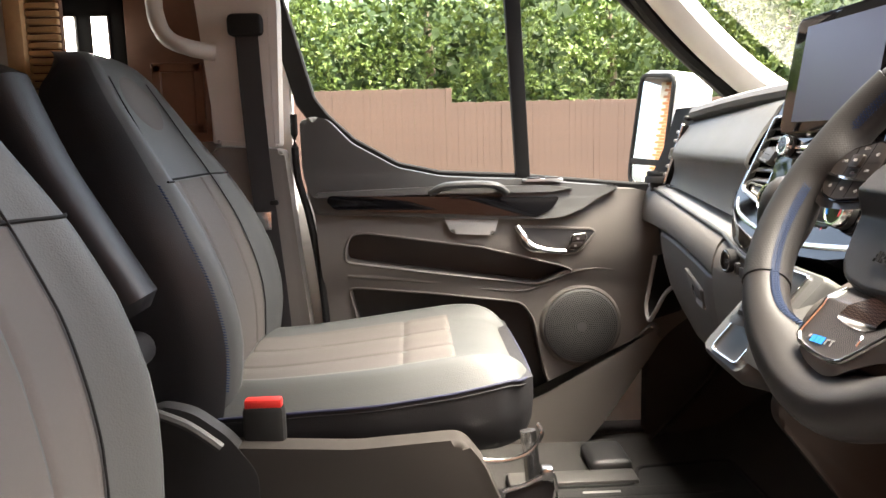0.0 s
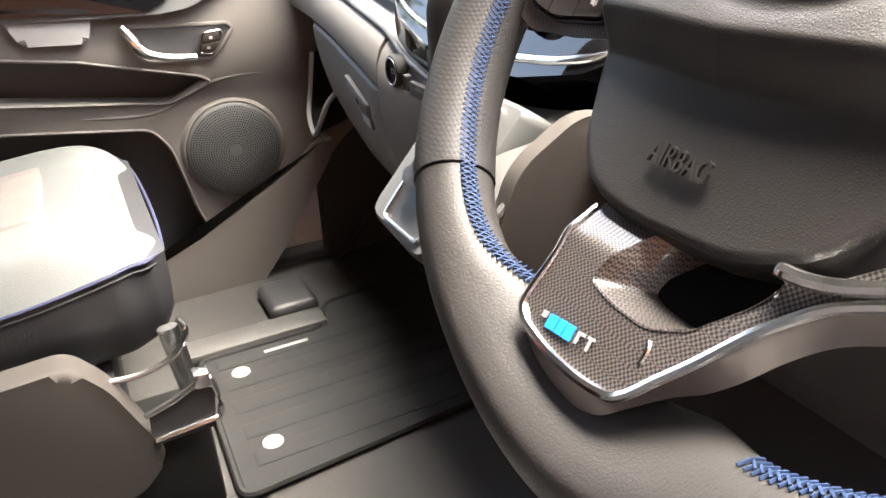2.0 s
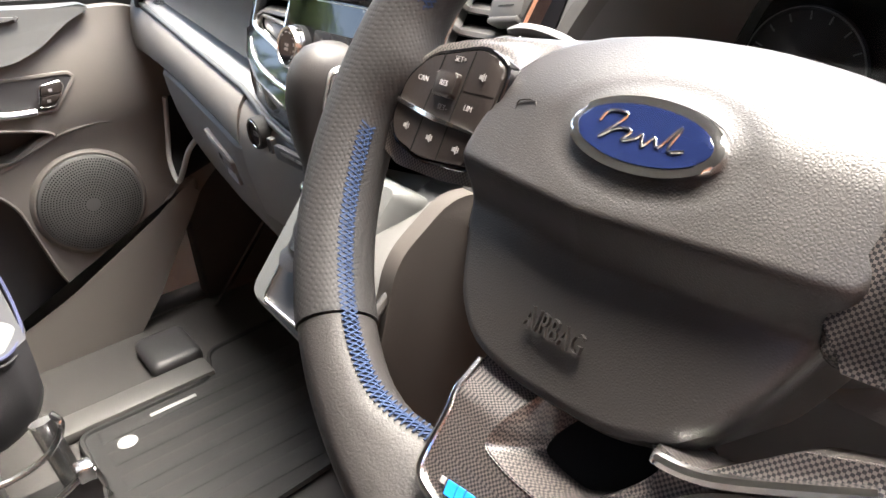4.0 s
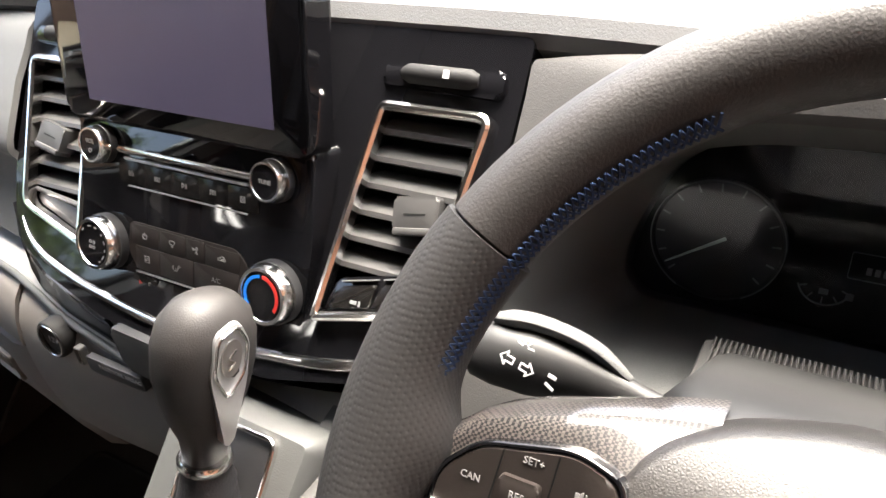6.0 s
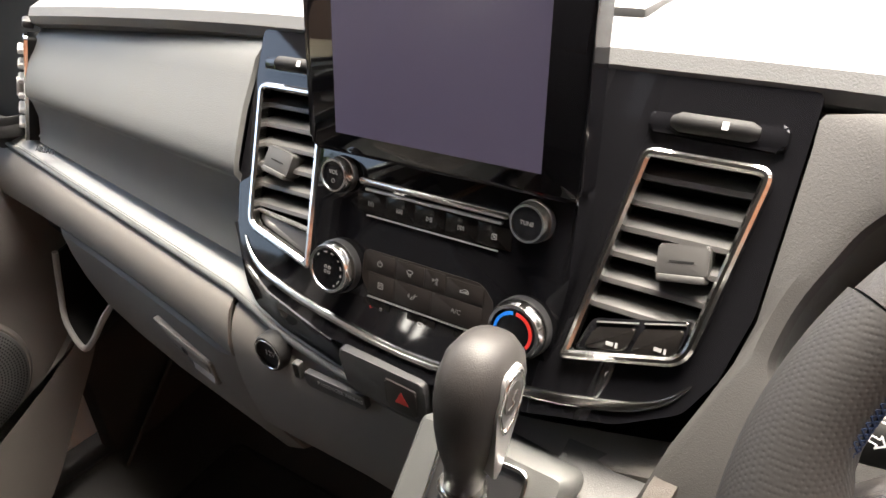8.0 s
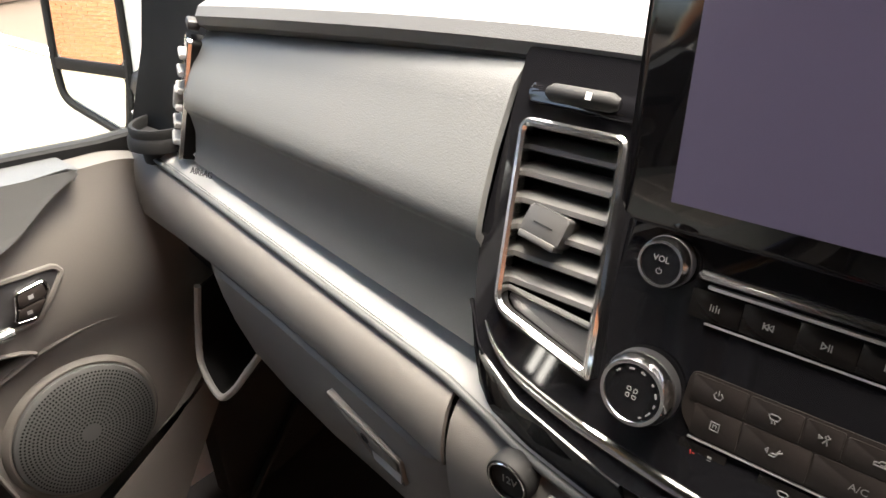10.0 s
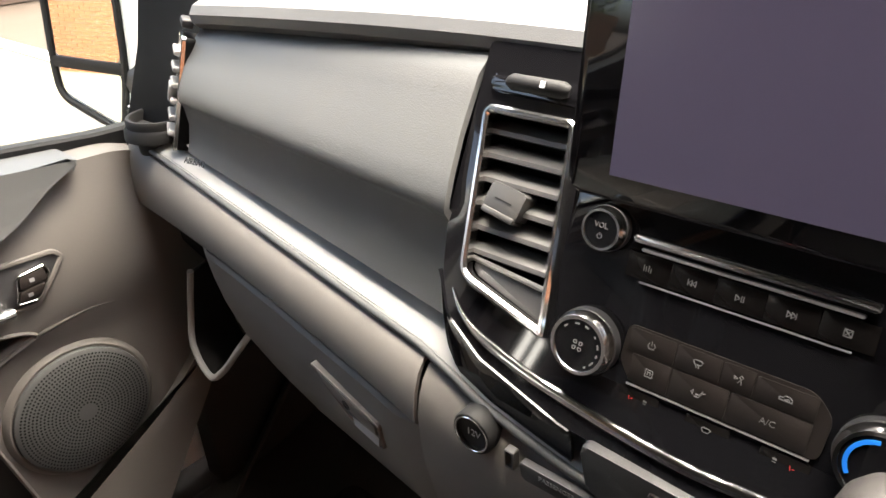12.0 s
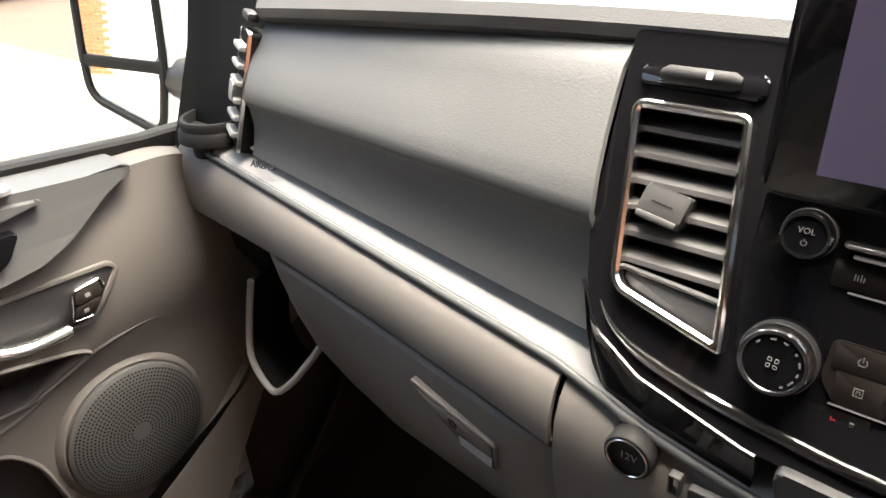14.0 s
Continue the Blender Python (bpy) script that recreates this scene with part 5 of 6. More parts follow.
def gear_lever():
    g = thing("gear_console", (-0.08, -0.1, 0.85), "grey gear selector console with a chrome-edged plate", "console", kind="structure")
    T = fr((-0.111, -0.094, 1.0085), 39.5)
    o = rounded([(-0.070, -0.074), (0.050, -0.080), (0.062, 0.075), (-0.062, 0.078)], [0.02, 0.02, 0.01, 0.01])
    rings = [[(u, v, 0.001) for u, v in scaled(o, 0.004)], [(u, v, -0.004) for u, v in o], [(u, v, -0.02) for u, v in scaled(o, -0.002)], [(u * 0.95, v * 0.85 + 0.02, -0.10) for u, v in o], [(u * 0.9, v * 0.7 + 0.06, -0.25) for u, v in o]]
    part("body", mv(loft(rings), T), M_DASH, g)
    p = rounded([(-0.037, -0.069), (0.037, -0.069), (0.037, 0.069), (-0.037, 0.069)], 0.010)
    part("plate_edge", mv(frame_plate(p, 0.0035, -0.002, 0.006, 0.001), T), M_CHROME, g, "chrome edge of the selector plate")
    part("selector_plate", mv(plate(scaled(p, 0.003), -0.002, 0.0025), T), M_DARK, g)
    # open tray beside the lever
    side = [(-0.155, 0.93), (-0.115, 1.045), (-0.06, 1.078), (-0.02, 1.07), (0.02, 1.0), (0.02, 0.8), (-0.05, 0.8)]
    part("side_wall", mv(plate(rounded(side, 0.02), 0.0, 0.016, 0.006), door_frame(-0.204)), M_CHEEK, g)
    part("tray_floor", sheet([[(-0.150, y, 0.965), (-0.140, y, 0.995), (-0.12, y, 1.016), (-0.085, y, 1.034), (-0.045, y, 1.042), (-0.015, y, 1.052)] for y in (-0.132, -0.16, -0.19, -0.214)], 0.004), M_KNEE, g, "dark shelf beside the lever")
    part("tray_lip", tube(smooth_path([(-0.02, -0.214, 1.050), (-0.06, -0.214, 1.041), (-0.10, -0.214, 1.030), (-0.135, -0.213, 1.004), (-0.152, -0.21, 0.96)], 5), 0.004, 8), M_KNEE, g)
    lv = thing("gear_lever", (-0.12, -0.093, 1.01), "dark leather gear lever with a bright badge plate", "gear lever")
    b0, b1 = Vector((-0.113, -0.094, 1.0)), Vector((-0.103, -0.096, 1.060))
    rings = []
    for i, t in enumerate(np.linspace(0, 1, 15)):
        c, r = b0.lerp(b1, t), table([(0, 0.034), (0.25, 0.0275), (0.5, 0.0215), (0.75, 0.0185), (1, 0.0158)], t)
        fold = 0.09 * math.sin(i * 2.0) * (1 - t * 0.6)
        rings.append([c + Vector((math.cos(q), math.sin(q), 0)) * r * (1 + fold * math.cos(q * 1.5 - i * 0.5) ** 2 + 0.045 * math.sin(3 * q + i * 0.9) * (1 - t)) for q in np.linspace(0, 2 * math.pi, 28, endpoint=False)])
    part("boot", loft(rings), M_SEATB, lv, "creased black leather boot")
    top = Vector((-0.081, -0.108, 1.182))
    ax = (top - b1).normalized()
    part("collar", tube([b1 - ax * 0.003, b1 - ax * 0.001, b1 + ax * 0.003, b1 + ax * 0.005], [0.0165, 0.018, 0.018, 0.0165], 20), M_CHROME, lv)
    secs = [(0.0, 0.012, 0.014), (0.018, 0.014, 0.017), (0.036, 0.019, 0.025), (0.054, 0.0225, 0.0305), (0.072, 0.0245, 0.034), (0.09, 0.0245, 0.0335), (0.104, 0.022, 0.029), (0.113, 0.0165, 0.021), (0.118, 0.008, 0.010)]
    fw = Vector((1, 0, 0)) - ax * ax.x
    fw.normalize()
    sd = ax.cross(fw)
    rings = []
    for h, wy, wx in secs:
        c = b1 + ax * (h + 0.004)
        rings.append([c + sd * wy * math.copysign(abs(math.cos(q)) ** 0.85, math.cos(q)) + fw * wx * math.copysign(abs(math.sin(q)) ** 0.85, math.sin(q)) for q in np.linspace(0, 2 * math.pi, 28, endpoint=False)])
    part("knob", loft(rings), M_SMOOTH, lv, "rounded dark leather knob")
    # bright plate down the driver's side of the knob, with an oval badge
    zc = b1 + ax * 0.086 + Vector((-0.002, -0.0225, 0))
    B = Matrix.Translation(zc) @ Matrix(((fw.x, ax.x, -0.25, 0), (fw.y, ax.y, -0.95, 0), (fw.z, ax.z, 0.0, 0), (0, 0, 0, 1)))
    bo = rounded([(-0.004, -0.062), (0.003, -0.062), (0.014, -0.020), (0.0155, 0.006), (0.006, 0.024), (-0.012, 0.020), (-0.016, -0.008)], 0.006)
    k = part("badge_plate", mv(plate(bo, -0.012, 0.002, 0.0015), B), M_SILVER, lv, "silver badge plate")
    part("badge_edge", mv(frame_plate(rounded([(-0.003, -0.028), (0.012, -0.014), (0.0145, 0.006), (0.005, 0.022), (-0.0115, 0.018), (-0.0145, -0.006)], 0.006), 0.002, 0.0, 0.0036, 0.0006), B), M_CHROME, k)
    part("badge", mv(plate([(0.0085 * math.cos(q), 0.0125 * math.sin(q) + 0.001) for q in np.linspace(0, 6.28, 22, endpoint=False)], 0.001, 0.003), B), M_SATIN, k, "small oval badge")
    part("badge_scroll", mv(tube([(-0.003, -0.006, 0.0032), (0.002, -0.002, 0.0034), (-0.002, 0.002, 0.0034), (0.003, 0.006, 0.0032)], 0.0009, 5), B), M_CHROME, k)


gear_lever()


# ---- steering wheel ----
RIM = fr((-0.1555, -0.456, 1.199), 36.8)
WHEEL = fr((-0.158, -0.456, 1.202), 28.8)


def rim_point(a, r=0.1715):
    """A point of the rim's middle line, a little taller than wide, flatter at its foot."""
    d = math.degrees(a) % 360
    k = 1.061 if d < 180 else 1.02 + 0.065 * math.exp(-((d - 282) / 32) ** 2)
    r *= 1 + 0.07 * math.exp(-((d - 315) / 11) ** 2)
    return Vector((r * math.cos(a), r * k * math.sin(a), -0.019 * math.exp(-((d - 272) / 36) ** 2)))


def even(pts, step):
    """The closed outline with its long sides cut into short ones."""
    out = []
    for i, p in enumerate(pts):
        q = pts[(i + 1) % len(pts)]
        n = max(1, int(math.dist(p, q) / step))
        out += [(lerp(p[0], q[0], k / n), lerp(p[1], q[1], k / n)) for k in range(n)]
    return out


def steering_wheel():
    w = thing("steering_wheel", (-0.165, -0.456, 1.2), "leather steering wheel with blue stitching and carbon-look spokes", "steering wheel")

    def shoulder(q):
        """Leather swelling under the lower spoke."""
        d = math.degrees(q) % 360
        return 0.017 / (1 + math.exp((246 - d) / 3.5)) / (1 + math.exp((d - 296) / 2.5))

    def sweep(a0, a1, rad, n):
        pts = [rim_point(radians(lerp(a0, a1, i / n))) for i in range(n + 1)]
        rings = []
        for i, p in enumerate(pts):
            q = radians(lerp(a0, a1, i / n))
            e = 1e-3
            t = (rim_point(q + e) - rim_point(q - e)).normalized()
            o = Vector((t.y, -t.x, 0)).normalized()
            g = sum(math.exp(-((math.degrees(q) % 360 - c) / 6) ** 2) for c in (177, 3, 363)) * 0.011
            f = shoulder(q)
            ring = []
            for k in range(24):
                b = 2 * math.pi * k / 24
                c = max(0.0, -math.cos(b))
                ring.append(p + o * (math.cos(b) * rad - c * (g + f)) + Vector((0, 0, math.sin(b) * rad * 1.04 - g * 0.5 * c * c - f * 0.9 * c)))
            rings.append(ring)
        return loft(rings)
    cuts = ((30, 150.0, M_SMOOTH, 0.0182), (150.4, 224.4, M_LEATHER, 0.0200), (224.8, 310, M_SMOOTH, 0.0190), (310.4, 389.6, M_LEATHER, 0.0192))
    for a0, a1, m, rad in cuts:
        part("rim_cover", mv(sweep(a0, a1, rad, max(20, int((a1 - a0) / 3))), RIM), m, w, "perforated leather rim section" if m is M_LEATHER else "smooth leather rim section")
    part("rim_core", mv(sweep(0, 360, 0.0165, 100), RIM), M_BLACK, w)
    # crossed stitches on the inner side of the rim
    for a0, a1 in ((120, 170), (190, 251), (299, 350), (10, 60)):
        bm = []
        n = int((a1 - a0) / 0.5)
        for i in range(n):
            a = radians(lerp(a0, a1, i / n))
            p = rim_point(a)
            o = Vector((-math.cos(a), -math.sin(a), 0))
            t = Vector((-math.sin(a), math.cos(a), 0))
            c = p + o * (0.0184 + 0.97 * shoulder(a)) + Vector((0, 0, 0.0082 - 0.88 * shoulder(a)))
            d = (Vector((0, 0, 1)) * 0.9 - o * 0.42)
            s = 1 if i % 2 else -1
            bm.append(tube([c - d * 0.0040 - t * 0.0022 * s - o * 0.0006, c + o * 0.0002, c + d * 0.0040 + t * 0.0022 * s - o * 0.0006], 0.0006, 4))
        part("stitching", mv(merge(*bm), RIM), M_THREAD, w, "blue cross stitching")
    # hub cover: wide at the top, narrowing to a blunt foot; a crease runs across below the badge
    hub = [(-0.083, 0.019), (-0.073, 0.032), (-0.054, 0.043), (-0.02, 0.050), (0.02, 0.050), (0.054, 0.045), (0.083, 0.038), (0.093, 0.022), (0.092, -0.004), (0.084, -0.030), (0.072, -0.06), (0.058, -0.088), (0.030, -0.100),
           (-0.020, -0.102), (-0.046, -0.097), (-0.063, -0.083), (-0.080, -0.045), (-0.087, -0.015)]
    ho = even(rounded(hub, 0.012, 3), 0.0018)

    def crease(u, v):
        """Height of the cover: the upper half leans back towards the screen and rolls over at its top; a soft fold parts it from the lower half."""
        e = -0.026 + 0.06 * abs(u + 0.01)
        t = min(1.0, max(0.0, (e - v) / 0.020))
        f = t * t * (3 - 2 * t)
        back = min(1.0, max(0.0, (e - 0.02 - v) / 0.05))
        top = -0.30 * (max(v, e) - 0.004) - 8.5 * max(0.0, v - 0.006) ** 2
        dome = 0.014 * (max(0.0, u - 0.035) / 0.055) ** 2 + 0.004 * (max(0.0, -0.03 - u) / 0.055) ** 2
        ring = math.hypot(u / 0.038, (v - 0.004) / 0.021)
        dish = -0.0006 * math.exp(-((ring - 1.0) / 0.16) ** 2)
        return top * (1 - f) - dome - 0.004 * f + 0.004 * back + dish
    rings = [[(u * 0.97, v * 0.95, -0.075) for u, v in ho], [(u, v * 1.01, -0.012) for u, v in ho], [(u * 0.995, v * 0.995, -0.004) for u, v in ho], [(u * 0.975, v * 0.975, 0.0005) for u, v in ho]]
    for k in np.linspace(0.95, 0.02, 64):
        rings.append([(u * k, v * k, 0.0015 + 0.0015 * (1 - k)) for u, v in ho])
    rings = [[(u, v, z + (crease(u, v) if i > 1 else 0)) for u, v, z in r] for i, r in enumerate(rings)]
    rings[1] = [(u, v, z + crease(u, v)) for u, v, z in rings[1]]
    part("hub_cover", mv(loft(rings), WHEEL), M_HUB, w, "grained dark airbag cover")
    part("hub_word", mv(letters("AIRBAG", 0.0125, 0.0009), WHEEL @ Matrix.Translation((-0.0060, -0.0735, 0.0032)) @ Matrix.Rotation(radians(-2), 4, "Z") @ Matrix.Diagonal((0.68, 1, 1, 1))), M_HUB, w)
    for s in (-1, 1):
        hm = tube(smooth_path([(s * 0.06 - 0.005, 0.002, 0), (s * 0.06 - 0.005, 0.007, 0), (s * 0.06 + 0.004, 0.008, 0), (s * 0.06 + 0.005, 0.001, 0), (s * 0.06 + 0.001, -0.002, 0)], 3), 0.0004, 5)
        part("horn_mark", mv(hm, WHEEL @ Matrix.Translation((0, -0.001, 0.0006 if s < 0 else -0.0035))), M_HUB, w)
    # oval badge
    ell = lambda a, b: [(a * math.cos(q), b * math.sin(q)) for q in np.linspace(0, 2 * math.pi, 48, endpoint=False)]
    B = WHEEL @ Matrix.Translation((0.001, 0.004, 0.0026)) @ Matrix.Rotation(radians(-16.7), 4, "X")
    bd = part("badge", mv(plate(ell(0.0325, 0.0148), -0.008, 0.003, 0.0018), B), M_CHROME, w, "oval blue badge in a chrome ring")
    part("badge_field", mv(plate(ell(0.0283, 0.0112), 0.002, 0.0034, 0.0006), B), M_BLUE, bd)
    scr = smooth_path([(-0.019, 0.001, 0), (-0.017, 0.006, 0), (-0.009, 0.006, 0), (-0.013, -0.001, 0), (-0.016, -0.005, 0), (-0.010, 0.0, 0), (-0.004, 0.0, 0), (-0.006, -0.004, 0), (-0.001, -0.002, 0),
                       (0.001, 0.0, 0), (0.003, -0.004, 0), (0.006, 0.0, 0), (0.009, -0.003, 0), (0.014, 0.006, 0), (0.013, -0.003, 0), (0.019, -0.002, 0)], 5)
    part("badge_scroll", mv(tube(scr, 0.00065, 6), B @ Matrix.Translation((0, 0, 0.0036))), M_CHROME, bd, "raised chrome scroll")
    part("badge_seat", mv(frame_plate(ell(0.0355, 0.0178), 0.003, -0.006, -0.0006, 0.0015), B), M_DARK, bd)
    # side spokes with carbon-look facing and key pads
    for s in (-1, 1):
        WH = WHEEL @ Matrix.Translation((0.015 if s > 0 else 0.0, 0, 0))
        if s < 0:
            # the facing rolls back over its upper edge and dives under the hub
            rows = []
            for u in np.linspace(-0.166, -0.056, 23):
                v0 = table([(-0.166, -0.012), (-0.158, -0.032), (-0.135, -0.040), (-0.100, -0.039), (-0.078, -0.036), (-0.056, -0.034)], u)
                v1 = table([(-0.166, 0.004), (-0.147, 0.016), (-0.1358, 0.025), (-0.120, 0.031), (-0.0944, 0.0385), (-0.0723, 0.0445), (-0.056, 0.0475)], u)
                k = table([(-0.135, 0.25), (-0.10, 0.7), (-0.078, 1.15)], u)
                rows.append([(u, v, -0.004 - k * (0.30 * max(0.0, v - 0.004) + 9.5 * max(0.0, v - 0.006) ** 2) - 0.010 * max(0.0, (v - v1 + 0.005) / 0.005) ** 2) for v in np.linspace(v0, v1, 22)] + [(u, v1 - 0.001, -0.045)])
            face = sheet(rows, 0.0)
        else:
            face = plate(rounded([(0.074, 0.038), (0.110, 0.033), (0.150, 0.022), (0.165, 0.0), (0.158, -0.03), (0.135, -0.040), (0.06, -0.045)], 0.012), -0.028, -0.004, 0.005)
        sk = part("side_spoke", mv(face, WH), M_CARBON, w, "carbon-look side spoke")
        pad = rounded([(s * 0.145, -0.018), (s * 0.143, 0.002), (s * 0.130, 0.015), (s * 0.096, 0.023), (s * 0.079, 0.018), (s * 0.081, -0.028), (s * 0.117, -0.032), (s * 0.139, -0.027)][::-s], 0.006)
        pd = part("key_pad", mv(plate(pad, -0.01, 0.0, 0.002), WH), M_BTN, sk, "dark brown key pad")
        part("pad_rim", mv(frame_plate(scaled(pad, -0.0025), 0.002, -0.008, -0.001, 0.0005), WH), M_PIANO, pd)
        bar = [(s * 0.1445, -0.0075), (s * 0.113, -0.0115), (s * 0.081, -0.0128), (s * 0.081, -0.0150), (s * 0.113, -0.0140), (s * 0.1445, -0.0105)][::s]
        part("pad_bar", mv(plate(bar, -0.002, 0.0018, 0.0008), WH), M_CHROME, pd, "bright bar across the key pad")
        part("rocker", mv(plate(rect(s * 0.112 - 0.0075, s * 0.112 + 0.0075, -0.002, 0.010, 0.002), -0.002, 0.003, 0.0015), WH), M_BTN, pd)
        if s < 0:
            for wd, u, v, z in (("CAN", -0.131, 0.004, 0.0002), ("SET+", -0.109, 0.0165, 0.0002), ("RES", -0.112, 0.004, 0.0032), ("SET-", -0.111, -0.0068, 0.0002), ("LIM", -0.094, -0.004, 0.0002)):
                part("key_word", mv(letters(wd, 0.0037, 0.0002), WH @ Matrix.Translation((u, v, z))), M_KEYPRINT, pd)
            marks = [(-0.091, 0.011), (-0.132, -0.020), (-0.113, -0.022), (-0.093, -0.023)]
        else:
            marks = [(0.091, 0.008), (0.128, 0.004), (0.132, -0.020), (0.113, -0.022), (0.093, -0.023)]
        for u, v in marks:
            speaker = merge(bars([(-0.0020, -0.0006, -0.0010, 0.0010)], 0, 0.0004), plate([(-0.0005, -0.0009), (0.0008, -0.0020), (0.0008, 0.0020), (-0.0005, 0.0009)], 0, 0.0004), bars([(0.0015, 0.0020, -0.0013, 0.0013)], 0, 0.0004))
            part("key_print", mv(speaker, WH @ Matrix.Translation((u, v, 0.0002))), M_KEYPRINT, pd)
        for x0, y0, x1, y1 in ((0.1205, 0.017, 0.1235, -0.010), (0.1005, 0.021, 0.1035, -0.0125), (0.122, -0.0125, 0.1235, -0.031), (0.103, -0.014, 0.104, -0.030), (0.0805, 0.0035, 0.101, 0.0035)):
            w0 = 0.00035
            q = [(s * x0 - w0, y0 + w0), (s * x0 + w0, y0 + w0), (s * x1 + w0, y1 - w0), (s * x1 - w0, y1 - w0)]
            part("key_gap", mv(plate(q, -0.001, 0.00025), WH), M_VOID, pd)
    # lower spoke: a hollow with carbon-look walls in a bright frame
    lower = [(-0.040, -0.1005), (-0.0380, -0.113), (-0.0365, -0.1235), (-0.037, -0.142), (-0.035, -0.1495), (-0.026, -0.154), (-0.003, -0.157), (0.017, -0.156), (0.027, -0.152),
             (0.0355, -0.140), (0.043, -0.129), (0.051, -0.116), (0.058, -0.1065), (0.067, -0.097), (0.076, -0.091), (0.090, -0.084)]
    lr = even(rounded([(-0.034, -0.086)] + lower + [(0.115, -0.070), (0.118, -0.057), (0.088, -0.068), (0.066, -0.088), (0.045, -0.090)], 0.003, 3), 0.006)
    LS = WHEEL @ Matrix.Translation((0, 0, 0.005))

    def lift(u, v):
        return table([(-0.17, 0.012), (-0.15, 0.009), (-0.12, 0.003), (-0.10, 0.0)], v) + table([(-0.114, 0.0), (-0.100, -0.010), (-0.085, -0.022)], v) * table([(0.036, 1.0), (0.052, 0.0)], u)

    def raised(bm):
        """The foot of the lower spoke comes forward over the rim, its top falls back behind the hub."""
        for q in bm.verts:
            q.co.z += lift(q.co.x, q.co.y)
        return mv(bm, LS)
    hol = rounded([(-0.004, -0.096), (-0.010, -0.110), (-0.014, -0.1255), (0.002, -0.1285), (0.020, -0.1290), (0.034, -0.122), (0.046, -0.1065), (0.0545, -0.0935), (0.02, -0.088)], 0.005)
    ls = part("lower_spoke", raised(holed(lr, [hol], -0.025, 0.0)), M_CARBON, w, "carbon-look lower spoke")
    fm = smooth_path([(u, v, 0.001) for u, v in lower], 4)
    part("spoke_edge", raised(tube(fm, [table([(0, 0.0013), (12, 0.0017), (30, 0.0021), (56, 0.0022)], i) for i in range(len(fm))], 8)), M_CHROME, ls, "bright edge of the lower spoke")
    # satin band from that edge down to the leather
    foot = smooth_path([(-0.0405, -0.1015, -0.016), (-0.0390, -0.114, -0.010), (-0.0375, -0.1245, -0.004), (-0.0395, -0.147, -0.001), (-0.037, -0.160, 0.002), (-0.0265, -0.1685, 0.004), (-0.005, -0.1693, 0.005), (0.016, -0.1660, 0.005), (0.0265, -0.1565, 0.003),
                        (0.0355, -0.1455, -0.003), (0.0424, -0.139, -0.009), (0.0498, -0.1295, -0.012), (0.058, -0.1175, -0.013), (0.067, -0.1075, -0.013), (0.076, -0.101, -0.013), (0.090, -0.094, -0.013)], 4)
    band = []
    for i, a in enumerate(fm):
        e, f = Vector((a.x, a.y, lift(a.x, a.y))), Vector(foot[i])
        m = e.lerp(f, 0.45) + (f - e).cross(Vector((fm[min(i + 1, len(fm) - 1)] - fm[max(i - 1, 0)]))).normalized() * -0.0012
        band.append([e, e.lerp(m, 0.5), m, f, f + Vector((-0.004, 0.006, -0.012))])
    part("spoke_frame", mv(sheet(band, 0.0), LS), M_SATIN, ls, "satin silver frame")
    fm = smooth_path([(0.0505, -0.0915, 0.004), (0.0628, -0.0905, 0.003), (0.0777, -0.085, 0.002), (0.11, -0.068, 0.0)], 5)
    part("spoke_edge", raised(tube(fm, 0.0026, 8)), M_CHROME, ls)
    wall = [[(u, v, 0.0004) for u, v in scaled(hol, -0.0005)], [(lerp(u, 0.026, 0.10), lerp(v, -0.115, 0.10), -0.006) for u, v in hol], [(lerp(u, 0.030, 0.30), lerp(v, -0.112, 0.30), -0.020) for u, v in hol]]
    part("hollow_wall", raised(loft(wall, True, False)), M_CARBON, ls)
    # floor of the hollow, its shade put in as near-black
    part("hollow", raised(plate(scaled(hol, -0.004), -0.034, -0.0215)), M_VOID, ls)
    bdg = Matrix.Translation((-0.0075, -0.1460, 0.0003)) @ Matrix.Rotation(radians(7), 4, "Z")
    part("sticker", raised(mv(bars([(-0.0125, -0.0075, -0.0026, 0.0030), (-0.0068, -0.0030, -0.0028, 0.0030), (-0.0023, 0.002, -0.0030, 0.0028)], 0, 0.0006), bdg)), M_BADGEBLUE, ls, "small bright blue sticker")
    part("sticker_print", raised(mv(bars([(-0.0165, -0.0138, 0.0005, 0.0030), (0.0040, 0.0054, -0.0026, 0.0022), (0.0054, 0.0078, 0.0010, 0.0022), (0.0092, 0.0128, 0.0012, 0.0022), (0.0103, 0.0115, -0.0030, 0.0012)], 0, 0.0006), bdg)), M_KEYPRINT, ls)
    # a glint on the spoke's corner, modelled as a tiny chrome bar
    part("spoke_gleam", raised(tube(smooth_path([(0.0235, -0.1320, 0.0), (0.0255, -0.1345, 0.0005), (0.0255, -0.1395, 0.0)], 3), 0.0009, 6)), M_CHROME, ls)


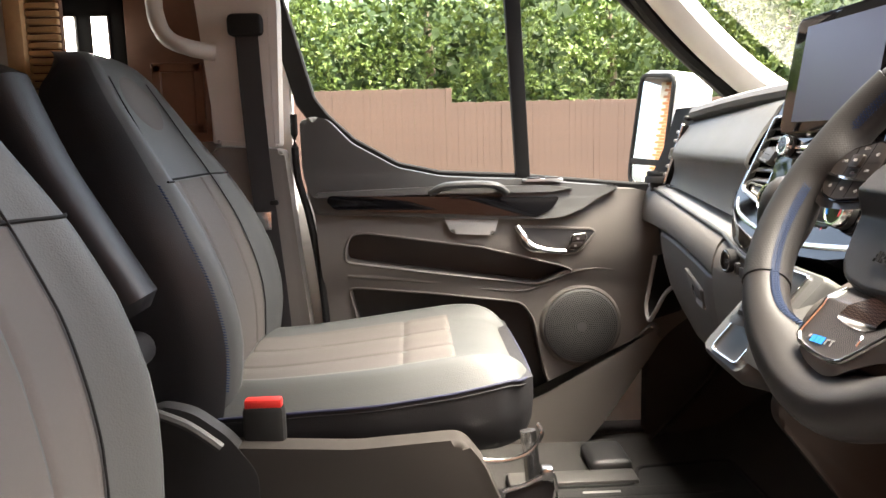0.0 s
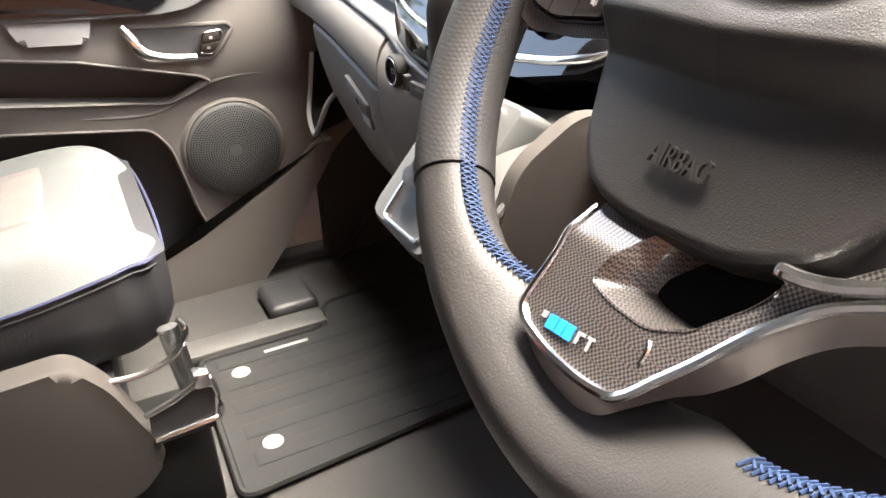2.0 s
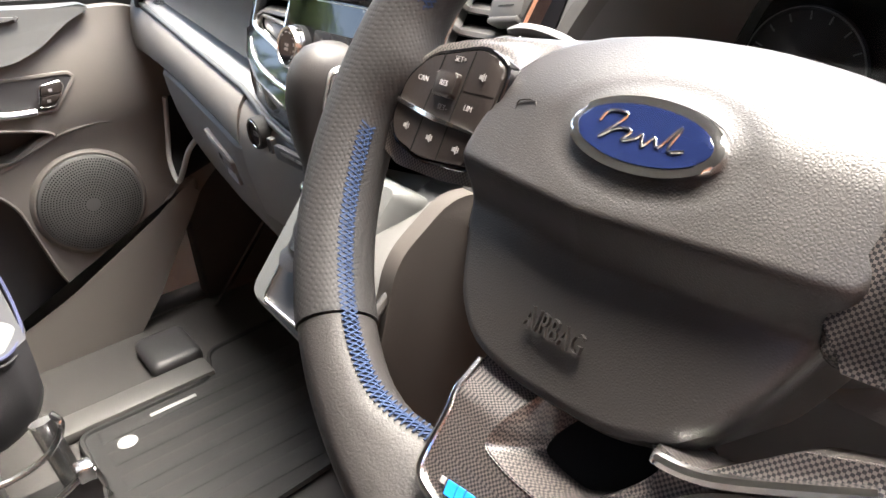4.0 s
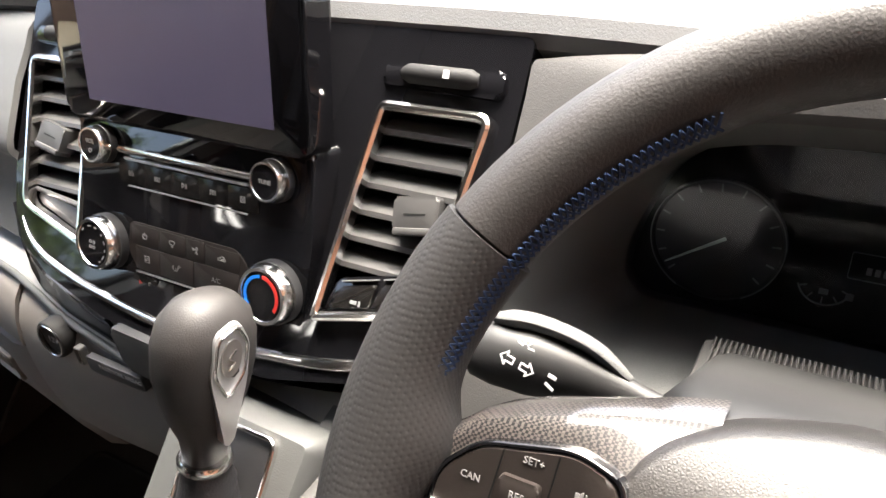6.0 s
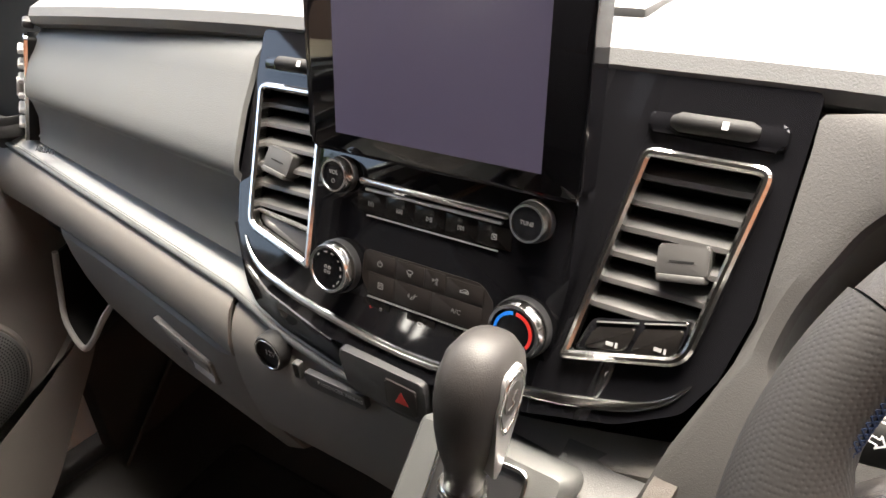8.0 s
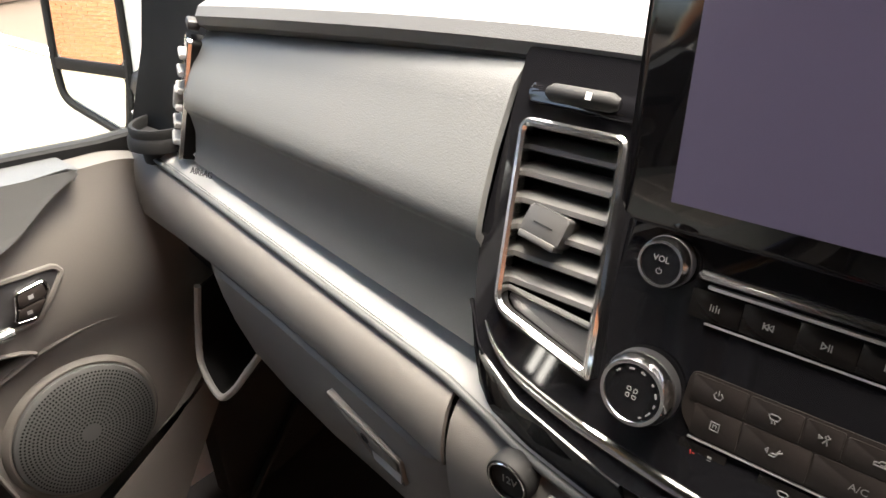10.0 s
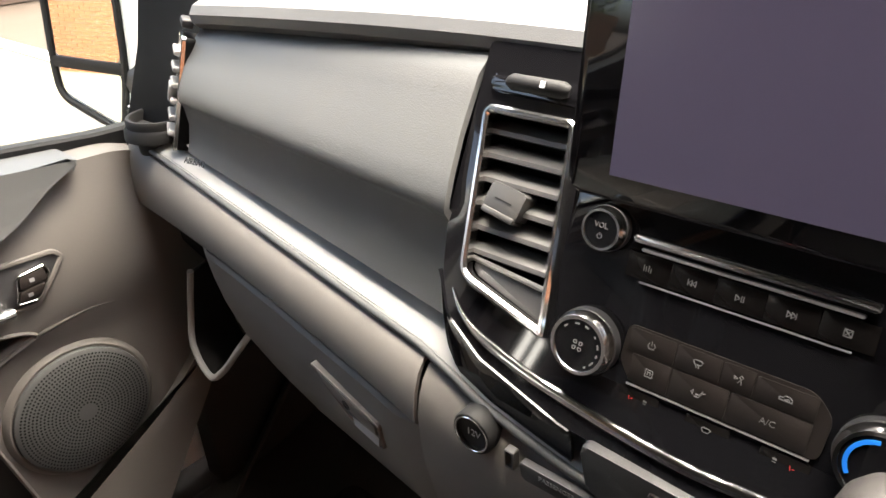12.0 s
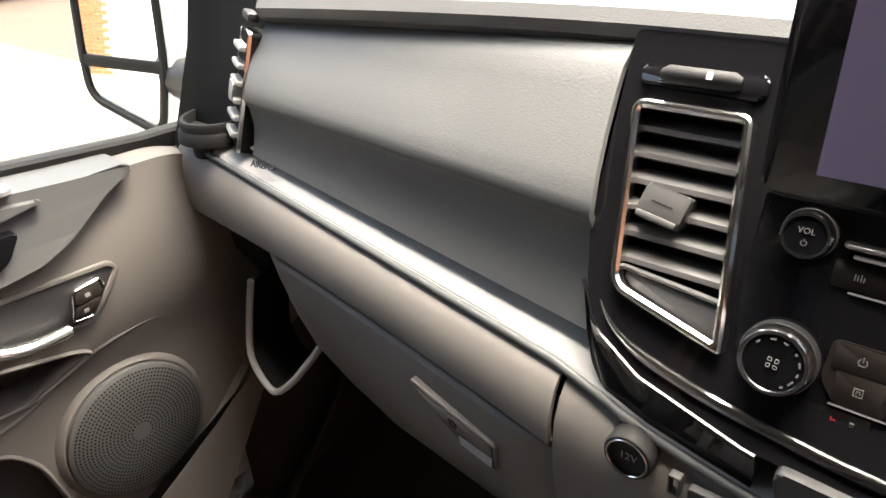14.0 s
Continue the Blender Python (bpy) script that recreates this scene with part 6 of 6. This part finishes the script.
def carbon():
    """Woven carbon look: a fine over-and-under check under lacquer."""
    m = bpy.data.materials.new("lacquered carbon weave")
    m.use_nodes = True
    nt = m.node_tree
    b = nt.nodes["Principled BSDF"]
    b.inputs["Roughness"].default_value = 0.45
    b.inputs["Specular IOR Level"].default_value = 0.3
    b.inputs["Coat Weight"].default_value = 0.8
    b.inputs["Coat Roughness"].default_value = 0.05
    co = nt.nodes.new("ShaderNodeTexCoord")
    mp = nt.nodes.new("ShaderNodeMapping")
    mp.inputs["Rotation"].default_value = (0.0, radians(-28.8), 0.0)
    ck = nt.nodes.new("ShaderNodeTexChecker")
    ck.inputs["Scale"].default_value = 900
    ck.inputs[1].default_value = (0.006, 0.006, 0.007, 1)
    ck.inputs[2].default_value = (0.072, 0.063, 0.058, 1)
    nt.links.new(co.outputs["Object"], mp.inputs[0])
    nt.links.new(mp.outputs[0], ck.inputs[0])
    nt.links.new(ck.outputs[0], b.inputs["Base Color"])
    return m


M_CARBON = carbon()
steering_wheel()


# ---- seats ----
CUSHION_W = [(-0.90, 0.88), (-0.6, 1.0), (-0.46, 0.985), (-0.39, 0.95), (-0.35, 0.88), (-0.326, 0.78)]
BACK_W = [(0.70, 0.92), (0.95, 1.0), (1.08, 0.99), (1.17, 0.90), (1.24, 0.78), (1.31, 0.69), (1.36, 0.60), (1.39, 0.48), (1.405, 0.34), (1.412, 0.2)]
BACK_B = [(0.7, 0.5), (0.86, 0.9), (1.0, 1.0), (1.15, 0.8), (1.24, 0.45), (1.33, 0.2), (1.42, 0.0)]


def seat(name, y0, y1, label, fwd=0.0, upright=0.0):
    """Seat with bolstered cushion and reclined back, between y0 and y1."""
    s = thing(name, (-0.6, (y0 + y1) / 2, 0.46), label, "seat")
    c, h = (y0 + y1) / 2, (y1 - y0) / 2
    # cushion: rings along x, from the back to the rounded front; x, top, bottom, height of the piping
    prof = [(-0.92, 0.786, 0.70), (-0.84, 0.784, 0.695), (-0.74, 0.790, 0.69), (-0.62, 0.802, 0.69), (-0.52, 0.814, 0.688), (-0.45, 0.822, 0.686), (-0.40, 0.822, 0.686), (-0.365, 0.812, 0.69), (-0.340, 0.792, 0.70), (-0.326, 0.770, 0.72)]
    prof = [tuple(p) for p in smooth_path(prof, 4)]
    pipe = lambda x: table([(-0.92, 0.748), (-0.755, 0.762), (-0.62, 0.774), (-0.47, 0.792), (-0.38, 0.806), (-0.326, 0.800)], x)

    def crown(t):
        return 0.022 * math.exp(-((abs(t) - 0.80) / 0.15) ** 2)

    def ring(x, zt, zb, hw):
        r = []
        for k in range(45):
            t = -1 + 2 * k / 44
            e = max(0.0, (abs(t) - 0.80) / 0.20)
            r.append((x, c + t * hw, lerp(zt + crown(t), min(zt, pipe(x)) - 0.004, e * e)))
        for k in range(9):
            t = 1 - 2 * k / 8
            r.append((x, c + t * (hw - 0.01), zb))
        return r
    rows = [ring(x, zt, zb, h * table(CUSHION_W, x)) for x, zt, zb in prof]
    part("cushion", loft(rows), M_SEATL, s, "grey leather seat cushion")
    # suede middle panel with seams
    grid = []
    for x in np.linspace(-0.90, -0.462, 70):
        zt = table([(a, b) for a, b, _ in prof], x)
        row = []
        for k in range(97):
            t = -0.64 + 1.28 * k / 96
            seam = 0.005 * (math.exp(-((x + 0.562) / 0.006) ** 2) + math.exp(-((abs(t) - 0.22) / 0.016) ** 2) * (1 if x < -0.566 or t < 0 else 0.6))
            edge = min(1.0, (0.64 - abs(t)) / 0.03, (-0.462 - x) / 0.008)
            puff = 0.004 * math.cos(t * math.pi / 0.44) ** 2
            row.append((x, c + t * h, zt + crown(t) + 0.0045 * edge ** 0.5 - seam + puff * edge))
        grid.append(row)
    part("cushion_panel", sheet(grid, 0.006), M_SUEDE, s, "brown-grey suede centre panel")
    # seam and piping along the lower edge, then the dark side
    side = [(x + 0.002, c - h * table(CUSHION_W, x) - 0.002, pipe(x)) for x, zt, zb in prof if x < -0.345]
    front = [(-0.327, c - h * 0.70, 0.796), (-0.320, c - h * 0.4, 0.790), (-0.318, c, 0.788), (-0.320, c + h * 0.4, 0.790), (-0.327, c + h * 0.70, 0.796)]
    line = smooth_path(side[::3] + front + [(x, 2 * c - y, z) for x, y, z in side[::-3]], 4)
    part("piping", tube(line, 0.0026, 6), M_THREAD2, s, "dark blue piping")
    part("lower_piping", tube([p + Vector((0.001, -0.0008 if p.y < c else 0.0008, -0.009)) for p in line], 0.0016, 6), M_SEATB, s)
    skirt = []
    for x, zt, zb in prof:
        hw = h * table(CUSHION_W, x)
        z1 = pipe(x)
        skirt.append([(x + 0.001, c - hw - 0.0015, z1), (x + 0.001, c - hw - 0.005, lerp(z1, zb, 0.45)), (x, c - hw + 0.002, zb + 0.01), (x, c - hw + 0.02, zb - 0.012),
                      (x, c + hw - 0.02, zb - 0.012), (x, c + hw - 0.002, zb + 0.01), (x + 0.001, c + hw + 0.005, lerp(z1, zb, 0.45)), (x + 0.001, c + hw + 0.0015, z1)])
    part("cushion_side", loft(skirt), M_SEATB, s, "black leather cushion side")
    # back: height, front face, depth
    bp = [(0.70, -0.900, 0.12), (0.80, -0.888, 0.13), (0.92, -0.890, 0.14), (1.05, -0.928, 0.14), (1.16, -0.980, 0.13), (1.24, -1.022, 0.12), (1.31, -1.060, 0.11), (1.355, -1.084, 0.10), (1.38, -1.100, 0.085), (1.398, -1.118, 0.06), (1.408, -1.135, 0.035), (1.412, -1.15, 0.015)]
    bp = [(p[0], p[1] + fwd + max(0.0, p[0] - 0.9) * upright, p[2]) for p in smooth_path(bp, 3)]
    face = [(a, b) for a, b, _ in bp]

    def bulge(t, z):
        return 0.045 * math.exp(-((abs(t) - 0.80) / 0.14) ** 2) * table(BACK_B, z)
    rows = []
    for z, xf, th in bp:
        hw = h * table(BACK_W, z)
        r = []
        for k in range(49):
            t = -1 + 2 * k / 48
            drop = 0.055 * max(0, (abs(t) - 0.84) / 0.16) ** 2
            r.append((xf + bulge(t, z) - drop, c + t * hw, z))
        for k in range(9):
            t = 1 - 2 * k / 8
            r.append((xf - th, c + t * hw * 0.94, z - 0.03))
        rows.append(r)
    part("backrest", loft(rows), M_SEATL, s, "grey leather backrest with built-in headrest")
    # dark outer faces of the backrest
    for e in (-1, 1):
        side = []
        for z, xf, th in bp[:-6]:
            hw = h * table(BACK_W, z)
            side.append([(xf + bulge(0.90, z) - 0.007, c + e * (hw * 0.925 + 0.002), z), (xf - 0.012, c + e * (hw * 0.985 + 0.003), z), (xf - 0.05, c + e * (hw + 0.004), z), (xf - th, c + e * (hw * 0.95 + 0.004), z - 0.03)])
        part("back_side", sheet(side, 0.002), M_SEATB, s, "black leather backrest side")
    # suede panel of the back and, above the cross seam, the headrest's oval inset
    grid = []
    for z in np.linspace(0.80, 1.166, 24):
        xf = table(face, z)
        hw = h * table(BACK_W, z)
        row = []
        for k in range(73):
            t = -0.60 + 1.20 * k / 72
            seam = 0.006 * math.exp(-((abs(t) - 0.30) / 0.018) ** 2)
            edge = min(1.0, (0.60 - abs(t)) / 0.03)
            row.append((xf + bulge(t, z) + 0.0045 * edge - seam, c + t * hw, z))
        grid.append(row)
    part("back_panel", sheet(grid), M_SUEDE, s, "brown-grey suede back panel")
    grid = []
    for q in np.linspace(0.0, 1.0, 8):
        grid.append([(table(face, 1.315 + q * 0.052 * math.sin(a)) + bulge(q * 0.5 * math.cos(a), 1.31) + 0.003 * (1 - q ** 4) + 0.0005, c + q * 0.30 * h * math.cos(a), 1.315 + q * 0.052 * math.sin(a)) for a in np.linspace(0, 2 * math.pi, 29)])
    part("headrest_inset", sheet(grid), M_SUEDE, s, "oval suede headrest inset")
    xs = lambda t: table(face, 1.170) + bulge(t, 1.17)
    part("cross_seam", tube([(xs(t) + 0.001, c + t * h * table(BACK_W, 1.17), 1.170) for t in np.linspace(-0.86, 0.86, 30)], 0.0022, 6), M_BLACK, s)
    for e in (-1, 1):
        bm = []
        for z in np.linspace(0.80, 1.165, 74):
            p = Vector((table(face, z) + bulge(0.9, z) - 0.010, c + e * h * table(BACK_W, z) * 0.915, z))
            bm.append(tube([p + Vector((0.006, -e * 0.004, -0.002)), p + Vector((-0.002, e * 0.004, 0.002))], 0.0011, 5))
        part("stitching", merge(*bm), M_THREAD, s, "blue zigzag stitching")
        part("bolster_seam", tube([(table(face, z) + bulge(0.62, z) + 0.001, c + e * h * table(BACK_W, z) * 0.60, z) for z in np.linspace(0.80, 1.36, 40)], 0.0014, 5), M_BLACK, s)
    return s


M_THREAD2 = mat("dark blue piping", (0.017, 0.020, 0.050), 0.6)
p_seat = seat("front_seat", 0.270, 0.800, "grey leather passenger seat with suede panels and blue stitching")
d_seat = seat("front_seat", -0.715, -0.195, "grey leather driver's seat with suede panels and blue stitching", 0.05, 0.16)


def seat_fittings():
    # seat base under the passenger seat: box cover, steel frame
    b = thing("seat_pedestal", (-0.6, 0.5, 0.46), "black plastic and steel base of the passenger seat", "seat base")
    part("pedestal", rbox(-0.80, -0.42, 0.26, 0.76, 0.455, 0.66, 0.015), M_DARK, b)
    Y = 0.185
    o = rounded([(-0.86, 0.745), (-0.64, 0.733), (-0.465, 0.744), (-0.43, 0.70), (-0.382, 0.578), (-0.424, 0.532), (-0.567, 0.514), (-0.86, 0.49)], 0.02)
    cov = mv(plate(o, 0.0, 0.045, 0.012, 3), door_frame(Y + 0.045))
    part("side_cover", cov, M_CHEEK, b, "black moulded side cover")
    hump = rounded([(-1.02, 0.60), (-1.0, 0.79), (-0.955, 0.822), (-0.90, 0.808), (-0.845, 0.765), (-0.80, 0.70), (-0.80, 0.55)], 0.02)
    part("hinge_cover", mv(plate(hump, 0.0, 0.03, 0.008, 3), door_frame(Y + 0.028)), M_DARK, b, "dark moulded cover of the backrest hinge")
    part("recline_lever", tube(smooth_path([(-0.95, 0.165, 0.815), (-0.90, 0.16, 0.795), (-0.85, 0.158, 0.757)], 4), 0.008, 8), M_DASH, b, "grey recline lever")
    part("steel_post", tube([(-0.347, 0.25, 0.728), (-0.343, 0.25, 0.69), (-0.336, 0.25, 0.615)], 0.009, 10, flat=1.6, up=(1, 0, 0)), M_STEEL, b)
    part("slide_bar", tube(smooth_path([(-0.335, 0.225, 0.75), (-0.328, 0.22, 0.735), (-0.338, 0.22, 0.713), (-0.36, 0.22, 0.696), (-0.394, 0.22, 0.688), (-0.43, 0.22, 0.69)], 4), 0.0042, 8), M_STEEL, b, "bent steel slide lever")
    part("bracket_plate", mv(plate([(-0.40, 0.60), (-0.32, 0.60), (-0.312, 0.66), (-0.33, 0.668), (-0.395, 0.645)], 0.0, 0.004), door_frame(0.19)), M_DARK, b)
    part("bracket", tube(smooth_path([(-0.40, 0.183, 0.650), (-0.36, 0.183, 0.662), (-0.322, 0.183, 0.680), (-0.312, 0.183, 0.664), (-0.310, 0.183, 0.62), (-0.33, 0.183, 0.615), (-0.395, 0.183, 0.610)], 3), 0.004, 8), M_STEEL, b, "bright bent bracket edge")
    part("bracket_block", rbox(-0.335, -0.315, 0.178, 0.20, 0.668, 0.69, 0.003), M_STEEL, b)
    # near-black box added for the shade under the seat's front
    part("foot_shade_box", rbox(-0.46, -0.325, 0.195, 0.30, 0.455, 0.60, 0.008), M_VOID, b)
    db = thing("seat_pedestal", (-0.6, -0.45, 0.46), "black plastic base of the driver's seat", "seat base")
    part("pedestal", rbox(-0.80, -0.42, -0.68, -0.22, 0.455, 0.70, 0.015), M_DARK, db)
    # folded armrest beside the passenger's backrest
    a = thing("armrest", (-0.9, 0.2, 0.9), "dark leather armrest folded up beside the passenger seat", "armrest")
    axis = smooth_path([(-1.175, 0.205, 1.35), (-1.115, 0.205, 1.20), (-1.05, 0.205, 1.08), (-0.985, 0.205, 0.965)], 5)
    rings = []
    for i, p in enumerate(axis):
        k = min(1.0, 0.55 + 0.5 * min(i, len(axis) - 1 - i))
        w, d = 0.042 * k, 0.048 * k
        t = (axis[min(i + 1, len(axis) - 1)] - axis[max(i - 1, 0)]).normalized()
        n = Vector((t.z, 0, -t.x))
        rings.append([p + n * d * math.copysign(abs(math.cos(q)) ** 0.6, math.cos(q)) + Vector((0, w * math.copysign(abs(math.sin(q)) ** 0.6, math.sin(q)), 0)) for q in np.linspace(0, 2 * math.pi, 24, endpoint=False)])
    part("pad", loft(rings), M_SEATB, a)
    part("hinge", tube([(-1.0, 0.165, 0.90), (-1.0, 0.245, 0.90)], 0.03, 16), M_DARK, a, "round plastic hinge cover")
    for dy in (-0.030, 0.030):
        part("seam", tube([r[0].lerp(r[12], 0.06) + Vector((0.001, dy, 0.001)) for r in rings[2:-2]], 0.0016, 6), M_BLACK, a)
    # buckle
    k = thing("seat_buckle", (-0.79, 0.235, 0.72), "black belt buckle with a red button", "buckle")
    part("case", rbox(-0.830, -0.760, 0.215, 0.245, 0.66, 0.800, 0.010), M_BLACK, k)
    part("button", rbox(-0.826, -0.764, 0.219, 0.241, 0.793, 0.812, 0.005), M_RED, k, "red release button")
    # belt on the pillar
    e = thing("seat_belt", (-0.93, 0.79, 1.1), "black seat belt hanging from the pillar", "seat belt")
    web = [[Vector((x, 0.785 + 0.004 * math.sin(z * 30), z)) + Vector((dx, 0, 0)) for dx in (-0.026, 0.0, 0.026)] for x, z in ((-0.905, 1.50), (-0.9, 1.35), (-0.892, 1.2), (-0.882, 1.05), (-0.87, 0.9), (-0.86, 0.75))]
    part("webbing", sheet(web, 0.0025), M_BELT, e)
    part("anchor", rbox(-0.945, -0.865, 0.765, 0.80, 1.475, 1.525, 0.012), M_BLACK, e)
    part("tongue", rbox(-0.905, -0.868, 0.772, 0.782, 1.03, 1.075, 0.003), M_STEEL, e)
    part("stop", rbox(-0.872, -0.852, 0.778, 0.79, 1.088, 1.10, 0.003), M_BLACK, e)


seat_fittings()


# ---- floor mat and footwell ----
def footwell():
    m = thing("floor_mat", (-0.1, 0.4, 0.455), "black ribbed floor mat with two round fasteners", "floor mat")
    o = rounded([(-0.305, 0.186), (0.10, 0.215), (0.20, 0.30), (0.20, 0.66), (-0.03, 0.64), (-0.06, 0.555), (-0.297, 0.555)], 0.025)
    part("mat", plate(o, 0.456, 0.463, 0.002), M_MAT, m)
    part("binding", tube([(u, v, 0.462) for u, v in o], 0.006, 6, loop=True), M_BLACK, m)
    for k in range(5):
        y = 0.235 + k * 0.068
        rows = []
        for x in (-0.272, -0.268, -0.262, 0.112, 0.118, 0.122):
            e = 0.3 if x in (-0.272, 0.122) else 0.8 if x in (-0.268, 0.118) else 1.0
            rows.append([(x, y + 0.0205 - 0.0205 * math.cos(q), 0.4625 + 0.0042 * e * math.sin(q) ** 0.7) for q in np.linspace(0, math.pi, 9)])
        part("rib", sheet(rows), M_MAT, m)
    for y in (0.276, 0.482):
        part("fastener", mv(lathe([(0.0165, 0.0), (0.0165, 0.003), (0.014, 0.005), (0.006, 0.0055), (0.005, 0.004), (0.001, 0.004)], 20), Matrix.Translation((-0.237, y, 0.464))), M_GREYPRINT, m, "round grey fastener")
    part("tag", rbox(-0.185, -0.10, 0.518, 0.528, 0.464, 0.467, 0.001, 1), M_GREYPRINT, m)
    solo("sill_step", rbox(-0.34, -0.045, 0.560, 0.622, 0.45, 0.474, 0.008), M_KNEE, "grey plastic step edge beside the mat", "trim", kind="structure")
    solo("sill_block", rbox(-0.14, -0.04, 0.624, 0.75, 0.45, 0.488, 0.016, 3), M_DARK, "grey plastic block at the end of the step", "trim", kind="structure")
    solo("footwell_lining", sheet([[(0.05, 0.80, 0.46), (0.2, 0.80, 0.62), (0.35, 0.80, 0.9)], [(0.10, 0.845, 0.46), (0.25, 0.845, 0.62), (0.4, 0.84, 0.9)]], 0.005), M_CARPET, "carpeted footwell side", "trim", kind="structure")


footwell()


# ---- camper fittings behind the seats ----
def camper():
    c = thing("cabinet", (-1.6, 0.7, 0.46), "walnut camper cabinet with pale wood edges", "cabinet")
    part("body", rbox(-2.6, -1.12, 0.42, 0.855, 0.455, 1.24, 0.01), M_WOOD, c)
    part("side_panel", rbox(-1.195, -1.0, 0.835, 0.86, 1.24, 1.86, 0.004), M_WOOD, c)
    fp = door_frame(0.836)
    part("inset_frame", mv(frame_plate(rect(-1.14, -1.02, 1.26, 1.425, 0.006), 0.022, 0.0, 0.010, 0.002), fp), M_WOOD, c)
    part("cover_strip", rbox(-1.005, -0.985, 0.82, 0.86, 1.235, 1.86, 0.004), M_PILLAR, c, "cream cover strip")
    part("blind", rbox(-1.42, -1.197, 0.84, 0.858, 1.24, 1.86, 0.004), M_VOID, c, "black window blind")
    t = thing("tambour_cupboard", (-1.3, 0.5, 1.24), "pale wood cupboard with a slatted roller front", "cupboard")
    part("frame", rbox(-1.290, -1.256, 0.49, 0.54, 1.24, 1.87, 0.004), M_PINE, t)
    part("back", rbox(-1.256, -1.195, 0.515, 0.53, 1.24, 1.87, 0.003), M_WOOD, t)
    for k in range(42):
        z = 1.245 + k * 0.0146
        part("slat", rbox(-1.256, -1.196, 0.503, 0.516, z, z + 0.0112, 0.002, 1), M_PINE, t)
    for x in (-1.325, -1.25):
        lamp = thing("strip_light", (x, 0.83, 1.47), "lit white vertical strip light on the dark blind", "lamp", "strip lights")
        part("housing", rbox(x - 0.02, x + 0.02, 0.832, 0.842, 1.41, 1.535, 0.002), M_SILVER, lamp)
        part("diffuser", rbox(x - 0.017, x + 0.017, 0.828, 0.833, 1.414, 1.531, 0.0015), glow("lit diffuser", (1.0, 0.98, 0.94), 2.0), lamp)
    g = thing("grab_handle", (-1.0, 0.78, 1.45), "cream plastic grab handle on the pillar", "handle")
    h = smooth_path([(-1.11, 0.80, 1.62), (-1.105, 0.785, 1.53), (-1.08, 0.77, 1.475), (-1.03, 0.765, 1.45), (-0.975, 0.78, 1.44)], 5)
    part("bar", tube(h, 0.019, 10), M_PILLAR, g)


camper()
